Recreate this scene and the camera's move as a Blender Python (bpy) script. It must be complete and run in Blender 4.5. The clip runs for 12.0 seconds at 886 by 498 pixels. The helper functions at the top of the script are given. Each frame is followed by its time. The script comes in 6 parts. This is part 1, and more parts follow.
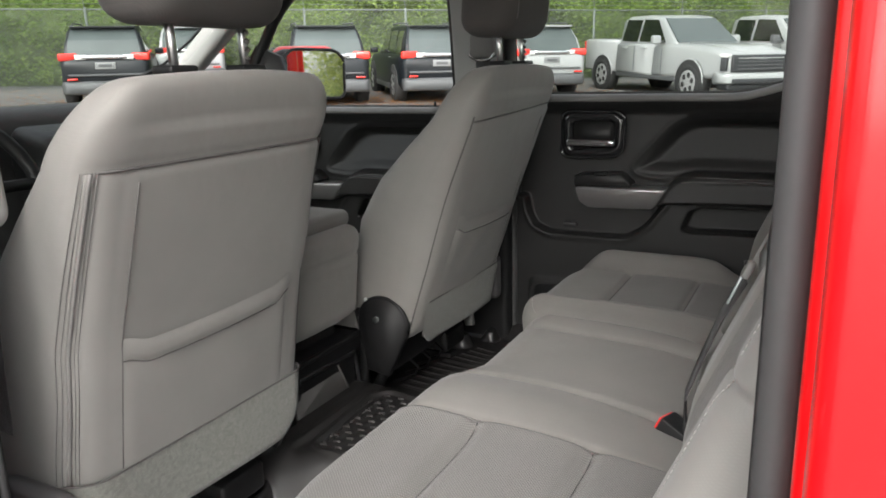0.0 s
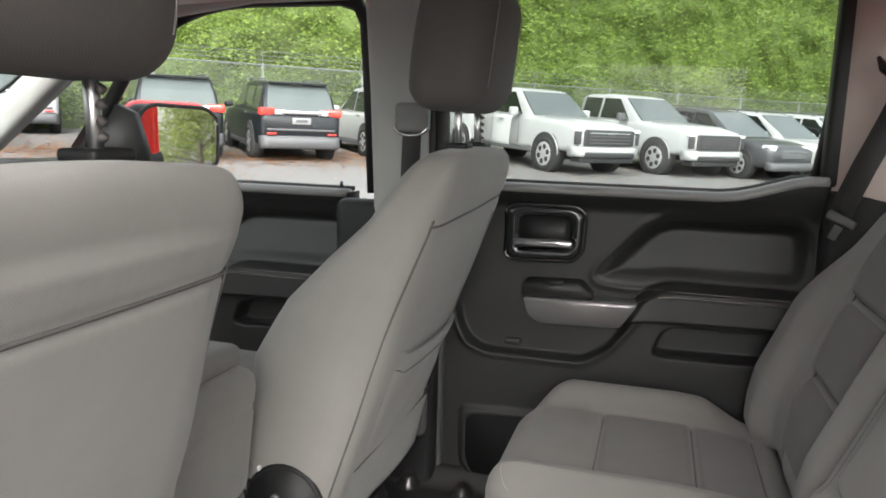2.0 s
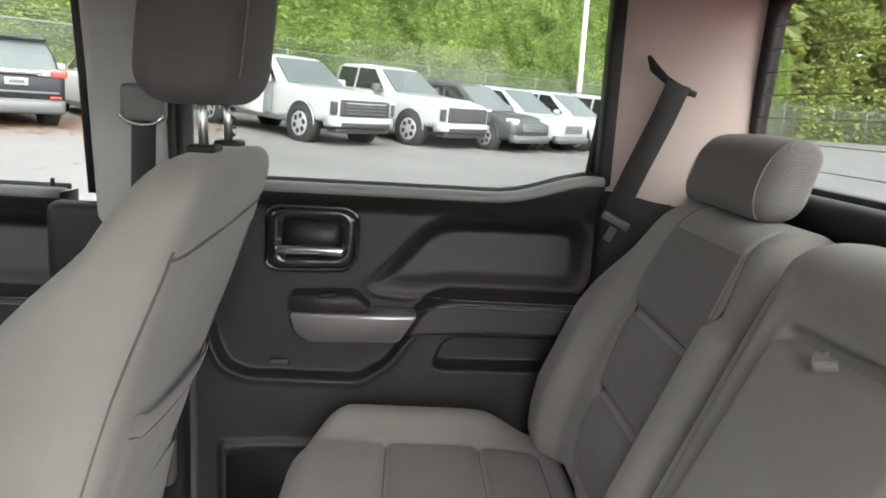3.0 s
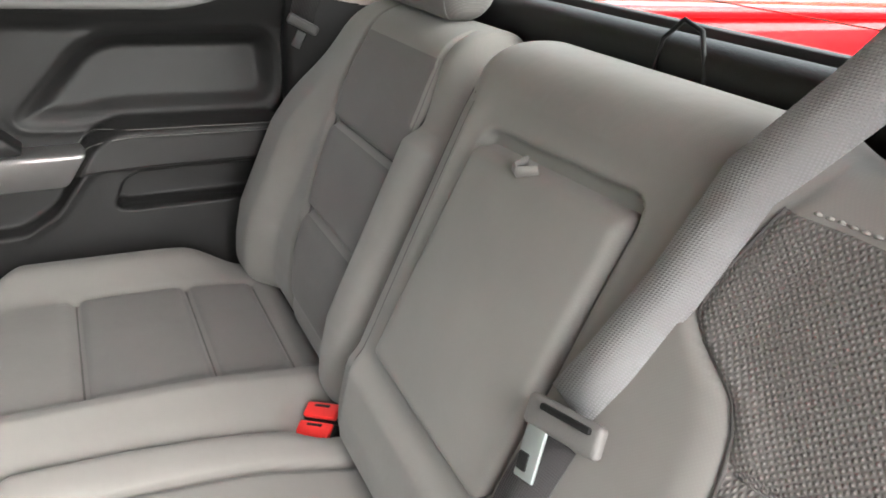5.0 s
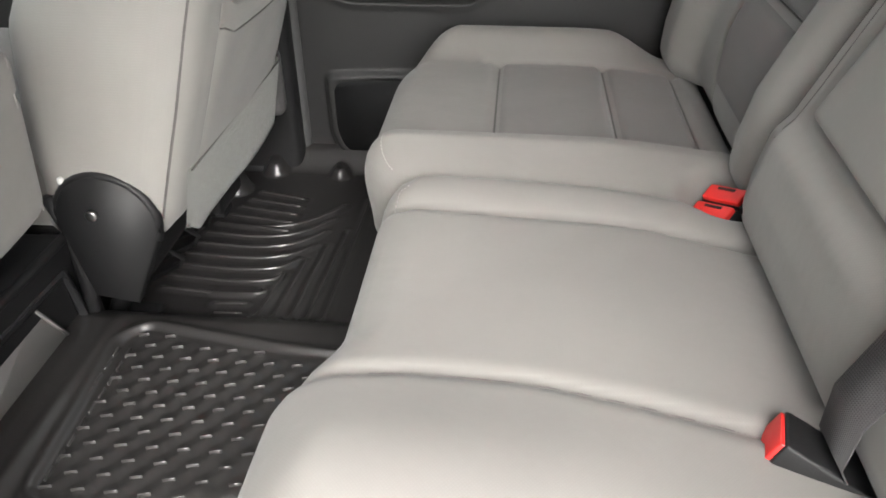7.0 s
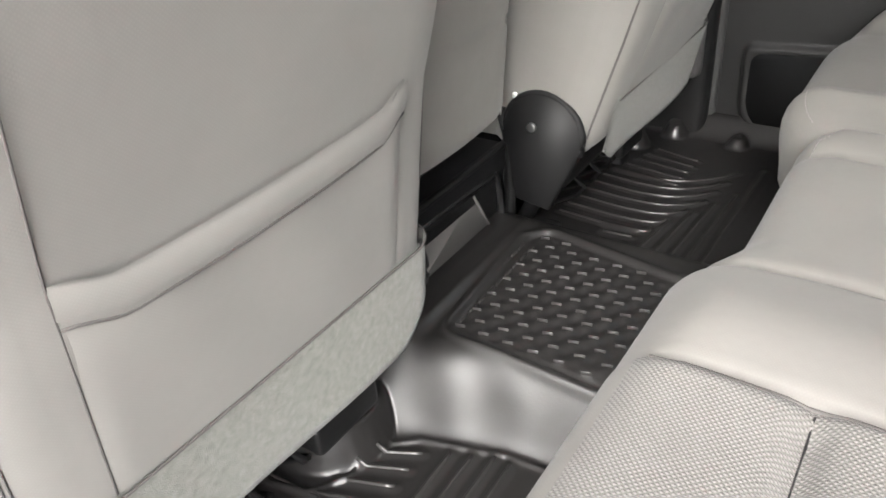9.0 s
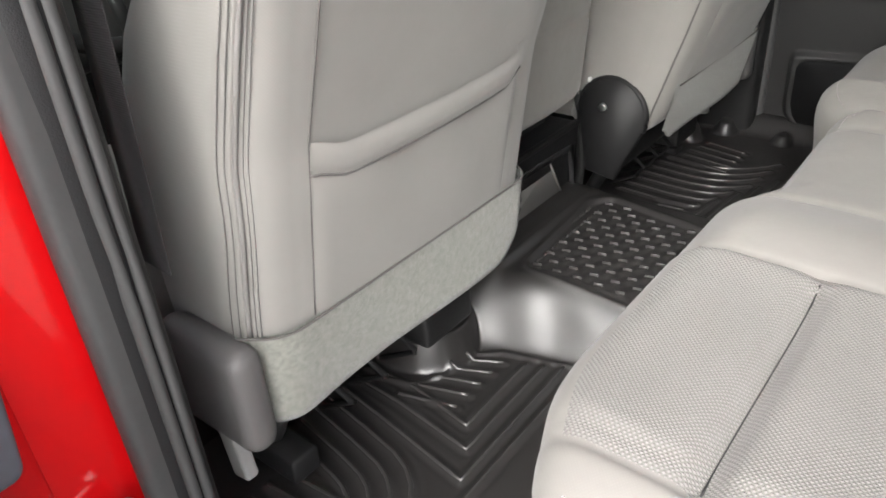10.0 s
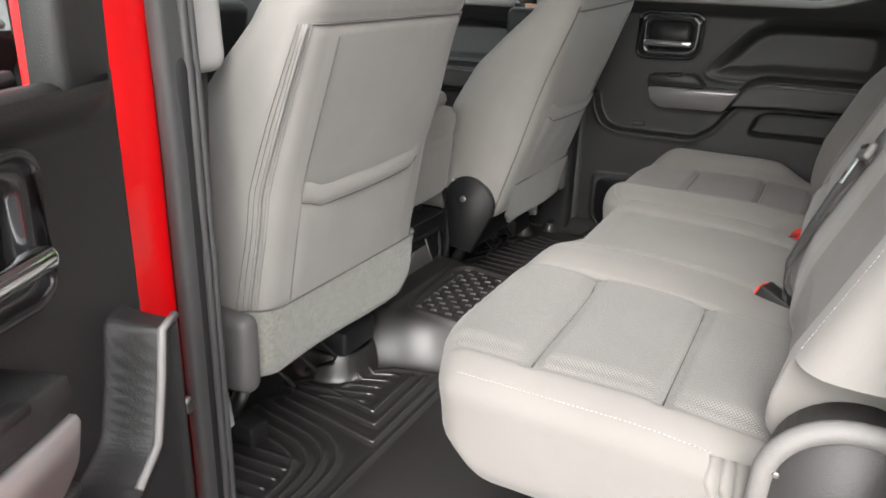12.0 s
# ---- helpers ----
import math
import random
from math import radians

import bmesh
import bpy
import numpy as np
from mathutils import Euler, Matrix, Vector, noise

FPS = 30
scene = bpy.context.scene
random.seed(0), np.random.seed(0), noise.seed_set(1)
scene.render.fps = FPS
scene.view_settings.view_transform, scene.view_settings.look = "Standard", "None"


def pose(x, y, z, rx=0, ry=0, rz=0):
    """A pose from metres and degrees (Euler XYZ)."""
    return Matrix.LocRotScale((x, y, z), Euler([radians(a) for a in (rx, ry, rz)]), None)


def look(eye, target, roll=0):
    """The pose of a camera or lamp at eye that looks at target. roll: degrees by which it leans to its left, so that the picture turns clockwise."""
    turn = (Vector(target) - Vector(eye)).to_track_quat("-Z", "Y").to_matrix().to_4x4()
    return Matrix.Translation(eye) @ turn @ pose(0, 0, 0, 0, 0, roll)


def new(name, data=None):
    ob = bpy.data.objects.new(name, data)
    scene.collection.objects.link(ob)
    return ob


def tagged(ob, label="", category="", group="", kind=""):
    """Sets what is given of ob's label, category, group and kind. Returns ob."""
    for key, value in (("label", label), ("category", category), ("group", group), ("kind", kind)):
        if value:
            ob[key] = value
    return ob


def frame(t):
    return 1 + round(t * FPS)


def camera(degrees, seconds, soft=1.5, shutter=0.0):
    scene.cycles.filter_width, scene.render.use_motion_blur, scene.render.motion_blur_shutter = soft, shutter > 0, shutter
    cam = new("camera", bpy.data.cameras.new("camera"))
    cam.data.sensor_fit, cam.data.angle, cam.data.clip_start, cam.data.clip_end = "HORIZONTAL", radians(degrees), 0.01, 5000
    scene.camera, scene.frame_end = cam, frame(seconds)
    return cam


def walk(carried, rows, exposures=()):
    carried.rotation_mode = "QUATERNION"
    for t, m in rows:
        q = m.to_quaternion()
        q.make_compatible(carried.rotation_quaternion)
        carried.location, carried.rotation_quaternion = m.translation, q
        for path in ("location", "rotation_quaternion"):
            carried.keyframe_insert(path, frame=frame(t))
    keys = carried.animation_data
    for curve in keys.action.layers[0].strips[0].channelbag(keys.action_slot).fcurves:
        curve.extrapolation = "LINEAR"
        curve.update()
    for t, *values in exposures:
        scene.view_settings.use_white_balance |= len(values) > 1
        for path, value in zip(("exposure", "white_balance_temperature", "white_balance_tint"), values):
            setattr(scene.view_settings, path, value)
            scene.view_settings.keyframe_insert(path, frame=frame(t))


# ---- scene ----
cam = camera(61.9, 12.0, soft=1.8)
PATH = [
    (0.0, (0.2049, -1.3087, 1.5659), (-0.6982, 0.4102, 1.0888), -1.45),
    (0.5, (0.0867, -1.2142, 1.5657), (-0.7819, 0.5375, 1.149), 0.52),
    (1.0, (-0.0152, -1.0828, 1.5936), (-0.8487, 0.6968, 1.2231), 2.19),
    (1.5, (-0.0946, -1.0046, 1.6028), (-0.8235, 0.8239, 1.2493), 2.39),
    (2.0, (-0.1719, -0.9031, 1.6023), (-0.715, 0.9947, 1.2803), 1.74),
    (2.5, (-0.1792, -0.7938, 1.6334), (-0.4906, 1.1532, 1.2998), 1.97),
    (3.0, (-0.2261, -0.68, 1.65), (-0.125, 1.2814, 1.2717), 3.33),
    (3.5, (-0.2656, -0.6019, 1.6567), (0.2589, 1.2747, 1.2016), 4.58),
    (3.7, (-0.2621, -0.5858, 1.6519), (0.3821, 1.2401, 1.1535), 4.75),
    (5.3, (-0.1806, -0.6031, 1.6526), (0.6658, 0.9709, 0.7545), 4.65),
    (5.5, (-0.164, -0.6135, 1.6358), (0.5782, 0.9842, 0.6908), 3.91),
    (6.0, (-0.1635, -0.6686, 1.5869), (0.2957, 0.9962, 0.5781), 3.78),
    (6.5, (-0.1649, -0.6878, 1.5386), (-0.0186, 0.9936, 0.4654), 1.93),
    (7.0, (-0.222, -0.6128, 1.4698), (-0.3871, 1.0329, 0.3443), -0.42),
    (7.5, (-0.278, -0.5734, 1.4405), (-0.7186, 1.0039, 0.2928), -2.67),
    (7.7, (-0.299, -0.5689, 1.4413), (-0.8362, 0.9744, 0.2885), -3.26),
    (9.3, (-0.2182, -0.8704, 1.4494), (-1.275, 0.4465, 0.3777), -5.04),
    (9.5, (-0.2021, -0.9092, 1.4552), (-1.2775, 0.4002, 0.392), -4.71),
    (9.7, (-0.182, -0.9509, 1.4597), (-1.2767, 0.3548, 0.4133), -4.67),
    (10.0, (-0.1463, -1.0653, 1.4665), (-1.2603, 0.2426, 0.4418), -4.14),
    (10.5, (-0.0988, -1.1937, 1.4847), (-1.177, 0.1928, 0.5291), -2.12),
    (11.0, (-0.0297, -1.2848, 1.4597), (-0.9939, 0.2279, 0.576), 1.3),
    (11.5, (0.036, -1.399, 1.4904), (-0.8589, 0.2046, 0.6979), 2.01),
    (12.0, (0.0544, -1.5472, 1.5233), (-0.7997, 0.1187, 0.8194), 1.97),
]
EXPOSURES = [(0.0, 1.93), (0.5, 2.13), (1.0, 2.28), (2.0, 2.45), (2.5, 2.55), (3.5, 2.92), (5.3, 3.55), (6.0, 3.72), (7.0, 3.2), (7.5, 3.15), (9.5, 2.85), (10.0, 2.75), (10.5, 2.65), (12.0, 2.52)]
walk(cam, [(t, look(eye, target, roll)) for t, eye, target, roll in PATH], EXPOSURES)

# ---- world and light ----
world = bpy.data.worlds.new("overcast")
world.use_nodes = True
scene.world = world
wn, wl = world.node_tree.nodes, world.node_tree.links
wn.clear()
sky = wn.new("ShaderNodeTexSky")
sky.sky_type, sky.sun_disc = "NISHITA", False
sky.sun_elevation, sky.sun_rotation = radians(39), radians(166)
sky.air_density, sky.dust_density, sky.ozone_density = 1.0, 4.0, 1.0
grey = wn.new("ShaderNodeHueSaturation")
grey.inputs["Saturation"].default_value = 0.22
bg = wn.new("ShaderNodeBackground")
bg.inputs["Strength"].default_value = 0.15
wout = wn.new("ShaderNodeOutputWorld")
wl.new(sky.outputs[0], grey.inputs["Color"])
wl.new(grey.outputs[0], bg.inputs[0])
wl.new(bg.outputs[0], wout.inputs[0])

sun_data = bpy.data.lights.new("sun", "SUN")
sun_data.energy, sun_data.angle, sun_data.color = 0.14, radians(60), (1.0, 0.98, 0.95)
sun = new("sun", sun_data)
sun.matrix_world = look((8, -31, 26), (0, 0, 0))

# ---- materials ----


def mat(name, color, rough=0.6, metal=0.0, var=0.25, scale=8.0, bump=0.0, bscale=200.0, coat=0.0, crough=0.05, spec=0.5, sheen=0.0):
    """A plain surface with two scales of variation in its colour and a fine relief."""
    m = bpy.data.materials.new(name)
    m.use_nodes = True
    n, l = m.node_tree.nodes, m.node_tree.links
    p = n["Principled BSDF"]
    p.inputs["Roughness"].default_value, p.inputs["Metallic"].default_value = rough, metal
    p.inputs["Coat Weight"].default_value = coat
    p.inputs["Coat Roughness"].default_value = crough
    p.inputs["Specular IOR Level"].default_value = spec
    p.inputs["Sheen Weight"].default_value = sheen
    tc = n.new("ShaderNodeTexCoord")
    a = n.new("ShaderNodeTexNoise")
    a.inputs["Scale"].default_value, a.inputs["Detail"].default_value = scale, 5
    b = n.new("ShaderNodeTexNoise")
    b.inputs["Scale"].default_value, b.inputs["Detail"].default_value = bscale, 2
    l.new(tc.outputs["Object"], a.inputs["Vector"])
    l.new(tc.outputs["Object"], b.inputs["Vector"])
    mix = n.new("ShaderNodeMix")
    mix.data_type = "RGBA"
    lo = [c * (1 - var) for c in color]
    hi = [min(1, c * (1 + var)) for c in color]
    mix.inputs[6].default_value, mix.inputs[7].default_value = (*lo, 1), (*hi, 1)
    l.new(a.outputs["Fac"], mix.inputs[0])
    l.new(mix.outputs[2], p.inputs["Base Color"])
    mr = n.new("ShaderNodeMapRange")
    mr.inputs[3].default_value, mr.inputs[4].default_value = rough * 0.85, min(1, rough * 1.15)
    l.new(b.outputs["Fac"], mr.inputs[0])
    l.new(mr.outputs[0], p.inputs["Roughness"])
    if bump:
        bp = n.new("ShaderNodeBump")
        bp.inputs["Strength"].default_value, bp.inputs["Distance"].default_value = bump, 0.002
        l.new(b.outputs["Fac"], bp.inputs["Height"])
        l.new(bp.outputs[0], p.inputs["Normal"])
    return m


def weave(name, color, pitch, contrast, rot=(0, 0, 0), bump=0.4, stretch=(1, 1, 1), plane="xy", sheen=0.15):
    """Cloth: two crossed sets of threads with the given pitch in metres, over a soft mottling."""
    m = mat(name, color, rough=0.9, var=0.14, scale=6.0, sheen=sheen, spec=0.2)
    n, l = m.node_tree.nodes, m.node_tree.links
    p = n["Principled BSDF"]
    tc = n.new("ShaderNodeTexCoord")
    mp = n.new("ShaderNodeMapping")
    mp.inputs["Rotation"].default_value = [radians(a) for a in rot]
    mp.inputs["Scale"].default_value = stretch
    l.new(tc.outputs["Object"], mp.inputs["Vector"])
    waves = []
    for axis in plane:
        w = n.new("ShaderNodeTexWave")
        w.wave_type, w.bands_direction, w.wave_profile = "BANDS", axis.upper(), "SIN"
        w.inputs["Scale"].default_value = 0.314 / pitch
        w.inputs["Distortion"].default_value = 0.6
        w.inputs["Detail Scale"].default_value = 3.0
        l.new(mp.outputs[0], w.inputs["Vector"])
        waves.append(w)
    mul = n.new("ShaderNodeMath")
    mul.operation = "MULTIPLY"
    l.new(waves[0].outputs["Fac"], mul.inputs[0])
    l.new(waves[1].outputs["Fac"], mul.inputs[1])
    old = p.inputs["Base Color"].links[0].from_socket
    mx = n.new("ShaderNodeMix")
    mx.data_type, mx.blend_type = "RGBA", "MULTIPLY"
    mx.inputs[0].default_value = 1.0
    ramp = n.new("ShaderNodeMapRange")
    ramp.inputs[3].default_value, ramp.inputs[4].default_value = 1 - contrast, 1 + contrast
    l.new(mul.outputs[0], ramp.inputs[0])
    l.new(old, mx.inputs[6])
    l.new(ramp.outputs[0], mx.inputs[7])
    l.new(mx.outputs[2], p.inputs["Base Color"])
    bp = n.new("ShaderNodeBump")
    bp.inputs["Strength"].default_value, bp.inputs["Distance"].default_value = bump, 0.0015
    l.new(mul.outputs[0], bp.inputs["Height"])
    # soft hollows and rucks over the padding
    so = n.new("ShaderNodeTexNoise")
    so.inputs["Scale"].default_value, so.inputs["Detail"].default_value = 13.0, 3
    l.new(tc.outputs["Object"], so.inputs["Vector"])
    b2 = n.new("ShaderNodeBump")
    b2.inputs["Strength"].default_value, b2.inputs["Distance"].default_value = 0.35, 0.006
    l.new(so.outputs["Fac"], b2.inputs["Height"])
    l.new(b2.outputs[0], bp.inputs["Normal"])
    l.new(bp.outputs[0], p.inputs["Normal"])
    return m


def glass(name, tint=(1, 1, 1), gloss=0.02):
    """A thin pane: clear, with the mirror shine that grows at grazing angles."""
    m = bpy.data.materials.new(name)
    m.use_nodes = True
    n, l = m.node_tree.nodes, m.node_tree.links
    n.remove(n["Principled BSDF"])
    t = n.new("ShaderNodeBsdfTransparent")
    t.inputs[0].default_value = (*tint, 1)
    g = n.new("ShaderNodeBsdfGlossy")
    g.inputs["Roughness"].default_value = gloss
    f = n.new("ShaderNodeFresnel")
    f.inputs[0].default_value = 1.25
    x = n.new("ShaderNodeMixShader")
    l.new(f.outputs[0], x.inputs[0])
    l.new(t.outputs[0], x.inputs[1])
    l.new(g.outputs[0], x.inputs[2])
    l.new(x.outputs[0], n["Material Output"].inputs[0])
    return m


def leafy(name, dark, light, rough=0.6):
    """Leaves, each of its own green between two, a little light going through them."""
    m = bpy.data.materials.new(name)
    m.use_nodes = True
    n, l = m.node_tree.nodes, m.node_tree.links
    p = n["Principled BSDF"]
    p.inputs["Roughness"].default_value = rough
    g = n.new("ShaderNodeNewGeometry")
    tc = n.new("ShaderNodeTexCoord")
    no = n.new("ShaderNodeTexNoise")
    no.inputs["Scale"].default_value, no.inputs["Detail"].default_value = 0.45, 4
    l.new(tc.outputs["Object"], no.inputs["Vector"])
    ad = n.new("ShaderNodeMath")
    ad.operation = "MULTIPLY_ADD"
    ad.inputs[1].default_value, ad.inputs[2].default_value = 1.6, -0.8
    l.new(no.outputs["Fac"], ad.inputs[0])
    sm = n.new("ShaderNodeMath")
    sm.operation, sm.use_clamp = "ADD", True
    l.new(ad.outputs[0], sm.inputs[0])
    l.new(g.outputs["Random Per Island"], sm.inputs[1])
    r = n.new("ShaderNodeValToRGB")
    r.color_ramp.elements[0].color, r.color_ramp.elements[1].color = (*dark, 1), (*light, 1)
    l.new(sm.outputs[0], r.inputs[0])
    l.new(r.outputs[0], p.inputs["Base Color"])
    tr = n.new("ShaderNodeBsdfTranslucent")
    l.new(r.outputs[0], tr.inputs[0])
    mx = n.new("ShaderNodeMixShader")
    mx.inputs[0].default_value = 0.42
    l.new(p.outputs[0], mx.inputs[1])
    l.new(tr.outputs[0], mx.inputs[2])
    l.new(mx.outputs[0], n["Material Output"].inputs[0])
    return m


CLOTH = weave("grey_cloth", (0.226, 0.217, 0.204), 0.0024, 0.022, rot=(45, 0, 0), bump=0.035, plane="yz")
# same seat cloth, darkened in colour to offset strong light on the cushions
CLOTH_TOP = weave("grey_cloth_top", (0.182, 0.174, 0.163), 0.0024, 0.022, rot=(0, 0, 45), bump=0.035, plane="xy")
# headrest cloth darkened: the shade on the headrests' backs is in its colour
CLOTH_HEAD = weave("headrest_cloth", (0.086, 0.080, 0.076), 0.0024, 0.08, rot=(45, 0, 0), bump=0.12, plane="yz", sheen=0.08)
MESH_TOP = weave("woven_insert_top", (0.179, 0.173, 0.164), 0.0036, 0.20, rot=(0, 0, 45), bump=0.6, plane="xy")
MESH_BACK = weave("woven_insert_back", (0.185, 0.174, 0.165), 0.0042, 0.30, rot=(45, 0, 0), bump=0.7, plane="yz")
PANEL = weave("grey_panel_cloth", (0.155, 0.148, 0.139), 0.0024, 0.10, rot=(0, 0, 45), bump=0.2, plane="xy")
PANEL_BACK = weave("dark_panel_cloth", (0.150, 0.142, 0.135), 0.0028, 0.12, rot=(45, 0, 0), bump=0.2, plane="yz")
FELT = mat("carpet_flap", (0.185, 0.187, 0.165), 0.95, var=0.5, scale=140, bump=0.6, bscale=900, sheen=0.35, spec=0.1)
THREAD = mat("pale_thread", (0.33, 0.32, 0.30), 0.8, bump=0.4, bscale=900)
SEAM = mat("dark_seam", (0.095, 0.089, 0.085), 0.9, var=0.2)
ZIP = mat("zip_teeth", (0.20, 0.192, 0.185), 0.5, bump=0.8, bscale=900)
BLACK = mat("black_plastic", (0.013, 0.013, 0.0135), 0.48, var=0.2, bump=0.25, bscale=700, spec=0.30)
DOORPL = mat("charcoal_door_plastic", (0.021, 0.0207, 0.0205), 0.42, var=0.15, bump=0.35, bscale=650, spec=0.42)
VINYL = mat("charcoal_vinyl", (0.029, 0.028, 0.0275), 0.46, var=0.12, bump=0.35, bscale=500)
GREYPL = mat("grey_plastic", (0.17, 0.165, 0.16), 0.55, var=0.12, bump=0.3, bscale=600)
TRIM = mat("pale_pillar_trim", (0.46, 0.385, 0.355), 0.75, var=0.06, bump=0.25, bscale=500)
TRIMGREY = mat("grey_pillar_trim", (0.34, 0.34, 0.325), 0.7, var=0.06, bump=0.25, bscale=500)
HEADLINER = mat("headliner_cloth", (0.60, 0.575, 0.545), 0.95, var=0.06, bump=0.5, bscale=900)
RED = mat("red_paint", (0.80, 0.004, 0.007), 0.35, var=0.05, scale=3, coat=0.8, spec=0.3)
CHROME = mat("chrome", (0.75, 0.75, 0.76), 0.12, metal=1.0, var=0.05)
STEEL = mat("bright_steel", (0.55, 0.55, 0.54), 0.3, metal=1.0, var=0.1)
ALU = mat("brushed_aluminium", (0.48, 0.465, 0.46), 0.38, metal=0.75, var=0.06, scale=30, bump=0.2, bscale=900)
RUBBER = mat("mat_rubber", (0.021, 0.0198, 0.0194), 0.38, var=0.25, scale=14, bump=0.08, bscale=300, coat=0.6, crough=0.25)
RUBBER_TREAD = mat("mat_tread", (0.034, 0.033, 0.032), 0.30, var=0.2, scale=30, coat=0.7, crough=0.24)
SEAL = mat("rubber_seal", (0.055, 0.055, 0.055), 0.55, var=0.15, scale=20)
CARPET = mat("black_carpet", (0.011, 0.011, 0.011), 0.95, var=0.3, scale=80, bump=0.8, bscale=700)
BELT = weave("belt_webbing", (0.30, 0.30, 0.302), 0.0022, 0.08, rot=(0, 0, 30), bump=0.5, plane="yz")
BELT_DARK = weave("dark_belt_webbing", (0.042, 0.040, 0.041), 0.0022, 0.12, bump=0.4, plane="yz")
BUCKLE_RED = mat("red_button", (0.78, 0.030, 0.026), 0.4, var=0.08, scale=50)
LATCHBLUE = mat("grey_latch", (0.16, 0.17, 0.20), 0.5, var=0.2, scale=60)
GLASS = glass("window_glass", (0.95, 0.97, 0.96))
# added tints that cut the light entering by windscreen and driver's unseen pane
WS_DIM = glass("solar_glass", (0.74, 0.78, 0.76))
DIM = glass("side_glass", (0.52, 0.56, 0.54))
TINTED = glass("tinted_pane", (0.64, 0.68, 0.66))
CLEAR = bpy.data.materials.new("clear_face")
CLEAR.use_nodes = True
CLEAR.node_tree.nodes.remove(CLEAR.node_tree.nodes["Principled BSDF"])
clear_bsdf = CLEAR.node_tree.nodes.new("ShaderNodeBsdfTransparent")
CLEAR.node_tree.links.new(clear_bsdf.outputs[0], CLEAR.node_tree.nodes["Material Output"].inputs[0])
# sill plastic lightened in base colour to carry the sky's reflection on its top
SILL = mat("grey_sill_plastic", (0.20, 0.195, 0.19), 0.34, var=0.1, bump=0.3, bscale=600)
GLOSSBLACK = mat("gloss_black_plastic", (0.018, 0.018, 0.019), 0.2, var=0.2, coat=0.4)
MIRROR = mat("mirror_glass", (0.88, 0.89, 0.90), 0.02, metal=1.0, var=0.0)
SIDEPL = mat("seat_side_plastic", (0.095, 0.091, 0.090), 0.45, var=0.1, bump=0.3, bscale=600)
SCREEN = mat("dim_display", (0.02, 0.16, 0.17), 0.3, var=0.3, scale=60)
LINE = mat("heater_line", (0.12, 0.08, 0.06), 0.6)
ASPHALT = mat("asphalt", (0.136, 0.134, 0.130), 0.85, var=0.35, scale=0.35, bump=0.6, bscale=60)
WHITE = mat("white_paint", (0.310, 0.320, 0.316), 0.35, var=0.04, scale=2, coat=0.5)
NAVY = mat("dark_paint", (0.006, 0.008, 0.010), 0.4, var=0.2, scale=2, coat=0.15, spec=0.3)
GREYPAINT = mat("dark_grey_paint", (0.035, 0.037, 0.04), 0.4, var=0.2, scale=2, coat=0.3)
DARKGLASS = mat("tinted_glass", (0.010, 0.012, 0.012), 0.06, var=0.1, coat=0.5)
# car glass with the pale sky reflection mixed into its base colour
PALEGLASS = mat("pale_windscreen", (0.075, 0.09, 0.088), 0.16, var=0.2, scale=2, spec=0.35)
TYRE = mat("tyre_rubber", (0.018, 0.018, 0.018), 0.8, var=0.2, scale=20)
LAMP_RED = mat("red_lamp_lens", (0.62, 0.035, 0.025), 0.25, var=0.1, coat=0.5)
LAMP_CLEAR = mat("clear_lamp_lens", (0.62, 0.62, 0.60), 0.2, var=0.1, coat=0.5)
BUMPER = mat("bumper_plastic", (0.075, 0.078, 0.080), 0.55, var=0.1)
DARKTRIM = mat("dark_grille_plastic", (0.030, 0.031, 0.033), 0.4, var=0.15)
TONGUE = mat("belt_tongue_steel", (0.33, 0.37, 0.36), 0.3, metal=0.35, var=0.1)
PLATE = mat("plate", (0.20, 0.205, 0.205), 0.5, var=0.1)
GALV = mat("galvanised_steel", (0.13, 0.145, 0.135), 0.6, metal=0.2, var=0.15, scale=10)
RIM = mat("alloy_rim", (0.50, 0.50, 0.50), 0.35, metal=0.6, var=0.1)
BARK = mat("bark", (0.10, 0.075, 0.055), 0.9, var=0.4, scale=12, bump=0.8, bscale=40)
POLE = mat("white_pole", (0.66, 0.66, 0.65), 0.5, var=0.06)
HEDGE = leafy("hedge_leaves", (0.100, 0.166, 0.030), (0.248, 0.346, 0.070))
TREE = leafy("tree_leaves", (0.110, 0.150, 0.034), (0.240, 0.275, 0.062))
# darker green for the sheet behind the leaves: inner shade painted as colour
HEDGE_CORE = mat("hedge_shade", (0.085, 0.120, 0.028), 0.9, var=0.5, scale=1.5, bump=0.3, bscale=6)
DEADLEAF = leafy("fallen_leaves", (0.16, 0.060, 0.018), (0.42, 0.19, 0.05))

# ---- mesh tools ----
ORIGIN = {}


def thing(name, at, label, category, group="", kind=""):
    """A top-level thing: an Empty at its base."""
    e = new(name)
    e.location = at
    e.empty_display_size = 0.05
    ORIGIN[e] = Vector(at)
    return tagged(e, label, category, group, kind)


def part(name, mesh, material, parent, label="", smooth=True, kind=""):
    """Links verts and faces, in the world's metres, as ONE mesh under a thing or a part."""
    V, F = mesh[0], mesh[1]
    o = ORIGIN[parent] if parent else Vector((0, 0, 0))
    me = bpy.data.meshes.new(name)
    me.from_pydata((np.asarray(V, float) - np.array(o)).tolist(), [], F)
    mats = material if isinstance(material, (list, tuple)) else [material]
    for m in mats:
        me.materials.append(m)
    if len(mesh) > 2:
        me.polygons.foreach_set("material_index", mesh[2])
    me.polygons.foreach_set("use_smooth", [smooth] * len(me.polygons))
    me.update()
    ob = new(name, me)
    if parent:
        ob.parent = parent
    ORIGIN[ob] = o
    return tagged(ob, label, kind=kind)


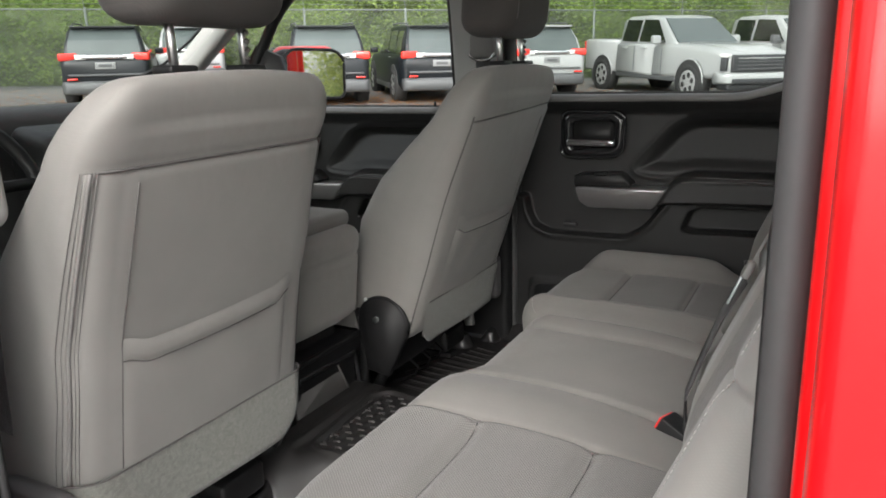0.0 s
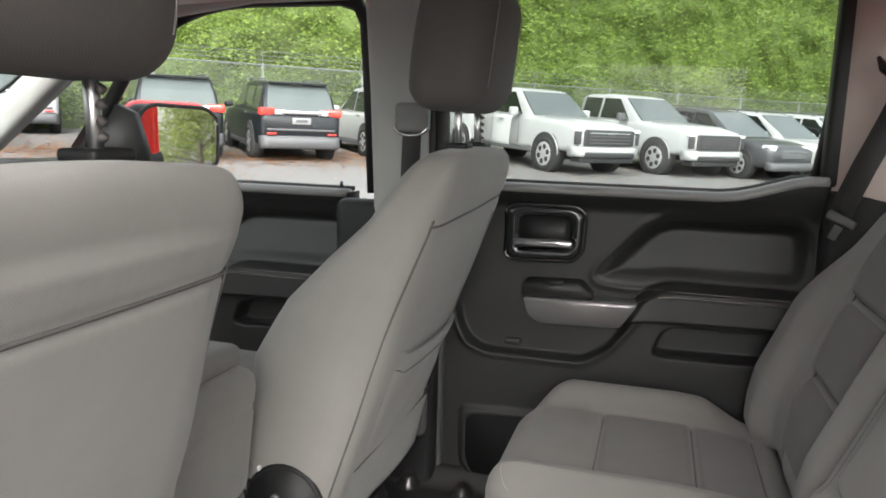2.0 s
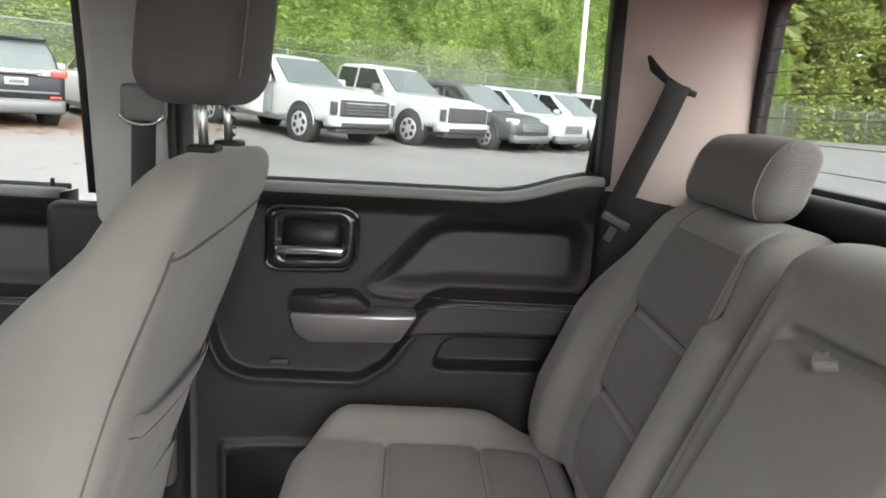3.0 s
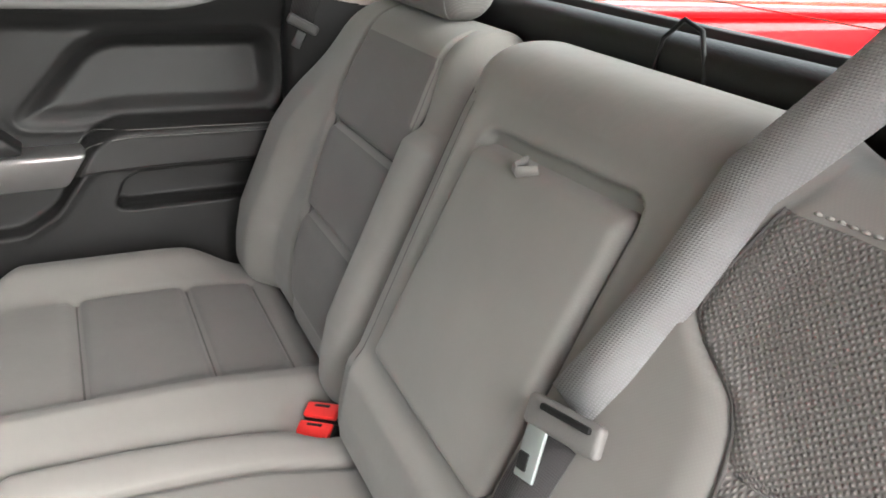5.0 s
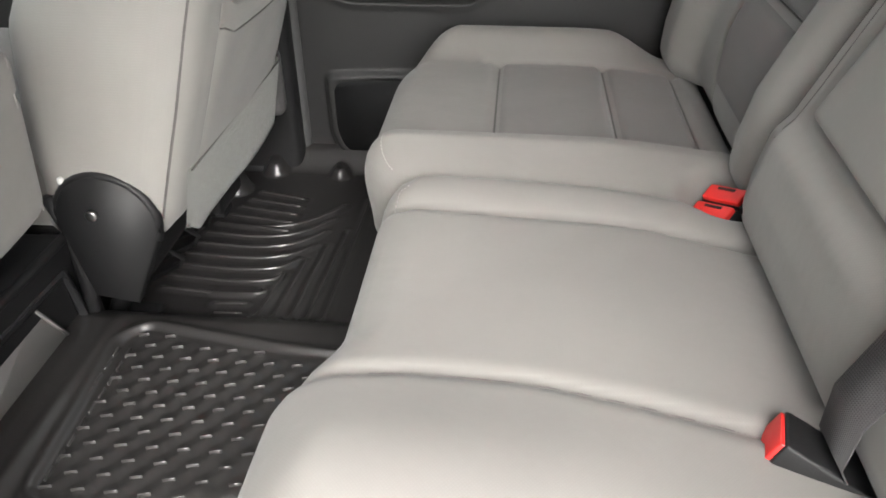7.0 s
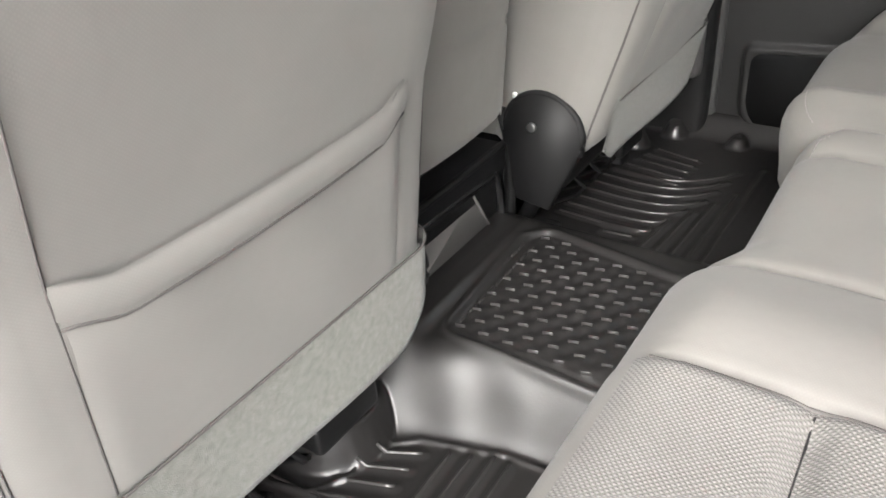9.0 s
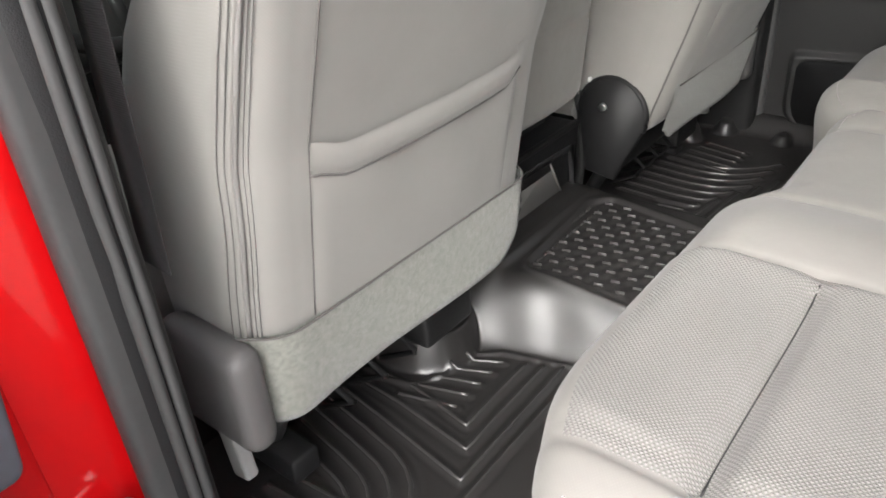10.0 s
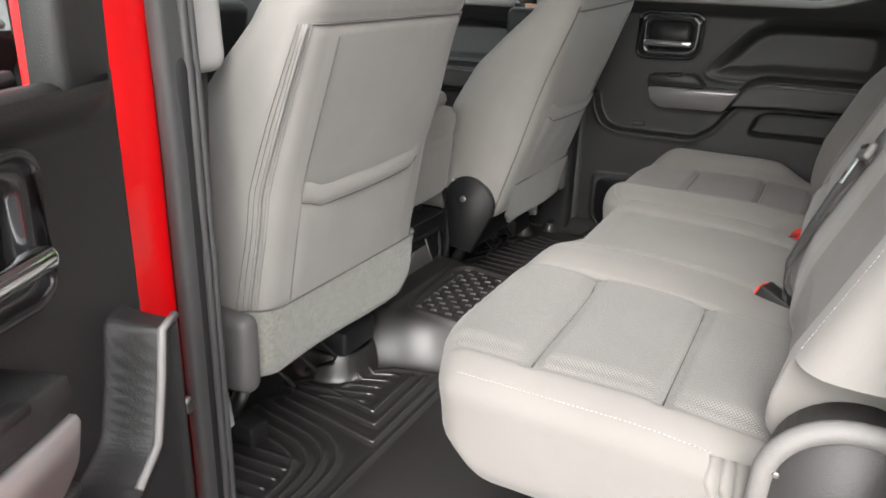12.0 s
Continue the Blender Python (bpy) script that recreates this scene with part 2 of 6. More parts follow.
def lone(name, mesh, material, label, category, group="", kind="", smooth=True):
    """A top-level thing that is one mesh."""
    return tagged(part(name, mesh, material, None, label, smooth), label, category, group, kind)


def steps(h, r, n, k=4):
    """Grid places from -h to h, with k steps in each rounded end of radius r and n between."""
    r = min(r, h * 0.98)
    e = r * (1 - np.cos(np.linspace(0, math.pi / 2, k + 1)))
    return np.concatenate([-h + e, np.linspace(-h + r, h - r, n + 1)[1:-1], (h - e)[::-1]])


def soft(hx, hy, hz, r, n=(4, 4, 4), k=4, bend=None):
    """A cushion-like box with rounded edges, then bent by bend(V)."""
    ax = [steps(h, r, m, k) for h, m in zip((hx, hy, hz), n)]
    N = [len(a) for a in ax]
    ids, P, F = {}, [], []

    def vid(i, j, q):
        key = (i, j, q)
        if key not in ids:
            ids[key] = len(P)
            P.append((ax[0][i], ax[1][j], ax[2][q]))
        return ids[key]
    for d in range(3):
        u, v = (d + 1) % 3, (d + 2) % 3
        for side in (0, N[d] - 1):
            for a in range(N[u] - 1):
                for b in range(N[v] - 1):
                    q = []
                    for da, db in ((0, 0), (1, 0), (1, 1), (0, 1)):
                        c = [0, 0, 0]
                        c[d], c[u], c[v] = side, a + da, b + db
                        q.append(vid(*c))
                    F.append(q if side else q[::-1])
    V = np.array(P)
    h = np.array([hx, hy, hz])
    rr = np.minimum(r, h * 0.98)
    q = np.clip(V, -(h - rr), h - rr)
    d = (V - q) / rr
    L = np.linalg.norm(d, axis=1, keepdims=True)
    m = np.abs(d).max(axis=1, keepdims=True)
    V = q + np.where(L > 1e-9, d / np.maximum(L, 1e-9), 0) * rr * np.minimum(1, m)
    if bend:
        V = bend(V.copy())
    return V, F


def at(mesh, m):
    """The mesh moved by the pose m."""
    M = np.array(m)
    return (np.asarray(mesh[0]) @ M[:3, :3].T + M[:3, 3], *mesh[1:])


def box(x0, x1, y0, y1, z0, z1, r=0.004, k=2):
    """A bevelled box between two corners."""
    h = ((x1 - x0) / 2, (y1 - y0) / 2, (z1 - z0) / 2)
    V, F = soft(*h, min(r, min(h) * 0.9), (1, 1, 1), k)
    return V + np.array([(x0 + x1) / 2, (y0 + y1) / 2, (z0 + z1) / 2]), F


def join(*meshes):
    V, F, n = [], [], 0
    for m in meshes:
        V.append(np.asarray(m[0]))
        F += [[i + n for i in f] for f in m[1]]
        n += len(m[0])
    return np.concatenate(V), F


def tube(points, r, n=8, closed=False, squash=1.0, up=(0, 0, 1)):
    """A round bar along points; squash flattens it along up."""
    P = [Vector(p) for p in points]
    V, F = [], []
    for i, p in enumerate(P):
        a = P[(i - 1) % len(P)] if closed or i else p
        b = P[(i + 1) % len(P)] if closed or i < len(P) - 1 else p
        t = (b - a).normalized()
        s = t.cross(Vector(up))
        s = s.normalized() if s.length > 1e-4 else t.orthogonal().normalized()
        w = s.cross(t)
        rad = r[i] if isinstance(r, (list, tuple)) else r
        for j in range(n):
            c = 2 * math.pi * j / n
            V.append(p + rad * (math.cos(c) * s + squash * math.sin(c) * w))
    m = len(P)
    for i in range(m if closed else m - 1):
        for j in range(n):
            k = (j + 1) % n
            a, b = i * n, ((i + 1) % m) * n
            F.append([a + j, a + k, b + k, b + j])
    if not closed:
        F += [list(range(n))[::-1], [(m - 1) * n + j for j in range(n)]]
    return np.array([tuple(v) for v in V]), F


def stitches(points, r, on=0.0055, gap=0.0030, n=5):
    """A row of short threads along points."""
    P = [Vector(p) for p in points]
    total = sum((b - a).length for a, b in zip(P, P[1:]))

    def place(d):
        for a, b in zip(P, P[1:]):
            l = (b - a).length
            if d <= l:
                return a + (b - a) * (d / max(l, 1e-9))
            d -= l
        return P[-1]
    rows, d = [], 0.0
    while d + on <= total:
        rows.append(tube([tuple(place(d)), tuple(place(d + on / 2)), tuple(place(d + on))], [r * 0.6, r, r * 0.6], n))
        d += on + gap
    return join(*rows)


def strip(points, sides, width, thick=0.0016):
    """A flat band (webbing): centre points, the way across it at each, width and thickness."""
    V, F = [], []
    P = [Vector(p) for p in points]
    for i, p in enumerate(P):
        t = (P[min(i + 1, len(P) - 1)] - P[max(i - 1, 0)]).normalized()
        s = Vector(sides[i]) if isinstance(sides[0], (tuple, list)) else Vector(sides)
        s = (s - s.dot(t) * t).normalized()
        w = t.cross(s)
        for a, b in ((-1, -1), (1, -1), (1, 1), (-1, 1)):
            V.append(p + a * width / 2 * s + b * thick / 2 * w)
    m = len(P)
    for i in range(m - 1):
        for j in range(4):
            k = (j + 1) % 4
            F.append([4 * i + j, 4 * i + k, 4 * i + 4 + k, 4 * i + 4 + j])
    F += [[3, 2, 1, 0], [4 * m - 4, 4 * m - 3, 4 * m - 2, 4 * m - 1]]
    return np.array([tuple(v) for v in V]), F


def disc(c, axis, r, depth, n=24, bevel=0.15):
    """A round plate with a softened rim, its face towards axis."""
    a = Vector(axis).normalized()
    s = a.orthogonal().normalized()
    w = a.cross(s)
    V, F = [], []
    rings = ((0, r), (depth * (1 - bevel), r), (depth, r * (1 - bevel)), (depth, 0.001))
    for d, q in rings:
        for j in range(n):
            t = 2 * math.pi * j / n
            V.append(Vector(c) + a * d + q * (math.cos(t) * s + math.sin(t) * w))
    for i in range(len(rings) - 1):
        for j in range(n):
            k = (j + 1) % n
            F.append([i * n + j, i * n + k, i * n + n + k, i * n + n + j])
    F += [list(range(n))[::-1], [3 * n + j for j in range(n)]]
    return np.array([tuple(v) for v in V]), F


def smooth01(x):
    x = np.clip(x, 0, 1)
    return x * x * (3 - 2 * x)


def poly_dist(px, pz, poly):
    """Signed distance to a polygon (inside negative)."""
    P = np.array(poly, float)
    d = np.full(px.shape, 1e9)
    s = np.ones(px.shape)
    for i in range(len(P)):
        a, b = P[i], P[i - 1]
        e = b - a
        wx, wz = px - a[0], pz - a[1]
        t = np.clip((wx * e[0] + wz * e[1]) / (e @ e), 0, 1)
        d = np.minimum(d, np.hypot(wx - e[0] * t, wz - e[1] * t))
        c1, c2, c3 = pz >= a[1], pz < b[1], e[0] * wz > e[1] * wx
        flip = (c1 & c2 & c3) | (~c1 & ~c2 & ~c3)
        s = np.where(flip, -s, s)
    return d * s


def rounded(poly, r, k=4):
    """The polygon with its corners cut round."""
    out, n = [], len(poly)
    for i in range(n):
        p, a, b = Vector(poly[i]), Vector(poly[i - 1]), Vector(poly[(i + 1) % n])
        u, v = (a - p), (b - p)
        q = min(r, u.length * 0.45, v.length * 0.45)
        s, e = p + u.normalized() * q, p + v.normalized() * q
        for j in range(k + 1):
            t = j / k
            out.append(tuple((1 - t) ** 2 * s + 2 * t * (1 - t) * p + t * t * e))
    return out


def slab(poly, axis, c0, c1, bevel=0.0):
    """A flat outline, in the two other axes, from c0 to c1 along axis, its c1 face bevelled."""
    i = "xyz".index(axis)
    n = len(poly)
    ctr = np.mean(np.array(poly), axis=0)
    rings = [(c0, 1.0), (c1, 1.0)]
    if bevel:
        size = np.abs(np.array(poly) - ctr).max()
        rings = [(c0, 1.0), (c1 + (c0 - c1) / abs(c0 - c1) * bevel, 1.0), (c1, 1 - bevel / size)]
    V, F = [], []
    for c, q in rings:
        for p in poly:
            w = list(ctr + (np.array(p) - ctr) * q)
            w.insert(i, c)
            V.append(w)
    for a in range(len(rings) - 1):
        for j in range(n):
            k = (j + 1) % n
            F.append([a * n + j, a * n + k, a * n + n + k, a * n + n + j])
    F += [list(range(n))[::-1], [(len(rings) - 1) * n + j for j in range(n)]]
    return np.array(V), F


def pane_mesh(poly, axis, c_in, c_out):
    """A pane: its cabin face shines, the other faces are clear."""
    V, F = slab(poly, axis, c_in, c_out)
    n = np.cross(V[F[-2][1]] - V[F[-2][0]], V[F[-2][2]] - V[F[-2][1]])
    if n["xyz".index(axis)] * (c_in - c_out) < 0:
        F = [f[::-1] for f in F]
    return V, F, [1] * (len(F) - 2) + [0, 1]


def ring_slab(outer, inner, axis, c0, c1):
    """A flat frame between two outlines of the same length."""
    i = "xyz".index(axis)
    n = len(outer)
    V, F = [], []
    for c, poly in ((c0, outer), (c1, outer), (c1, inner), (c0, inner)):
        for p in poly:
            w = list(p)
            w.insert(i, c)
            V.append(w)
    for a in range(4):
        b = (a + 1) % 4
        for j in range(n):
            k = (j + 1) % n
            F.append([a * n + j, a * n + k, b * n + k, b * n + j])
    return np.array(V, float), F


def interp(z, zs, vs):
    return np.interp(z, zs, vs)

# ================= the pickup: shell =================
SLOPE = 0.034  # the lot rises gently away from the passenger side


def lot(x, y):
    return SLOPE * y - 0.042 * min(x, 4.0) - 0.030 * max(x - 4.0, 0.0)


cab = thing("pickup_cab", (0, 0, 0.62), "red crew-cab pickup body with its rear door standing open", "pickup truck")
part("floor_pan", box(-2.3, 0.42, -0.84, 0.86, 0.56, 0.62, 0.01), CARPET, cab, "black carpeted floor")
part("roof", at(soft(1.0, 0.80, 0.03, 0.03, (6, 6, 1), 3, bend=lambda V: V + np.c_[0 * V[:, 0], 0 * V[:, 0], -0.05 * (V[:, 1] / 0.8) ** 2 - 0.03 * (V[:, 0] / 1.0) ** 2]), pose(-0.52, 0, 2.02)), RED, cab)
part("headliner", at(soft(0.97, 0.78, 0.012, 0.012, (6, 6, 1), 2, bend=lambda V: V + np.c_[0 * V[:, 0], 0 * V[:, 0], -0.05 * (V[:, 1] / 0.8) ** 2 - 0.03 * (V[:, 0] / 1.0) ** 2]), pose(-0.52, 0, 1.97)), HEADLINER, cab, "pale cloth headliner")
part("firewall", box(-2.20, -2.14, -0.84, 0.84, 0.58, 1.42, 0.01), CARPET, cab)
part("back_wall", box(0.43, 0.50, -0.86, 0.86, 0.62, 1.535, 0.01), RED, cab)
part("back_wall_trim", box(0.36, 0.425, -0.82, 0.82, 0.62, 1.49, 0.02, 3), BLACK, cab, "black rear wall trim")
shelf = soft(0.035, 0.80, 0.035, 0.03, (2, 20, 2), 4, bend=lambda V: V + np.c_[-0.25 * V[:, 2], 0 * V[:, 0], 0 * V[:, 0]])
part("window_ledge", at(shelf, pose(0.395, 0, 1.515)), BLACK, cab, "black padded ledge under the rear window")
# rear pane, in a black frame, with heater lines
zs0, zs1 = 1.545, 1.90
pane = pane_mesh(rounded([(-0.785, zs0), (0.785, zs0), (0.74, zs1), (-0.74, zs1)], 0.05), "x", 0.452, 0.456)
rw = part("rear_window", pane, [TINTED, CLEAR], cab, "rear window with fine heater lines", smooth=False)
outer = rounded([(-0.83, zs0 - 0.03), (0.83, zs0 - 0.03), (0.78, zs1 + 0.06), (-0.78, zs1 + 0.06)], 0.05)
inner = rounded([(-0.775, zs0 + 0.006), (0.775, zs0 + 0.006), (0.735, zs1 - 0.01), (-0.735, zs1 - 0.01)], 0.05)
part("rear_window_frame", ring_slab(outer, inner, "x", 0.44, 0.47), BLACK, cab)
for i in range(8):
    z = zs0 + 0.035 + i * 0.042
    part("heater_line", tube([(0.450, -0.76, z), (0.450, 0.76, z)], 0.0008, 4), LINE, rw)


def side_pillars(s):
    """Body pillars, seals and pale trims of one flank: s = 1 passenger side, -1 driver side."""
    def m(mesh):
        return at(mesh, Matrix.Diagonal((1, s, 1, 1))) if s > 0 else (np.asarray(mesh[0]) * (1, -1, 1), [f[::-1] for f in mesh[1]])
    # rear pillar: body, seal, trim
    part("rear_pillar", m(box(0.225 if s > 0 else 0.208, 0.52, 0.90, 1.00, 0.45, 1.97, 0.010, 3)), RED, cab)
    part("rear_pillar_return", m(box(0.218 if s > 0 else 0.203, 0.245, 0.875, 0.965, 0.60, 1.96, 0.006, 3)), RED, cab)
    part("rear_door_seal", m(tube([(0.196 if s > 0 else 0.193, 0.905, z) for z in np.linspace(0.66, 1.95, 12)], 0.019 if s > 0 else 0.011, 10)), SEAL, cab, "dark rubber door seal")
    # pale trim panel of the rear pillar, wrapped from the seal to the rear window
    n, k = 14, 24
    V, F = [], []
    for j in range(k + 1):
        z = 1.475 + (1.955 - 1.475) * j / k
        for i in range(n + 1):
            t = i / n
            x = 0.192 + 0.25 * t
            y = 0.872 - 0.10 * t ** 0.75 - 0.08 * max(0, z - 1.75) ** 1.0 * t
            V.append((x, y, z))
    for j in range(k):
        for i in range(n):
            a = j * (n + 1) + i
            F.append([a, a + 1, a + n + 2, a + n + 1])
    V = np.array(V)
    W = np.concatenate([V, V + np.array([0.006, 0.022, 0])])
    F = F + [[q + len(V) for q in f[::-1]] for f in F]
    part("rear_pillar_trim", m((W, F)), TRIM, cab, "pale moulded rear pillar trim")
    low = soft(0.13, 0.02, 0.21, 0.018, (4, 1, 4), 3, bend=lambda V: V + np.c_[0 * V[:, 0], -0.35 * V[:, 0], 0 * V[:, 0]])
    part("rear_pillar_lower_trim", m(at(low, pose(0.31, 0.835, 1.285))), BLACK, cab)
    # middle pillar
    part("middle_pillar", m(box(-0.82, -0.709, 0.868 if s < 0 else 0.935, 0.985, 0.45, 1.97, 0.015, 3)), RED, cab)
    if s > 0:
        part("middle_pillar_cover", m(box(-0.83, -0.655, 0.880, 0.932, 0.60, 1.44, 0.008)), BLACK, cab)
    def lean_x(z):
        return -0.03 * max(0.0, z - 1.3)
    if s > 0:
        part("middle_pillar_seal", m(tube([(-0.676 + lean_x(z), 0.862, z) for z in np.linspace(0.62, 1.95, 14)], 0.016, 10)), SEAL, cab, "dark rubber door seal")
        part("middle_pillar_lip", m(tube([(-0.702 + lean_x(z), 0.866, z) for z in np.linspace(0.62, 1.95, 14)], 0.012, 8)), SEAL, cab)
    else:
        band = soft(0.014, 0.022, 0.665, 0.012, (1, 3, 12), 4, bend=lambda V: V + np.c_[-0.03 * np.maximum(0, V[:, 2] - 0.02), 0 * V[:, 0], 0 * V[:, 0]])
        part("middle_pillar_seal", m(at(band, pose(-0.692, 0.862, 1.285))), SEAL, cab, "dark rubber door seal")
        for y, r in ((0.846, 0.0065), (0.833, 0.0055)):
            part("seal_bead", m(tube([(-0.676 + lean_x(z), y, z) for z in np.linspace(0.62, 1.95, 14)], r, 8)), SEAL, cab)
    up = soft(0.068, 0.035, 0.30, 0.025, (3, 2, 10), 4, bend=lambda V: V + np.c_[-0.05 * V[:, 2], -0.06 * np.maximum(0, V[:, 2]), 0 * V[:, 0]])
    part("middle_pillar_trim", m(at(up, pose(-0.785, 0.815 if s > 0 else 0.775, 1.68))), TRIMGREY, cab, "pale grey middle pillar trim")
    lo = soft(0.14, 0.03, 0.42, 0.025, (3, 2, 4), 4)
    part("middle_pillar_lower_trim", m(at(lo, pose(-0.815, 0.845, 1.00))), BLACK, cab)
    # belt guide on the middle pillar and its belt
    g = part("belt_guide", m(at(soft(0.042, 0.016, 0.035, 0.012, (2, 1, 2), 3), pose(-0.735, 0.772, 1.625))), GREYPL, cab, "grey plastic belt guide")
    part("guide_rim", m(tube([(-0.735 + 0.04 * math.cos(a), 0.757, 1.605 + 0.022 * math.sin(a)) for a in np.linspace(math.pi, 2 * math.pi, 9)], 0.004, 6)), CHROME, g)
    part("front_belt", m(strip([(-0.735, 0.770, 1.60), (-0.74, 0.772, 1.45), (-0.76, 0.775, 1.10)], (1, 0, 0), 0.046)), BELT_DARK, cab)
    # roof rail over the doors
    part("roof_rail", m(tube([(0.40, 0.84, 1.955), (0.0, 0.86, 1.965), (-0.7, 0.86, 1.965), (-1.2, 0.84, 1.95), (-1.50, 0.82, 1.90), (-1.75, 0.80, 1.74), (-2.05, 0.80, 1.52)], [0.05, 0.05, 0.05, 0.048, 0.045, 0.042, 0.045], 10)), TRIMGREY, cab, "pale grey roof rail trim")
    part("roof_side", m(tube([(0.45, 0.87, 1.99), (-0.7, 0.89, 2.0), (-1.25, 0.88, 1.98), (-1.55, 0.86, 1.92), (-2.15, 0.86, 1.52)], 0.04, 10)), RED, cab)
    a = soft(0.045, 0.028, 0.30, 0.022, (2, 1, 8), 3)
    part("windscreen_pillar_trim", m(at(a, pose(-1.80, 0.775, 1.70, 0, 52, 0))), TRIMGREY, cab, "pale grey windscreen pillar trim")
    part("door_sill", m(box(-0.70, 0.25, 0.80, 0.99, 0.50, 0.615, 0.02, 3)), BLACK, cab, "black sill plate")


side_pillars(1)
side_pillars(-1)

# belt slots in the rear pillar trims: a dark crescent with the belt coming out
slot = [(0.240, 0.822, 1.772), (0.250, 0.814, 1.750), (0.272, 0.800, 1.727), (0.302, 0.788, 1.709), (0.328, 0.779, 1.700)]
part("belt_slot", tube(slot, [0.004, 0.010, 0.008, 0.008, 0.006], 8), BLACK, cab, "dark crescent slot for the belt")

# flanks outside: lower body, bed, roof edge
part("flank_sill", box(-2.6, 0.52, 0.90, 0.985, 0.38, 0.52, 0.02), RED, cab)
part("flank_sill", box(-0.72, 0.52, -0.985, -0.90, 0.38, 0.50, 0.02), RED, cab)
for s in (-1, 1):
    part("front_wing", at(soft(0.75, 0.10, 0.30, 0.06, (6, 1, 3), 4), pose(-2.95, s * 0.90, 1.02)), RED, cab)
    part("front_wheel", at(soft(0.38, 0.13, 0.38, 0.05, (6, 2, 6), 3, bend=lambda V: np.c_[V[:, 0] * np.minimum(1, 0.38 / np.maximum(1e-6, np.hypot(V[:, 0], V[:, 2]))), V[:, 1], V[:, 2] * np.minimum(1, 0.38 / np.maximum(1e-6, np.hypot(V[:, 0], V[:, 2])))]), pose(-2.90, s * 0.84, 0.38 + lot(-2.9, s * 0.84))), TYRE, cab)
hood_shape = soft(0.76, 0.82, 0.09, 0.07, (8, 8, 1), 4, bend=lambda V: V - np.c_[0 * V[:, 0], 0 * V[:, 0], 0.06 * (V[:, 1] / 0.82) ** 2 + 0.05 * (np.minimum(0, V[:, 0]) / 0.76) ** 2])
part("bonnet", at(hood_shape, pose(-2.94, 0, 1.30)), RED, cab)
part("front_panel", at(soft(0.06, 0.92, 0.28, 0.05, (1, 6, 3), 3), pose(-3.68, 0, 0.96)), DARKTRIM, cab)
bed = thing("pickup_bed", (1.5, 0, 0.62), "red open pickup bed behind the cab", "pickup bed")
for s in (-1, 1):
    part("bed_side", at(soft(0.95, 0.06, 0.40, 0.04, (6, 1, 4), 4), pose(1.52, s * 0.92, 1.05)), RED, bed)
    part("rail_cap", box(0.58, 2.46, s * 0.92 - 0.07, s * 0.92 + 0.07, 1.445, 1.475, 0.01), RED, bed)
part("tailgate", box(2.38, 2.46, -0.86, 0.86, 0.68, 1.44, 0.03, 3), RED, bed)
part("tailgate_cap", box(2.36, 2.47, -0.86, 0.86, 1.442, 1.475, 0.01), GREYPL, bed)
part("bed_front", box(0.57, 0.63, -0.86, 0.86, 0.68, 1.455, 0.02, 3), RED, bed)
part("bed_floor", box(0.57, 2.4, -0.86, 0.86, 0.62, 0.68, 0.01), BLACK, bed)
for s in (-1, 1):
    w = part("bed_wheel", at(soft(0.38, 0.14, 0.38, 0.05, (6, 2, 6), 3, bend=lambda V: np.c_[V[:, 0] * np.minimum(1, 0.38 / np.maximum(1e-6, np.hypot(V[:, 0], V[:, 2]))), V[:, 1], V[:, 2] * np.minimum(1, 0.38 / np.maximum(1e-6, np.hypot(V[:, 0], V[:, 2])))]), pose(1.45, s * 0.84, 0.38 + lot(0, s * 0.84))), TYRE, bed)

# windscreen and dashboard
ws = pane_mesh(rounded([(-0.80, 0.0), (0.80, 0.0), (0.70, 0.78), (-0.70, 0.78)], 0.05), "x", 0.005, 0.0)
ws = part("windscreen", at(ws, pose(-2.12, 0, 1.47, 0, 54, 0)), [WS_DIM, CLEAR], cab, "clear raked windscreen", smooth=False)
dash = thing("dashboard", (-1.9, 0, 1.2), "charcoal dashboard with a pale top edge", "dashboard")
dp = soft(0.24, 0.80, 0.22, 0.06, (4, 12, 3), 4, bend=lambda V: V + np.c_[-0.25 * V[:, 2], 0 * V[:, 0], 0.05 * V[:, 0]])
part("dash_pad", at(dp, pose(-1.86, 0, 1.265)), VINYL, dash)
hood = soft(0.10, 0.19, 0.045, 0.04, (3, 8, 2), 4, bend=lambda V: V - np.c_[0 * V[:, 0], 0 * V[:, 0], 0.05 * (V[:, 1] / 0.19) ** 2])
part("instrument_hood", at(hood, pose(-1.66, -0.42, 1.525)), BLACK, dash, "black instrument hood")
part("instrument_display", at(box(-0.004, 0.004, -0.14, 0.14, -0.035, 0.035), pose(-1.575, -0.42, 1.495, 0, -15, 0)), SCREEN, dash, "dim lit instrument display")
part("centre_panel", at(soft(0.08, 0.17, 0.20, 0.03, (2, 4, 4), 3), pose(-1.60, 0.02, 1.24, 0, 12, 0)), BLACK, dash)
wheel = thing("steering_wheel", (-1.42, -0.42, 1.30), "black leather-wrapped steering wheel", "steering wheel")
M = pose(-1.42, -0.42, 1.33, 0, 65, 0)
part("rim", at(tube([(0.19 * math.cos(a), 0.19 * math.sin(a), 0) for a in np.linspace(0, 2 * math.pi, 33)[:-1]], 0.016, 8, True), M), BLACK, wheel)
part("hub", at(soft(0.07, 0.08, 0.03, 0.025, (2, 2, 1), 3), M), BLACK, wheel)
for a in (0, 90, 180):
    part("spoke", at(tube([(0.05 * math.cos(radians(a)), 0.05 * math.sin(radians(a)), 0), (0.18 * math.cos(radians(a)), 0.18 * math.sin(radians(a)), 0)], 0.014, 6), M), BLACK, wheel)
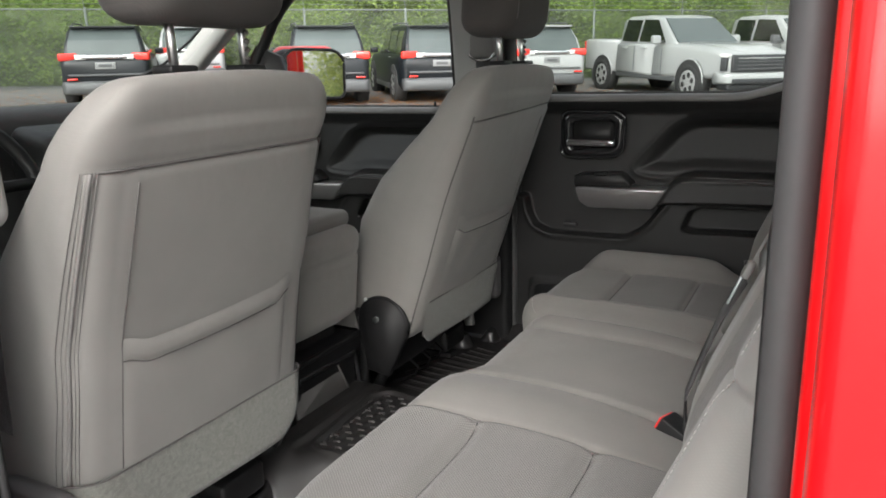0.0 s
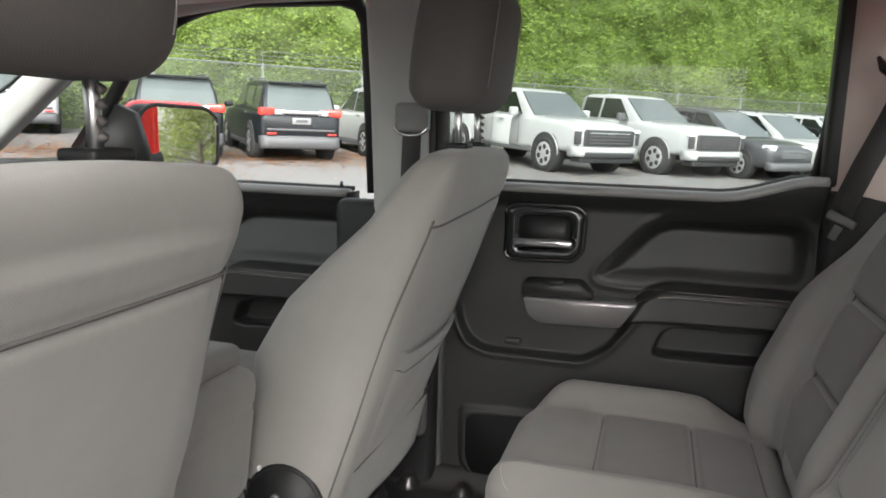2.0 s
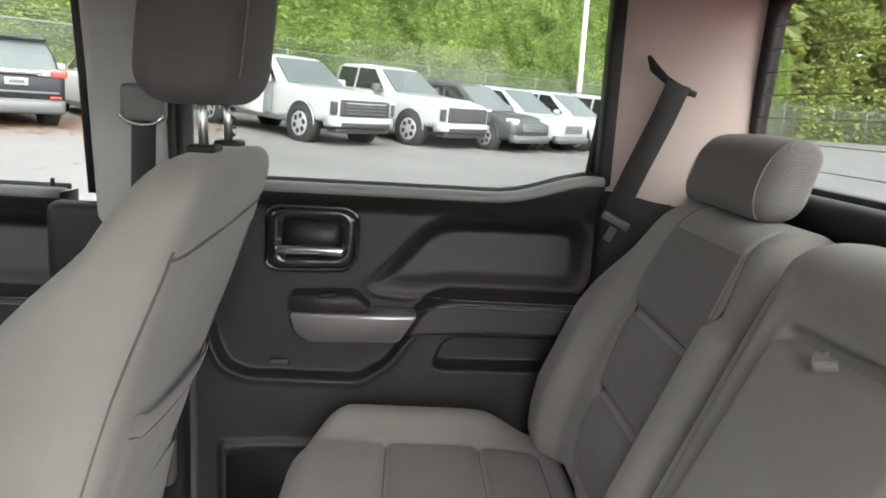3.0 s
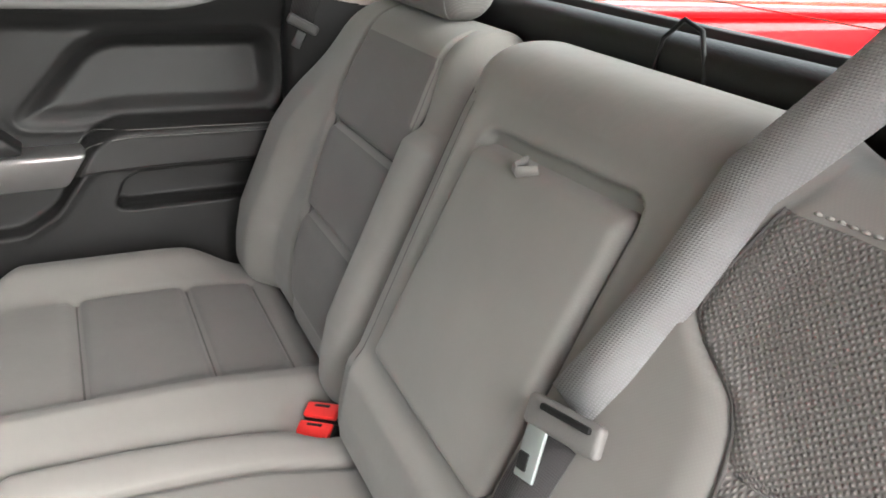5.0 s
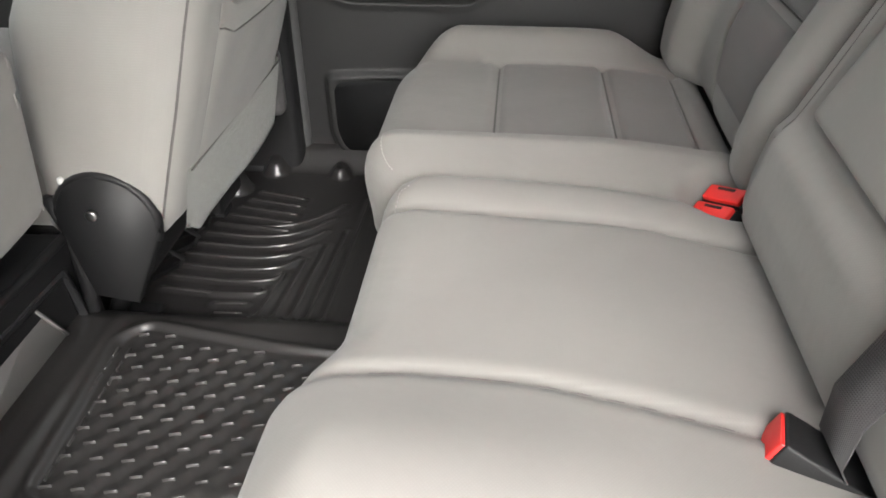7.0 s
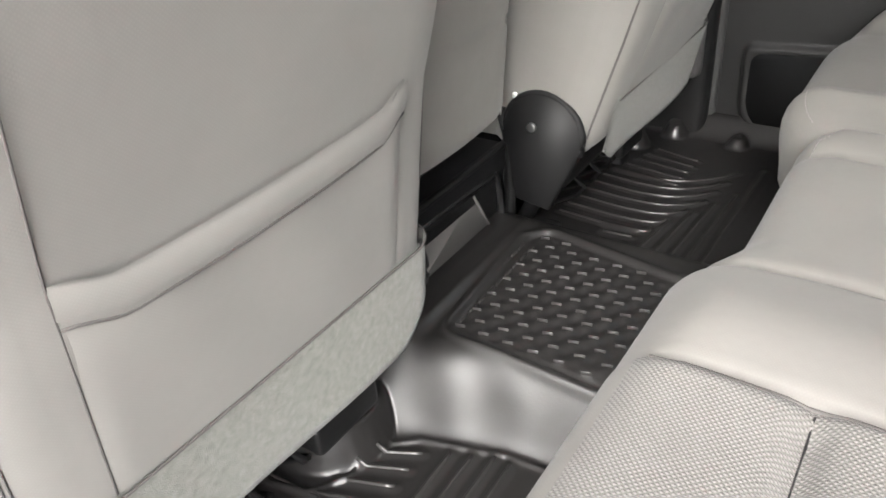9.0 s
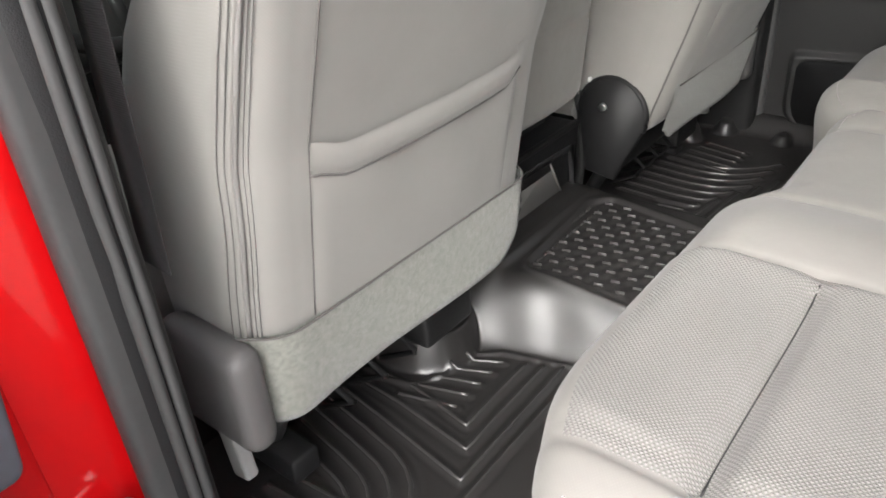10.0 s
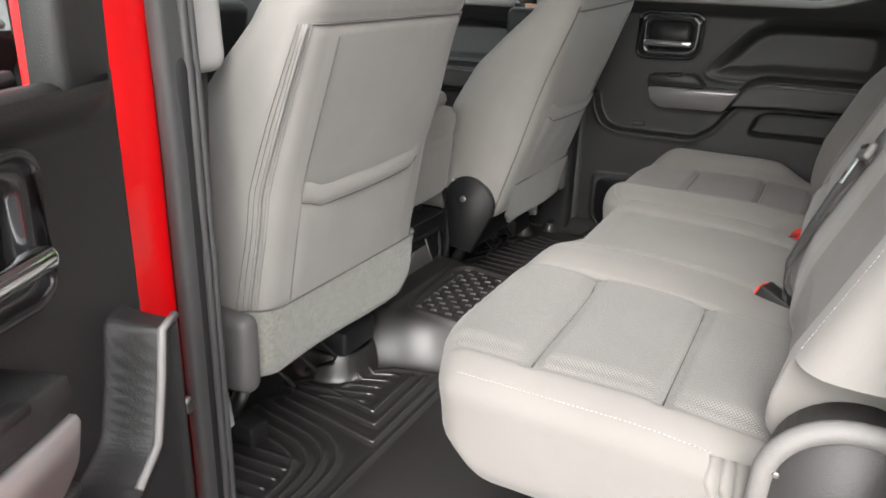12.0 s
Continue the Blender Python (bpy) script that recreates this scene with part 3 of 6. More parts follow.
cable = thing("black_cable", (-1.95, 0.5, 1.45), "thin black cable hanging against the windscreen pillar", "cable")
part("cord", tube([(-1.60, 0.70, 1.86), (-1.72, 0.69, 1.76), (-1.80, 0.66, 1.68), (-1.88, 0.60, 1.60), (-1.96, 0.52, 1.545), (-2.0, 0.46, 1.53)], 0.005, 6), BLACK, cable)

# ================= doors =================
# outlines on the door panel in (x, z)
SWOOSH = rounded([(-0.322, 1.248), (-0.170, 1.420), (0.176, 1.422), (0.176, 1.254), (-0.130, 1.254), (-0.200, 1.240)], 0.065, 10)
ARMREST = rounded([(-0.240, 1.150), (-0.190, 1.235), (-0.140, 1.262), (0.175, 1.262), (0.175, 1.172), (-0.110, 1.166), (-0.20, 1.160)], 0.040, 8)
LOWER = rounded([(-0.735, 0.66), (-0.735, 1.172), (-0.630, 1.172), (-0.621, 1.12), (-0.600, 1.078), (-0.555, 1.060), (-0.318, 1.060), (-0.262, 1.096), (-0.222, 1.152), (-0.190, 1.190), (0.19, 1.200), (0.19, 0.66)], 0.016)
CUBBY = rounded([(-0.158, 1.088), (-0.140, 1.142), (-0.112, 1.160), (0.140, 1.166), (0.162, 1.150), (0.152, 1.088), (-0.13, 1.082)], 0.018)
SPEAKER = rounded([(-0.622, 0.905), (-0.40, 0.915), (-0.36, 0.87), (-0.38, 0.74), (-0.43, 0.70), (-0.585, 0.70), (-0.618, 0.75)], 0.03)
SPEAKER_IN = rounded([(-0.600, 0.886), (-0.42, 0.895), (-0.385, 0.86), (-0.40, 0.755), (-0.44, 0.722), (-0.575, 0.722), (-0.598, 0.765)], 0.03)


LOWER_OPEN = rounded([(-0.670, 0.66), (-0.670, 1.212), (-0.622, 1.212), (-0.610, 1.15), (-0.587, 1.082), (-0.540, 1.062), (-0.318, 1.060), (-0.262, 1.096), (-0.222, 1.152), (-0.190, 1.190), (0.19, 1.200), (0.19, 0.66)], 0.014)


def relief(X, Z, pocket):
    """How far the panel stands proud of its base at (x, z)."""
    d = np.zeros_like(X)
    low = smooth01(-poly_dist(X, Z, pocket) / 0.011)
    d += (0.060 if pocket is LOWER_OPEN else 0.034) * low
    rim = poly_dist(X, Z, pocket)
    d += 0.004 * np.exp(-((rim + 0.012) / 0.009) ** 2)
    arm = smooth01(-poly_dist(X, Z, ARMREST) / 0.016) ** 0.7
    d = np.maximum(d, 0.078 * arm)
    dip = poly_dist(X, Z, SWOOSH)
    # a bowl: deep under its upper edge, rising to a crisp lip along the armrest
    d -= (0.052 - 0.036 * np.clip((1.395 - Z) / 0.125, 0, 1)) * smooth01(-dip / 0.044)
    d -= 0.002 * np.exp(-((dip + 0.004) / 0.005) ** 2)
    d += 0.0025 * np.exp(-((dip - 0.006) / 0.007) ** 2)
    d -= 0.058 * smooth01(-poly_dist(X, Z, CUBBY) / 0.008)
    sp = poly_dist(X, Z, SPEAKER)
    d += 0.012 * smooth01(-sp / 0.012) - 0.012 * smooth01(-poly_dist(X, Z, SPEAKER_IN) / 0.010)
    d += 0.035 * smooth01((Z - 1.415) / 0.05)          # rolls in towards the sill
    d -= 0.05 * smooth01((0.70 - Z) / 0.05)
    return d


def door_sill_z(x):
    return 1.462 + 0.045 * smooth01((x + 0.05) / 0.22) ** 1.2


def make_door(name, m, label, flip=False, rise=1.0, front=-0.735, pocket=LOWER):
    """A door: trim panel, sill, pads, handle, switch, speaker, pane, outer skin; local x runs rearwards, y outwards."""
    root = thing(name, (0, 0, 0), label, "car door")
    ORIGIN[root] = Vector((0, 0, 0))

    def P(nm, mesh, material, parent=root, lab="", smooth=True):
        if flip:
            mesh = (np.asarray(mesh[0]) * (1, -1, 1), [f[::-1] for f in mesh[1]], *mesh[2:])
        return part(nm, mesh, material, parent, lab, smooth)
    base = 0.890
    xs = np.concatenate([[front - 0.002], np.linspace(front, -0.185, 130), np.linspace(-0.181, 0.185, 84), [0.187]])
    zz = np.concatenate([np.linspace(0.655, 1.045, 60), np.linspace(1.050, 1.30, 76), np.linspace(1.304, 1.47, 44)])
    X, Z = np.meshgrid(xs, zz)
    Y = base - relief(X, Z, pocket) + 0.035 * smooth01((Z - 1.415) / 0.05) * (1 - smooth01((X - front) / 0.07))
    Z2 = Z + rise * (door_sill_z(X) - 1.462) * smooth01((Z - 1.42) / 0.05)
    Y[:, 0] = Y[:, -1] = base + 0.05
    V = np.stack([X, Y, Z2], -1).reshape(-1, 3)
    n = len(xs)
    F = []
    ids = []
    ins = poly_dist(X, Z, ARMREST) < -0.004
    for j in range(len(zz) - 1):
        for i in range(n - 1):
            a = j * n + i
            F.append([a, a + n, a + n + 1, a + 1][::-1])
            ids.append(1 if ins[j, i] else 0)
    panel = P("trim_panel", (V, F, ids), [DOORPL, VINYL], lab="charcoal moulded door panel with a soft armrest")
    back = base + 0.062
    P("inner_shell", box(front + 0.005, 0.18, back, 0.955, 0.62, 1.455, 0.01), BLACK)
    skin = soft(0.44, 0.03, 0.47, 0.025, (6, 1, 6), 3, bend=lambda V: V + np.c_[0 * V[:, 0], -0.10 * (V[:, 2] / 0.49) ** 2 * (V[:, 2] < 0), 0 * V[:, 0]])
    P("outer_skin", at(skin, pose(-0.24, 0.985, 0.955)), RED, lab="red painted door skin")
    # sill with a rolled lip and a wiper along the pane
    sx = np.linspace(-0.56 if flip else -0.655, 0.185, 24)
    P("sill_cap", tube([(x, 0.875, 1.466 + rise * (float(door_sill_z(x)) - 1.462)) for x in sx], 0.018 if flip else 0.024, 10, squash=0.55), DOORPL if flip else SILL)
    P("pane_wiper", tube([(x, 0.908, 1.478 + rise * (float(door_sill_z(x)) - 1.462)) for x in sx], 0.007, 6), SEAL)
    # stitch along the armrest
    for drop in (0.0, 0.010):
        run = [(-0.212, 1.204), (-0.196, 1.226), (-0.176, 1.240), (-0.150, 1.248), (-0.12, 1.251)] + [(x, 1.251) for x in np.linspace(-0.09, 0.165, 10)]
        ax_, az_ = np.array([p[0] for p in run]) + 0.4 * drop, np.array([p[1] for p in run]) - drop
        ay_ = base - relief(ax_, az_, pocket) - 0.0006
        P("armrest_stitch", tube(list(zip(ax_.tolist(), ay_.tolist(), az_.tolist())), 0.0012, 5), ZIP, panel)
    # metal pull strip
    strip_poly = rounded([(-0.463, 1.208), (-0.193, 1.213), (-0.232, 1.153), (-0.422, 1.148), (-0.450, 1.166)], 0.010)
    P("pull_strip", slab(strip_poly, "y", base + 0.005, 0.818, 0.006), ALU, lab="brushed silver pull strip")
    ledge = rounded([(-0.468, 1.244), (-0.330, 1.252), (-0.296, 1.220), (-0.30, 1.214), (-0.468, 1.208)], 0.012)
    P("switch_ledge", slab(ledge, "y", base + 0.005, 0.826, 0.006), DOORPL)
    P("window_switch", at(soft(0.020, 0.010, 0.006, 0.005, (1, 1, 1), 3), pose(-0.385, 0.828, 1.250, 0, -5, 0)), BLACK)
    # handle: bezel, cup and chrome lever
    bo = rounded([(-0.520, 1.302), (-0.520, 1.415), (-0.500, 1.428), (-0.350, 1.428), (-0.328, 1.412), (-0.330, 1.320), (-0.352, 1.296), (-0.500, 1.290)], 0.012)
    ctr = np.mean(np.array(bo), axis=0)
    bi = [tuple(ctr + (np.array(p) - ctr) * (0.66, 0.60) + np.array((0.0, 0.0))) for p in bo]
    bz = P("handle_bezel", ring_slab(bo, bi, "y", base + 0.005, 0.868), GLOSSBLACK, lab="glossy black handle bezel")
    P("bezel_rim", tube([(p[0], 0.868, p[1]) for p in bo], 0.0055, 6, True), GLOSSBLACK, bz)
    P("handle_cup", slab(bi, "y", base + 0.006, base - 0.003), DOORPL, bz)
    P("chrome_lever", at(soft(0.074, 0.012, 0.011, 0.009, (4, 1, 1), 4), pose(-0.426, 0.852, 1.338)), CHROME, bz, "chrome door lever")
    # rim in paler plastic: the sheen along the pocket's edge is put into its colour
    if pocket is LOWER_OPEN:
        P("pocket_rim", tube([(-0.662, base - 0.060, 1.206), (-0.628, base - 0.061, 1.204), (-0.616, base - 0.061, 1.15), (-0.593, base - 0.061, 1.080), (-0.546, base - 0.061, 1.057)], 0.005, 8), GREYPL, panel, "pale worn rim of the door pocket")
    P("speaker_grille", slab(SPEAKER_IN, "y", base + 0.0, 0.8445), BLACK, lab="black perforated speaker grille")
    P("pocket_cap", at(soft(0.022, 0.008, 0.008, 0.006, (1, 1, 1), 3), pose(-0.49, 0.874, 1.082)), VINYL)
    P("lock_knob", tube([(0.155, 0.892, 1.470 + 0.040 * rise), (0.155, 0.892, 1.496 + 0.040 * rise)], [0.006, 0.004], 8), BLACK)
    P("knob_collar", tube([(0.155, 0.892, 1.474 + 0.040 * rise), (0.155, 0.892, 1.480 + 0.040 * rise)], 0.010, 10), BLACK)
    # frame of the pane
    fr = [(-0.70, 1.46), (-0.715, 1.70), (-0.70, 1.955), (-0.40, 1.965), (0.0, 1.960), (0.195, 1.945), (0.200, 1.72), (0.175, 1.50)]
    P("frame_upright", box(0.172, 0.216, 0.866, 0.916, 1.50, 1.95, 0.010, 3), BLACK)
    P("window_frame", tube([(x, 0.925, z) for x, z in fr], 0.020, 8, squash=1.0, up=(0, 1, 0)), BLACK, lab="black window frame")
    P("pane", pane_mesh([(-0.70, 1.45), (0.180, 1.46), (0.195, 1.95), (-0.70, 1.96)], "y", 0.918, 0.922), [TINTED, CLEAR], smooth=False)
    root.matrix_world = m
    return root


make_door("rear_door", pose(0, 0, 0), "closed rear door with charcoal trim, silver pull strip and chrome lever")
for side in (1, -1):
    FM = pose(-1.13, 0.015 * side, -0.040)
    fd = make_door("front_door", FM, "closed front passenger door with charcoal trim and silver pull strip" if side > 0 else "closed driver's door with charcoal trim beyond the seat", flip=side < 0, rise=0.0)
    for ch in list(fd.children):
        if ch.name.startswith(("window_frame", "frame_upright", "pane")) and not ch.name.startswith("pane_wiper"):
            bpy.data.objects.remove(ch)
    ORIGIN[fd] = Vector((0, 0, 0))
    # the front pane reaches forward to a slanted edge
    fg = part("pane", pane_mesh([(-0.87, 1.42), (-1.95, 1.44), (-1.66, 1.75), (-1.48, 1.90), (-1.30, 1.95), (-0.87, 1.96)], "y", 0.918 * side, 0.922 * side), [GLASS if side > 0 else DIM, CLEAR], fd, smooth=False)
    bow = [(1 - t) ** 2 * Vector((-1.22, 0.905, 1.922)) + 2 * t * (1 - t) * Vector((-1.52, 0.905, 1.922)) + t * t * Vector((-1.66, 0.905, 1.70)) for t in np.linspace(0, 1, 12)]
    edge_pts = [(-0.885, 0.915, 1.43), (-0.90, 0.915, 1.70), (-0.908, 0.907, 1.86), (-0.93, 0.905, 1.905), (-0.98, 0.905, 1.922)] + [tuple(p) for p in bow] + [(-1.76, 0.905, 1.55), (-1.84, 0.905, 1.42)]
    ff = part("window_frame", tube([(x, y * side, z) for x, y, z in edge_pts], 0.020, 8, up=(0, 1, 0)), BLACK, fd)
    qg = part("mirror_sail", slab([(-1.56, 1.44), (-1.90, 1.44), (-1.72, 1.66), (-1.62, 1.62)], "y", 0.90 * side, 0.93 * side), BLACK, fd, "black mirror sail panel")
    for ob in (fg, ff, qg):
        ob.matrix_parent_inverse = FM.inverted()

# the driver-side rear door, swung open on its front hinges
OPEN = 69.0
HX, HY = -0.713, -1.046
open_door = make_door("open_rear_door", Matrix.Translation((HX, HY, -0.055)) @ pose(0, 0, 0, 0, 0, -OPEN) @ Matrix.Translation((0.690, 0.988, 0)), "rear door standing wide open, charcoal trim inside and red outside", flip=True, rise=0.6, front=-0.695, pocket=LOWER_OPEN)
post = soft(0.045, 0.022, 0.26, 0.016, (2, 1, 6), 4, bend=lambda V: V + np.c_[-0.03 * V[:, 2], 0 * V[:, 0], 0 * V[:, 0]])
ob = part("frame_trim", at(post, pose(-0.655, -0.905, 1.70)), DOORPL, open_door, "charcoal trim on the front upright of the window")

# pressed step down the red door post, hinges and check strap in the driver-side door gap
part("post_step", at(soft(0.010, 0.026, 0.62, 0.009, (1, 2, 10), 4), pose(-0.716, -0.972, 1.22)), RED, cab)
for z in (1.235, 1.080, 0.917):
    h = thing("door_hinge", (-0.70, -0.955, z), {1.235: "red painted door hinge boss on the door post", 1.080: "painted door hinge with a blue-grey plastic cover", 0.917: "bare steel check strap in the red door gap"}[z], "door hinge")
    if z > 1.2:
        part("boss", at(soft(0.016, 0.022, 0.030, 0.012, (2, 2, 2), 4), pose(-0.694, -0.984, z)), RED, h)
        part("bolt", disc((-0.680, -0.984, z + 0.006), (1, 0, 0), 0.009, 0.006, 8), RED, h)
    elif z > 1:
        cap = soft(0.017, 0.019, 0.046, 0.012, (2, 2, 4), 4, bend=lambda V: V + np.c_[-0.10 * V[:, 2], 0.14 * V[:, 2], 0 * V[:, 0]])
        part("cover", at(cap, pose(-0.694, -0.977, z)), LATCHBLUE, h, "scuffed blue-grey plastic cover")
        part("cover_edge", tube([(-0.690, -0.997, z - 0.040), (-0.684, -0.998, z), (-0.690, -0.987, z + 0.044)], 0.0035, 6), GREYPL, h)
        for q in range(3):
            part("spring_coil", tube([(-0.694 + 0.006 * math.cos(a), -0.995 + 0.006 * math.sin(a), z - 0.052 - 0.006 * q) for a in np.linspace(0, 2 * math.pi, 11)], 0.0013, 5), STEEL, h)
    else:
        part("strap", at(soft(0.005, 0.034, 0.011, 0.004, (1, 3, 1), 3), pose(-0.683, -0.930, z, 24, 0, 8)), STEEL, h)
        part("strap_end", at(soft(0.009, 0.009, 0.014, 0.006, (1, 1, 1), 3), pose(-0.682, -0.902, z + 0.012, 24, 0, 8)), STEEL, h)
        part("pivot", disc((-0.680, -0.915, z + 0.004), (1, 0, 0), 0.005, 0.005, 8), DARKTRIM, h)

# passenger-side mirror
mir = thing("wing_mirror", (-1.52, 1.10, 1.40), "black wing mirror with a red cap", "wing mirror")
MM = pose(-1.585, 1.065, 1.552, 0, -1.0, -26.5)
mo = rounded([(-0.125, -0.085), (0.125, -0.095), (0.130, 0.060), (0.09, 0.090), (-0.09, 0.095), (-0.130, 0.06)], 0.035)
shell = soft(0.055, 0.142, 0.098, 0.045, (2, 4, 4), 4, bend=lambda V: V * np.c_[np.ones(len(V)), 1 - 0.25 * (V[:, 0] < 0) * np.abs(V[:, 0]) / 0.055, 1 - 0.25 * (V[:, 0] < 0) * np.abs(V[:, 0]) / 0.055])
part("housing", at(shell, MM @ pose(-0.055, 0, 0)), BLACK, mir)
part("cap", at(soft(0.045, 0.135, 0.075, 0.045, (2, 4, 3), 4), MM @ pose(-0.075, 0, 0.035)), RED, mir, "red painted mirror cap")
part("glass", at(slab(mo, "x", 0.0, 0.006), MM), MIRROR, mir, "mirror glass", smooth=False)
part("rim", at(tube([(0.003, p[0], p[1]) for p in mo], 0.007, 6, True), MM), BLACK, mir)
part("arm", tube([(-1.70, 0.92, 1.46), (-1.62, 1.02, 1.49)], 0.035, 8, squash=0.7), BLACK, mir)

# ================= front seats =================


def front_seat(yc, out, zb, xb, label, group):
    """One front seat seen from behind. out: which way its door lies (-1 or 1); zb, xb: the line of its back."""
    s = thing("front_seat", (xb[0] - 0.15, yc, 0.64), label, "car seat", group)
    ZT = [0.86, 1.05, 1.19, 1.30, 1.38, 1.45, 1.50, 1.58]
    TH = [0.19, 0.235, 0.255, 0.225, 0.175, 0.125, 0.11, 0.09]
    hw, r, z0, hz = 0.263, 0.055, 1.222, 0.348
    yoke, lean = (1.451, 0.001) if out < 0 else (1.455, 0.012)

    def back(z):
        return interp(z, zb, xb)

    def bend(V):
        z = V[:, 2] + z0
        u = V[:, 1] / hw
        t = (V[:, 0] + 0.09) / 0.18
        th = interp(z, ZT, TH)
        onback = smooth01((t - 0.6) / 0.3)
        x = back(z) - (1 - t) * th
        # yoke seam across, side seams, gentle hollow between them
        x -= onback * 0.005 * np.exp(-((z - yoke - lean * u) / 0.006) ** 2)
        x -= onback * 0.003 * np.exp(-((np.abs(V[:, 1]) - 0.205) / 0.007) ** 2) * (z < 1.45)
        x += onback * 0.006 * (1 - u * u) * (z < 1.5)
        x += onback * 0.0025 * np.sin(9 * V[:, 1] + 14 * z) * np.exp(-((z - 1.25) / 0.15) ** 2)
        y = yc + V[:, 1] * (1 - 0.10 * smooth01((z - 1.47) / 0.12)) * (1 - 0.03 * (1 - t))
        if out < 0:
            y = y - 0.034 * smooth01((z - 1.20) / 0.28) * smooth01(u)
        zz = z - 0.012 * smooth01((z - 1.45) / 0.1) * u * u
        return np.c_[x, y, zz]
    bk = part("backrest", soft(0.09, hw, hz, r, (5, 44, 64), 5, bend), CLOTH, s, "grey cloth backrest cover")

    def spot(y, z, off=0.0):
        """A place on the back of the seat, off metres proud."""
        d = max(0.0, abs(y - yc) - (hw - r))
        c = r * (1 - math.sqrt(max(0.0, 1 - min(1, d / r) ** 2)))
        u = (y - yc) / hw
        if out < 0:
            y = y - 0.034 * float(smooth01((z - 1.20) / 0.28)) * float(smooth01(u))
        return (float(back(z)) - c * float(interp(z, ZT, TH)) / 0.18 + 0.006 * (1 - u * u) + off, y, z)
    # yoke seam cord and edge seams
    ys = np.linspace(yc - 0.243, yc + 0.243, 24)
    part("yoke_seam", tube([spot(y, yoke + lean * (y - yc) / hw, -0.002) for y in ys], 0.0022, 5), SEAM, bk)
    e = yc - out * 0.243
    part("side_seam", tube([spot(e, z, 0.000) for z in np.linspace(0.93, 1.456, 24)], 0.0022, 5), SEAM, bk)
    # zip beside the door-side edge
    zy = yc + out * 0.250
    zl = np.linspace(0.99, 1.45, 26)
    drift = lambda z: out * 0.003 * smooth01((1.15 - z) / 0.16)
    part("zip_tape", tube([spot(zy + drift(z), z, 0.001) for z in zl], 0.0060, 8, squash=0.3, up=(1, 0, 0)), CLOTH, bk)
    zt = part("zip", tube([spot(zy + drift(z), z, 0.0035) for z in zl], 0.0028, 6), ZIP, bk, "closed zip with dark teeth")
    for d in (-0.0075, -0.0045, 0.0045, 0.0075):
        part("zip_seam", tube([spot(zy + drift(z) + d, z, 0.0008 + 0.001 * (abs(d) < 0.01)) for z in zl], 0.0009, 5), ZIP, zt)
    # map pocket: slack cloth with a rolled hem
    ya, yb = yc - out * -0.185, yc - out * 0.178
    n, k = 36, 30
    V, F = [], []

    def hem(t):
        return 1.187 + 0.014 * (1 - smooth01(t / 0.13)) + 0.006 * t + 0.015 * smooth01((t - 0.88) / 0.12)
    for j in range(k + 1):
        for i in range(n + 1):
            t = i / n
            y = ya + (yb - ya) * t
            top = float(hem(t))
            z = 0.985 + (top - 0.985) * j / k
            lift = 0.011 * math.sin(math.pi * t) ** 0.6 * (j / k) ** 1.4 + 0.004
            lift += 0.0025 * math.sin(17 * t + 6 * j / k) * (j / k)
            V.append(spot(y, z, lift * (0.15 + 0.85 * smooth01(min(t, 1 - t) / 0.04))))
    for j in range(k):
        for i in range(n):
            a = j * (n + 1) + i
            F.append([a, a + 1, a + n + 2, a + n + 1] if yb > ya else [a, a + n + 1, a + n + 2, a + 1])
    W = np.array(V)
    W2 = np.concatenate([W, W - np.array([0.003, 0, 0])])
    F2 = F + [[q + len(W) for q in f[::-1]] for f in F]
    pk = part("map_pocket", (W2, F2), CLOTH, bk, "slack cloth map pocket")
    # the folded hem: a flat band along the top of the pocket
    V, F = [], []
    rows_h = 7
    for j in range(rows_h):
        f = j / (rows_h - 1)
        for i in range(n + 1):
            t = i / n
            lift = 0.004 + 0.011 * math.sin(math.pi * t) ** 0.6 + 0.0045 * math.sin(math.pi * (0.12 + 0.88 * f)) ** 0.5
            V.append(spot(ya + (yb - ya) * t, float(hem(t)) + 0.003 - 0.034 * f, lift))
    for j in range(rows_h - 1):
        for i in range(n):
            a = j * (n + 1) + i
            F.append([a, a + n + 1, a + n + 2, a + 1] if yb > ya else [a, a + 1, a + n + 2, a + n + 1])
    W = np.array(V)
    W2 = np.concatenate([W, W - np.array([0.005, 0, 0])])
    part("pocket_hem", (W2, F + [[q + len(W) for q in f[::-1]] for f in F]), CLOTH, pk)
    low = [spot(ya + (yb - ya) * i / n, float(hem(i / n)) - 0.032, 0.004 + 0.011 * math.sin(math.pi * i / n) ** 0.6) for i in range(n + 1)]
    part("hem_seam", tube(low, 0.0014, 5), SEAM, pk)
    part("pocket_side_seam", tube([spot(ya, z, 0.001) for z in np.linspace(0.985, 1.43, 14)], 0.0010, 5), SEAM, pk)
    # felt flap along the foot of the back
    y0, y1 = yc - (0.266 if out < 0 else 0.215), yc + 0.260
    n, k = 60, 12
    V, F = [], []
    for j in range(k + 1):
        for i in range(n + 1):
            y = y0 + (y1 - y0) * i / n
            e = (y1 - y) / 0.09 if out < 0 else (y - y0) / 0.05
            low = 0.867 + (0.060 if out < 0 else 0.03) * (1 - float(smooth01(e)))
            z = 0.992 + (low - 0.992) * j / k
            q = min(0.97, max(0.0, (abs(y - yc) - (hw - r)) / r))
            x = float(back(0.985)) + (0.012 if out < 0 else 0.009) - (0.985 - z) * (0.10 if out < 0 else 0.20) - r * 1.1 * (1 - math.sqrt(1 - q * q)) + 0.005 * math.sin(14 * y) * j / k
            V.append((x, y, z))
    for j in range(k):
        for i in range(n):
            a = j * (n + 1) + i
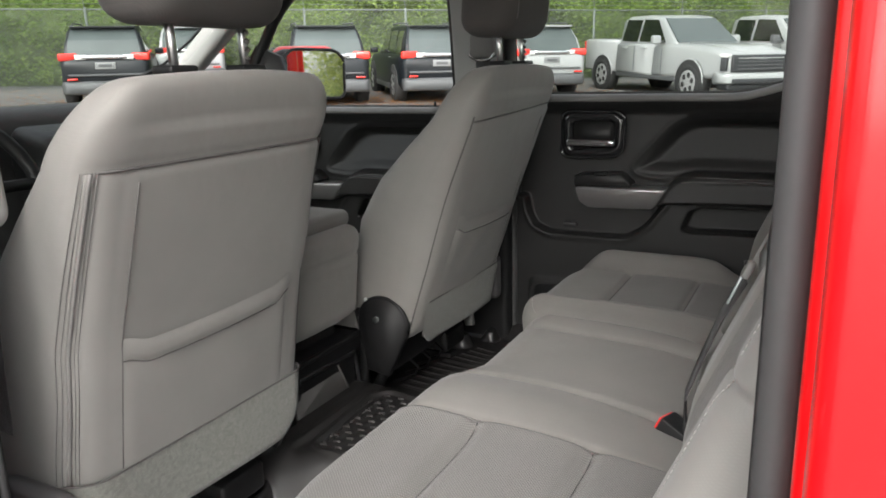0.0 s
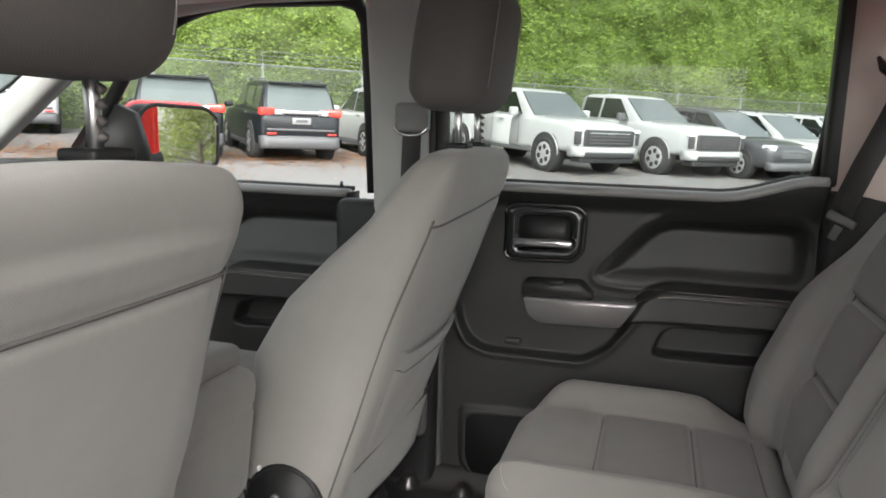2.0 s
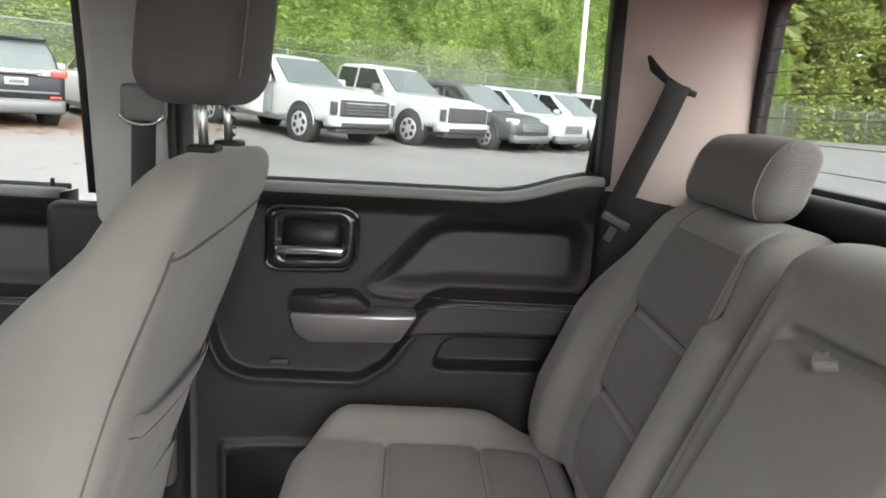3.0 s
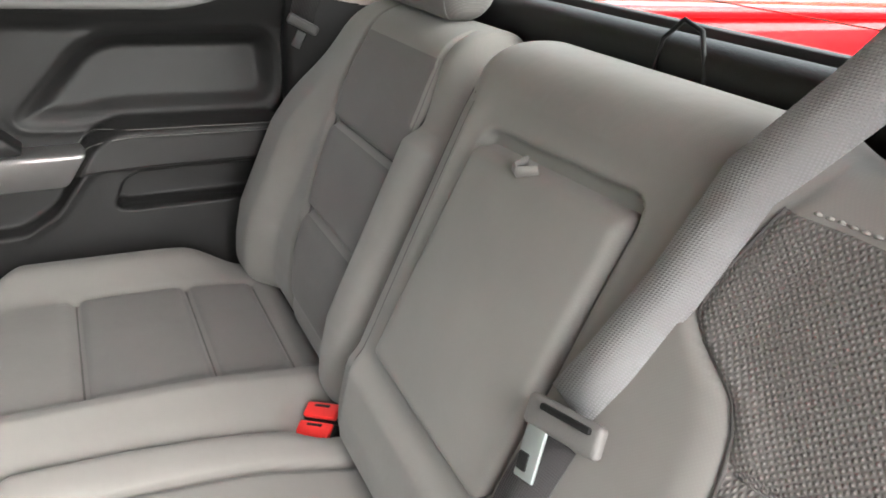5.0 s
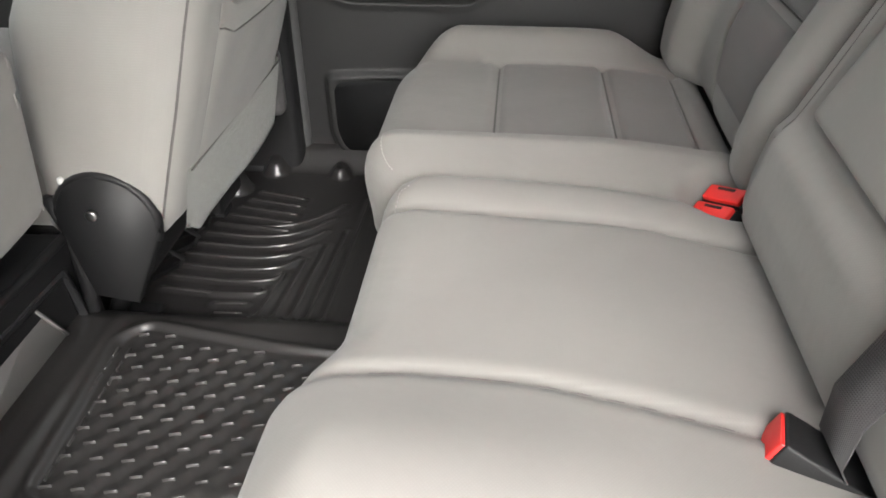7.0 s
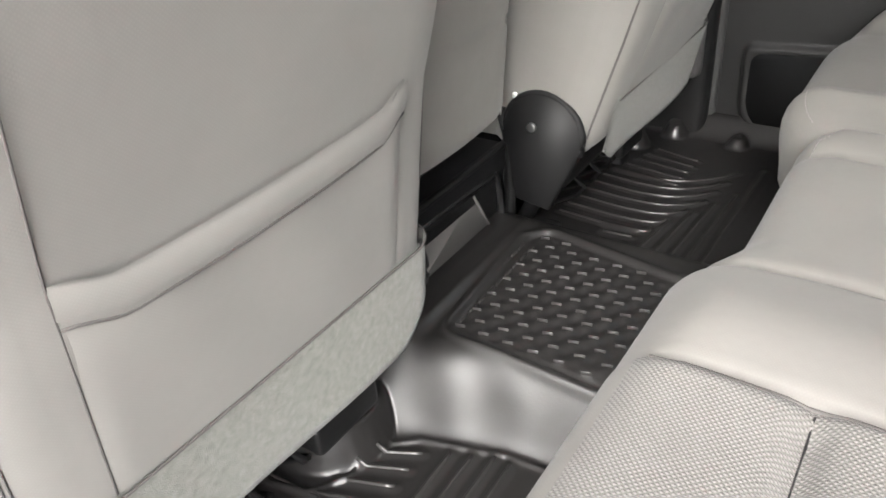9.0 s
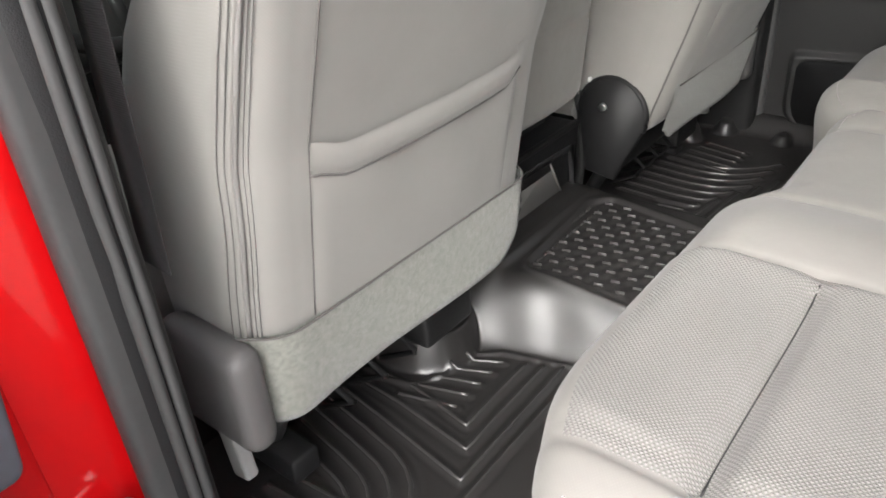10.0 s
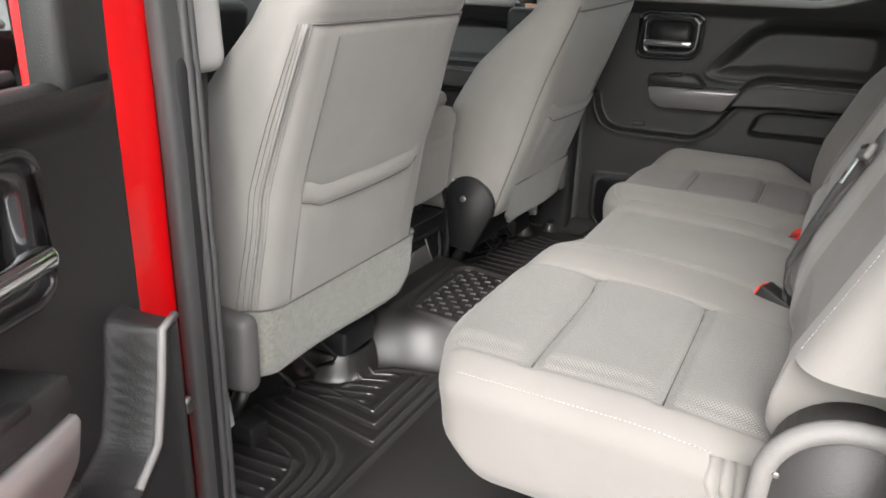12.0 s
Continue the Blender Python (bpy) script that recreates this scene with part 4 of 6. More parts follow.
            F.append([a, a + n + 1, a + n + 2, a + 1])
    W = np.array(V)
    W2 = np.concatenate([W, W - np.array([0.006, 0, 0])])
    m = len(W)
    F2 = F + [[q + m for q in f[::-1]] for f in F]
    F2 += [[k * (n + 1) + i, k * (n + 1) + i + m, k * (n + 1) + i + 1 + m, k * (n + 1) + i + 1] for i in range(n)]
    part("felt_flap", (W2, F2), FELT, bk, "pale grey felt flap")
    part("flap_seam", tube([(v[0] + 0.0005, v[1], v[2]) for v in V[: n + 1]], 0.0016, 5), SEAM, bk)
    # headrest on two steel posts
    hx0 = float(back(1.57)) - (0.085 if out < 0 else 0.052)

    def hbend(V):
        u, w = V[:, 1] / 0.135, V[:, 2] / 0.115
        x = V[:, 0] - 0.02 * (V[:, 0] < 0) * (1 - u * u) * (1 - w * w) + 0.012 * w + 0.012 * (1 - u * u)
        return np.c_[x + hx0 - 0.012, yc + V[:, 1] * (1 - 0.07 * w), V[:, 2] + 1.748]
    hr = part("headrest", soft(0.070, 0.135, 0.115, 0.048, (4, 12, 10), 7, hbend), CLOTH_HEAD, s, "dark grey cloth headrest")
    for d in (-0.102, 0.102):
        part("headrest_seam", tube([(hx0 - 0.012 + 0.0705 + 0.012 * (1 - (d / 0.135) ** 2) + 0.012 * (z - 1.748) / 0.115 - 0.022 * max(0, abs(z - 1.748) / 0.115 - 0.55) ** 2 * 4, yc + d, z) for z in np.linspace(1.672, 1.825, 12)], 0.0012, 5), GREYPL, hr)
    for d in (-0.072, 0.072):
        po = part("post", tube([(hx0, yc + d, 1.54), (hx0 - 0.006, yc + d, 1.68)], 0.0068, 10), STEEL, s, "bright notched steel post")
        part("grommet", at(soft(0.020, 0.026, 0.006, 0.005, (2, 2, 1), 3), pose(hx0, yc + d, 1.572)), BLACK, s)
        if d > 0:
            for q in range(6):
                part("notch", tube([(hx0 + 0.004, yc + d, 1.585 + q * 0.013), (hx0 + 0.0075, yc + d, 1.589 + q * 0.013)], 0.0045, 6), SEAM, po)
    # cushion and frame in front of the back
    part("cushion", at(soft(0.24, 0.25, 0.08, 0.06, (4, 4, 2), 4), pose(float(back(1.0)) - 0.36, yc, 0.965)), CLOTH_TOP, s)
    part("seat_frame", at(soft(0.22, 0.21, 0.055, 0.02, (2, 2, 1), 2), pose(float(back(1.0)) - 0.33, yc, 0.83)), BLACK, s, "black steel seat frame")
    for dy in (-0.17, 0.17):
        part("seat_rail", box(xb[0] - 0.55, xb[0] - 0.08, yc + dy - 0.025, yc + dy + 0.025, 0.655, 0.70, 0.008), BLACK, s)
        part("riser", tube([(xb[0] - 0.16, yc + dy, 0.68), (xb[0] - 0.10, yc + dy, 0.80)], 0.016, 8), STEEL if dy * out > 0 else BLACK, s)
    # recliner cover towards the middle, moulded cover towards the door
    ci = yc - out * 0.245
    bx = float(back(0.93)) - 0.085
    head = [(bx + 0.072 * math.cos(a), 0.930 + 0.072 * math.sin(a)) for a in np.linspace(-0.35, math.pi + 0.25, 22)]
    rc = part("recliner_cover", slab(head + [(bx - 0.050, 0.800), (bx + 0.012, 0.790)], "y", ci, ci - out * 0.022, 0.006), BLACK, s, "black recliner cover with a rounded head")
    part("cover_rim", tube([(x, ci - out * 0.014, z) for x, z in head], 0.006, 8), BLACK, rc)
    part("cover_bolt", disc((float(back(0.93)) - 0.10, ci - out * 0.022, 0.945), (0, -out, 0), 0.008, 0.006, 10), STEEL, rc)
    part("side_cover", at(soft(0.075, 0.022, 0.07, 0.02, (3, 1, 3), 4), pose(float(back(0.93)) - 0.065, yc + out * 0.278, 0.925)), SIDEPL, s, "grey plastic side cover")
    part("foot_bracket", at(soft(0.016, 0.010, 0.040, 0.006, (1, 1, 2), 3), pose(xb[0] - 0.075, yc + out * 0.268, 0.795, 0, -8, 0)), TRIMGREY, s, "pale steel foot bracket")
    # wiring and brackets under the seat
    for q in range(4):
        a = yc + 0.10 - 0.07 * q
        part("wire", tube([(xb[0] - 0.10, a, 0.80), (xb[0] - 0.06, a + 0.02, 0.75), (xb[0] - 0.09, a + 0.05, 0.71), (xb[0] - 0.15, a + 0.03, 0.685)], 0.005, 5), BLACK, s)
    part("bracket", at(soft(0.05, 0.06, 0.03, 0.01, (1, 1, 1), 2), pose(xb[0] - 0.10, yc + 0.13, 0.765)), BLACK, s)
    return s


front_seat(-0.462, -1, [0.86, 0.99, 1.20, 1.457, 1.58], [-0.715, -0.700, -0.664, -0.580, -0.530], "driver's seat in grey cloth with a felt flap, seen from behind", "front seats")
front_seat(0.462, 1, [0.86, 0.95, 1.087, 1.254, 1.43, 1.58], [-0.705, -0.676, -0.628, -0.575, -0.510, -0.462], "front passenger seat in grey cloth with a map pocket", "front seats")

# ---- middle seat with its console ----
con = thing("centre_console", (-0.95, 0.0, 0.66), "centre seat block in grey cloth over a black plastic console", "console")
yl, yr = -0.165, 0.205


def block(V):
    z = V[:, 2] + 1.085
    x = V[:, 0] - 0.94 + 0.10 * (z - 0.97) + 0.012 * (V[:, 0] > 0) * (1 - (V[:, 1] / 0.16) ** 2)
    x -= 0.005 * np.exp(-((z - 1.135 + 0.0 * V[:, 1]) / 0.006) ** 2) * (V[:, 0] > 0.05)
    return np.c_[x, V[:, 1] * (1 - 0.1 * (1.2 - z)) + 0.01, z]


cb = part("seat_block", soft(0.13, 0.158, 0.118, 0.035, (4, 14, 22), 4, block), CLOTH, con, "grey cloth back of the folded middle seat")
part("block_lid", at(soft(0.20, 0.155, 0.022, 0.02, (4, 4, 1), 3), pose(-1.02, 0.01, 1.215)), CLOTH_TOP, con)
part("block_stitch", tube([(-0.8085 + 0.10 * (z - 0.97), 0.138, z) for z in np.linspace(0.985, 1.185, 14)], 0.0010, 5), THREAD, cb)
body = soft(0.13, 0.185, 0.115, 0.012, (2, 4, 4), 3, bend=lambda V: V + np.c_[0.015 * (V[:, 2] / 0.115), 0 * V[:, 0], 0 * V[:, 0]])
cbody = part("console_body", at(body, pose(-0.985, 0.03, 0.785)), BLACK, con, "black plastic console body")
part("console_ledge", at(soft(0.007, 0.170, 0.006, 0.005, (1, 4, 1), 2), pose(-0.843, 0.045, 0.899)), BLACK, cbody)
part("console_upright", box(-1.05, -0.90, -0.12, 0.18, 0.88, 0.985, 0.01), CARPET, con)
# recess with a grey drawer front, inside a raised frame
fo = rounded([(-0.105, 0.868), (0.190, 0.858), (0.212, 0.735), (-0.095, 0.735)], 0.014)
fi = rounded([(-0.078, 0.852), (0.178, 0.846), (0.198, 0.752), (-0.070, 0.752)], 0.010)
part("rear_frame", at(ring_slab(fo, fi, "x", -0.008, 0.008), pose(-0.852, 0, 0, 0, 0, 0)), GLOSSBLACK, cbody, "black frame round the drawer")
part("drawer_front", slab(rounded([(-0.066, 0.846), (0.108, 0.842), (0.154, 0.760), (-0.056, 0.760)], 0.005), "x", -0.870, -0.850, 0.002), GREYPL, cbody, "smooth grey drawer front")
part("drawer_edge", tube([(-0.849, 0.108, 0.842), (-0.849, 0.154, 0.760)], 0.003, 6), GREYPL, cbody)
part("foot_strip", box(-0.872, -0.848, -0.13, 0.20, 0.700, 0.712, 0.003), BLACK, cbody)
part("side_plate", box(-0.900, -0.838, 0.216, 0.236, 0.70, 0.885, 0.006), BLACK, con, "black plastic side plate")
part("console_rail", tube([(-0.845, 0.205, 0.965), (-0.835, 0.212, 0.90), (-0.84, 0.215, 0.80), (-0.85, 0.215, 0.70)], 0.011, 8), BLACK, con)
part("clip", at(soft(0.004, 0.006, 0.005, 0.003, (1, 1, 1), 2), pose(-0.818, 0.205, 0.992)), LAMP_CLEAR, con, "small white plastic clip")
part("clip", at(soft(0.004, 0.022, 0.003, 0.002, (1, 1, 1), 2), pose(-0.838, 0.09, 0.963)), LAMP_CLEAR, con)
part("latch_button", at(soft(0.006, 0.012, 0.018, 0.005, (1, 1, 1), 2), pose(-0.838, 0.228, 0.800)), GLOSSBLACK, cbody)

# ================= rear bench =================


def rake(z):
    """The line of the rear backrests: upright at the foot, then leaning back."""
    return interp(z, [0.90, 1.06, 1.12, 1.16, 1.60], [0.058, 0.066, 0.077, 0.093, 0.278])


def cushion(y0, y1, name, label, big):
    s = thing(name, (-0.05, (y0 + y1) / 2, 0.64), label, "rear seat", "rear bench")
    hy, hx, hz = (y1 - y0) / 2, 0.258, 0.098
    cy, cx, cz = (y0 + y1) / 2, -0.146, 0.905

    def bend(V):
        x, y, z = V[:, 0] + cx, V[:, 1] + cy, V[:, 2] + cz
        top = smooth01((V[:, 2] - 0.02) / 0.05)
        d = np.zeros_like(x)
        g = lambda a, w, h: -h * np.exp(-(a / w) ** 2)
        if big:
            ins = smooth01((y + 0.640) / 0.02) * smooth01((-0.310 - y) / 0.02)
            # woven insert: cross seams, edges, and the swell between
            d += (g(x + 0.254, 0.012, 0.016) + g(x + 0.068, 0.012, 0.016)) * smooth01((y + 0.672) / 0.03) * smooth01((-0.300 - y) / 0.05)
            d += g(y + 0.316, 0.006, 0.006) * (x > -0.37)
            d += g(y + 0.655, 0.006, 0.005)
            d += ins * 0.008 * (np.abs(np.sin(math.pi * (x + 0.254) / 0.186)) ** 0.6)
            d += 0.026 * np.exp(-((y + 0.245) / 0.085) ** 2) * smooth01((x + 0.40) / 0.06) * smooth01((0.02 - x) / 0.3)
            d += g(y + interp(x, [-0.37, -0.30, -0.19, -0.07, 0.05], [0.134, 0.126, 0.132, 0.155, 0.175]), 0.009, 0.008)
            ys_ = interp(x, [-0.36, -0.22, -0.05, 0.06], [0.146, 0.140, 0.138, 0.122])
            e_ = np.clip((y - 0.153) / 0.045, 0, 1)
            d += 0.036 * (1 - np.sqrt(1 - e_ ** 2)) + 0.014 * smooth01((y - ys_) / 0.055)
            d += -0.012 * smooth01((-0.655 - y) / 0.05)
            d += 0.004 * np.cos(7 * x) * np.exp(-((y + 0.0) / 0.12) ** 2)
            d += g(y - ys_, 0.008, 0.010)
        else:
            d += (g(x + 0.243, 0.008, 0.011) + g(x + 0.066, 0.008, 0.011) + g(x - 0.052, 0.008, 0.010)) * smooth01((y - 0.335) / 0.012) * smooth01((0.665 - y) / 0.012)
            d += g(y - 0.340, 0.006, 0.006) * (x > -0.27) + g(y - 0.662, 0.006, 0.005) * (x > -0.27)
            e_ = np.clip((0.251 - y) / 0.045, 0, 1)
            d += interp(y, [0.206, 0.300, 0.322, 0.36], [-0.004, 0.026, 0.024, 0.002]) + 0.034 * (1 - np.sqrt(1 - e_ ** 2))
            d += 0.042 * smooth01((y - 0.655) / 0.07) * smooth01((0.06 - x) / 0.12)
            d += 0.002 * smooth01((y - 0.335) / 0.03) * smooth01((0.665 - y) / 0.03) * smooth01((x + 0.25) / 0.02) * np.abs(np.sin(math.pi * (x + 0.243) / 0.177)) ** 0.6
        # the split runs a little askew
        y = y + interp(x, [-0.40, -0.20, 0.06], [0.034, 0.026, -0.006]) * smooth01(1 - np.abs(y - 0.2) / 0.16)
        # buckle hollow beside the split
        d -= 0.030 * np.exp(-(((x - 0.055) / 0.05) ** 2 + ((y - 0.225) / 0.05) ** 2) ** 2)
        z = z + top * d
        # the top dips to the backrest, the front rolls under
        z = z - 0.018 * smooth01((x + 0.12) / 0.25) * top
        under = smooth01((0.885 - z) / 0.10)
        x = x + under * 0.10 * smooth01((-0.15 - x) / 0.2)
        fwd = smooth01((-0.05 - y) / 0.13) if big else smooth01((y - 0.21) / 0.10)
        x = x + (0.032 - (0.046 if big else 0.044) * fwd) * smooth01((-0.18 - x) / 0.2)
        x = x - 0.010 * np.exp(-((z - 0.965) / 0.05) ** 2) * (x < -0.35)
        if big:
            # rounded outer front corner
            c = smooth01((-0.50 - y) / 0.22) * smooth01((-0.20 - x) / 0.2)
            x = x + 0.045 * c ** 2
        if not big:
            c = smooth01((y - 0.56) / 0.2) * smooth01((-0.20 - x) / 0.2)
            x = x + 0.06 * c ** 2
        return np.c_[x, y, z]

    ny = int((y1 - y0) / 0.006)
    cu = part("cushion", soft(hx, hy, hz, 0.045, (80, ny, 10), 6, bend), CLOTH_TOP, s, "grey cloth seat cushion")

    def top(x, y, off=0.0):
        """A place on the cushion's top."""
        x, y = np.atleast_1d(np.asarray(x, float)), np.atleast_1d(np.asarray(y, float))
        W = np.c_[x - cx + 0 * y, y - cy + 0 * x, np.full(max(len(x), len(y)), hz)]
        q = np.clip(W, -(np.array([hx, hy, hz]) - 0.045), np.array([hx, hy, hz]) - 0.045)
        d = (W - q) / 0.045
        L = np.maximum(1e-9, np.linalg.norm(d, axis=1, keepdims=True))
        W = q + d / L * 0.045
        P = bend(W)
        P[:, 2] += off
        return P
    return s, cu, top


def sheet_on(fn, us, vs, off, thick=0.002, shift=(0, 0, -1)):
    """A thin cloth laid on a surface: fn(u, v, off) over a grid."""
    P = np.concatenate([fn(us, np.full(len(us), v), off) if np.isscalar(v) else fn(v[0], v[1], off) for v in vs])
    n, m = len(us), len(vs)
    F = [[j * n + i, j * n + i + 1, (j + 1) * n + i + 1, (j + 1) * n + i] for j in range(m - 1) for i in range(n - 1)]
    a = P[F[0]]
    N = np.cross(a[1] - a[0], a[2] - a[1])
    if N @ np.array(shift) > 0:
        F = [f[::-1] for f in F]
    W = np.concatenate([P, P + np.array(shift) * thick])
    return W, F + [[q + len(P) for q in f[::-1]] for f in F]


left, lcu, ltop = cushion(-0.722, 0.198, "rear_bench", "wide grey cloth rear seat with woven inserts and folded-up armrest", True)
right, rcu, rtop = cushion(0.206, 0.775, "rear_bench", "narrow grey cloth rear seat with stitched panels beside the closed door", False)
# pale stitching on the end of the wide cushion and on the split
part("woven_insert", sheet_on(ltop, np.linspace(-0.388, 0.075, 78), list(np.linspace(-0.652, -0.317, 56)), 0.0010), MESH_TOP, lcu, "woven grey insert")
for x in (-0.254, -0.068):
    part("cross_seam", tube([tuple(p) for p in ltop(np.full(20, x), np.linspace(-0.645, -0.322, 20), 0.0018)], 0.0014, 5), BLACK, lcu)
for xa_, xb_ in ((-0.236, -0.073), (-0.059, 0.046)):
    part("woven_panel", sheet_on(rtop, np.linspace(xa_, xb_, 34), list(np.linspace(0.346, 0.657, 40)), 0.0010), PANEL, rcu, "slightly darker cloth panel")
for x in (-0.243, -0.066, 0.052):
    part("cross_seam", tube([tuple(p) for p in rtop(np.full(20, x), np.linspace(0.345, 0.655, 20), 0.0004)], 0.0016, 5), SEAM, rcu)
part("long_seam", tube([tuple(p) for p in ltop(np.linspace(-0.375, 0.04, 30), np.full(30, -0.316), 0.0010)], 0.0016, 5), SEAM, lcu)
part("long_seam", tube([tuple(p) for p in ltop(np.linspace(-0.34, 0.05, 30), -interp(np.linspace(-0.34, 0.05, 30), [-0.37, -0.30, -0.19, -0.07, 0.05], [0.134, 0.126, 0.132, 0.155, 0.175]), -0.0004)], 0.0013, 5), SEAM, lcu)
part("split_seam", tube([tuple(p) for p in ltop(np.linspace(-0.36, 0.05, 30), interp(np.linspace(-0.36, 0.05, 30), [-0.36, -0.22, -0.05, 0.06], [0.146, 0.140, 0.138, 0.122]), -0.001)], 0.0016, 5), SEAM, lcu)
part("end_stitch", stitches([tuple(p) for p in ltop(np.linspace(-0.372, 0.012, 30), np.full(30, -0.708), 0.0003)], 0.0007, 0.0042, 0.0022), THREAD, lcu, "pale stitched seam")
part("split_stitch", stitches([tuple(p) for p in ltop(np.full(10, -0.390), np.linspace(0.193, 0.145, 10), 0.0005)], 0.0007, 0.0042, 0.0022), THREAD, lcu, "pale stitched seam")
part("split_stitch", stitches([tuple(p) for p in rtop(np.full(14, -0.390), np.linspace(0.325, 0.212, 14), 0.0005)], 0.0007, 0.0042, 0.0022), THREAD, rcu, "pale stitched seam")
part("seat_base", box(-0.22, 0.30, -0.70, 0.195, 0.625, 0.82, 0.02, 3), BLACK, left, "black plastic base")
part("seat_base", box(-0.22, 0.30, 0.205, 0.74, 0.625, 0.82, 0.02, 3), BLACK, right, "black plastic base")


def backrest(y0, y1, s, big):
    hy, hz, hx = (y1 - y0) / 2, 0.283, 0.06
    cy = (y0 + y1) / 2
    ARM = rounded([(0.108, 1.420), (-0.158, 1.430), (-0.150, 1.142), (0.126, 1.150)], 0.022)

    def bend(V):
        z = 1.245 + V[:, 2] * 0.93
        y = V[:, 1] + cy
        front = smooth01((-V[:, 0] - 0.005) / 0.03)
        d = np.zeros_like(z)  # towards the cabin
        g = lambda a, w, h: -h * np.exp(-(a / w) ** 2)
        if big:
            a = poly_dist(y, z, ARM)
            d -= 0.016 * smooth01((0.004 - a) / 0.008)
            d += 0.009 * smooth01((1.140 - z) / 0.03) * smooth01((y + 0.185) / 0.03)
            d += g(y - 0.158, 0.006, 0.006) * (z < 1.44)
            yb = interp(z, [1.0, 1.18, 1.265, 1.31, 1.336, 1.356, 1.370, 1.384, 1.42, 1.50], [-0.35, -0.348, -0.342, -0.334, -0.326, -0.312, -0.284, -0.252, -0.256, -0.28])
            d += 0.006 * smooth01((a - 0.012) / 0.03) * smooth01((y - yb) / 0.03)
            d += g(y - yb, 0.006, 0.004)
            d -= 0.006 * smooth01((yb - y) / 0.05) * smooth01((y + 0.66) / 0.05)
            d += np.where(y < yb, g(z - 1.314, 0.007, 0.009), 0)
            d += 0.010 * smooth01((-0.60 - y) / 0.08)
            d += g(y + 0.655, 0.005, 0.005)
            d += g(z - 1.455, 0.02, 0.003) * smooth01((y + 0.20) / 0.02)
        else:
            d += 0.022 * smooth01((0.30 - y) / 0.02) * smooth01((1.39 - z) / 0.02)
            d += g(y - 0.290, 0.007, 0.012) + g(y - 0.530 - 0.05 * (z - 1.15) / 0.17, 0.008, 0.012)
            d += 0.040 * smooth01((y - 0.60) / 0.08) * smooth01((1.42 - z) / 0.15)
            mid = (y > 0.285) & (y < 0.530 + 0.05 * (z - 1.15) / 0.17)
            d += np.where(mid, g(z - 1.320, 0.008, 0.014) + g(z - 1.182, 0.008, 0.014), 0)
            d += mid * 0.004 * np.abs(np.sin(math.pi * (z - 1.182) / 0.138)) ** 0.6
        # shoulders taper
        if not big:
            y = y - 0.10 * smooth01((z - 1.33) / 0.19) * smooth01((y - 0.45) / 0.3)
            y = y + 0.05 * smooth01((z - 1.38) / 0.14) * smooth01((0.36 - y) / 0.16)
            z = z - 0.010 * smooth01((y - 0.60) / 0.15)
        else:
            z = z + 0.012 * smooth01((y + 0.28) / 0.05) * (V[:, 2] > 0.1)
            y = y + 0.05 * smooth01((z - 1.40) / 0.12) * smooth01((-0.62 - y) / 0.1)
            z = z + np.maximum(0, 1.150 - z) * 0.88 * smooth01((-0.66 - y) / 0.06)
        x = rake(z) + (0.0 if big else 0.020) + (V[:, 0] + 0.06) - front * d
        return np.c_[x, y, z]

    n = int((y1 - y0) / 0.005)
    b = part("backrest", soft(hx, hy, hz, 0.05, (6, n, 110), 6, bend), CLOTH, s, "grey cloth rear backrest")

    def face(y, z, off=0.0):
        """A place on the backrest's face."""
        y, z = np.atleast_1d(np.asarray(y, float)), np.atleast_1d(np.asarray(z, float))
        W = np.c_[np.full(max(len(y), len(z)), -hx), y - cy + 0 * z, (z - 1.245) / 0.93 + 0 * y]
        h = np.array([hx, hy, hz])
        q = np.clip(W, -(h - 0.05), h - 0.05)
        d = (W - q) / 0.05
        L = np.maximum(1e-9, np.linalg.norm(d, axis=1, keepdims=True))
        P = bend(q + d / L * 0.05)
        P[:, 0] -= off
        return P
    return s, b, face


bl, blb, lface = backrest(-0.765, 0.196, left, True)
br, brb, rface = backrest(0.204, 0.792, right, False)

part("seat_pan", box(0.060, 0.200, 0.240, 0.760, 0.70, 0.940, 0.008), CARPET, right, "black seat pan under the backrest")


def border(z):
    """Where the woven insert of the wide backrest begins."""
    return interp(z, [1.0, 1.18, 1.265, 1.31, 1.336, 1.356, 1.370, 1.384, 1.42, 1.50], [-0.35, -0.348, -0.342, -0.334, -0.326, -0.312, -0.284, -0.252, -0.256, -0.28])


rows_z = np.linspace(1.03, 1.478, 80)
part("woven_insert", sheet_on(lface, np.linspace(0, 1, 50), [(border(z) + (-0.652 - border(z)) * np.linspace(0, 1, 50), np.full(50, z)) for z in rows_z], 0.0022, shift=(1, 0, 0)), MESH_BACK, blb, "woven dark grey insert")
part("insert_seam", tube([tuple(p) for p in lface(border(rows_z), rows_z, 0.0015)], 0.0022, 5), SEAM, blb)
part("insert_cross_seam", tube([tuple(p) for p in lface(np.linspace(-0.645, -0.342, 20), np.full(20, 1.314), 0.0022)], 0.0013, 5), GREYPL, blb)
ARM_QUAD = np.array([[(0.122, 1.154), (0.105, 1.416)], [(-0.147, 1.146), (-0.154, 1.425)]])


def arm_bend(V):
    """The folded-up armrest: a padded block let into the backrest."""
    u, v = V[:, 1] / 0.13 / 2 + 0.5, V[:, 2] / 0.14 / 2 + 0.5
    q = ((1 - u) * (1 - v))[:, None] * ARM_QUAD[1, 0] + ((1 - u) * v)[:, None] * ARM_QUAD[1, 1] + (u * (1 - v))[:, None] * ARM_QUAD[0, 0] + (u * v)[:, None] * ARM_QUAD[0, 1]
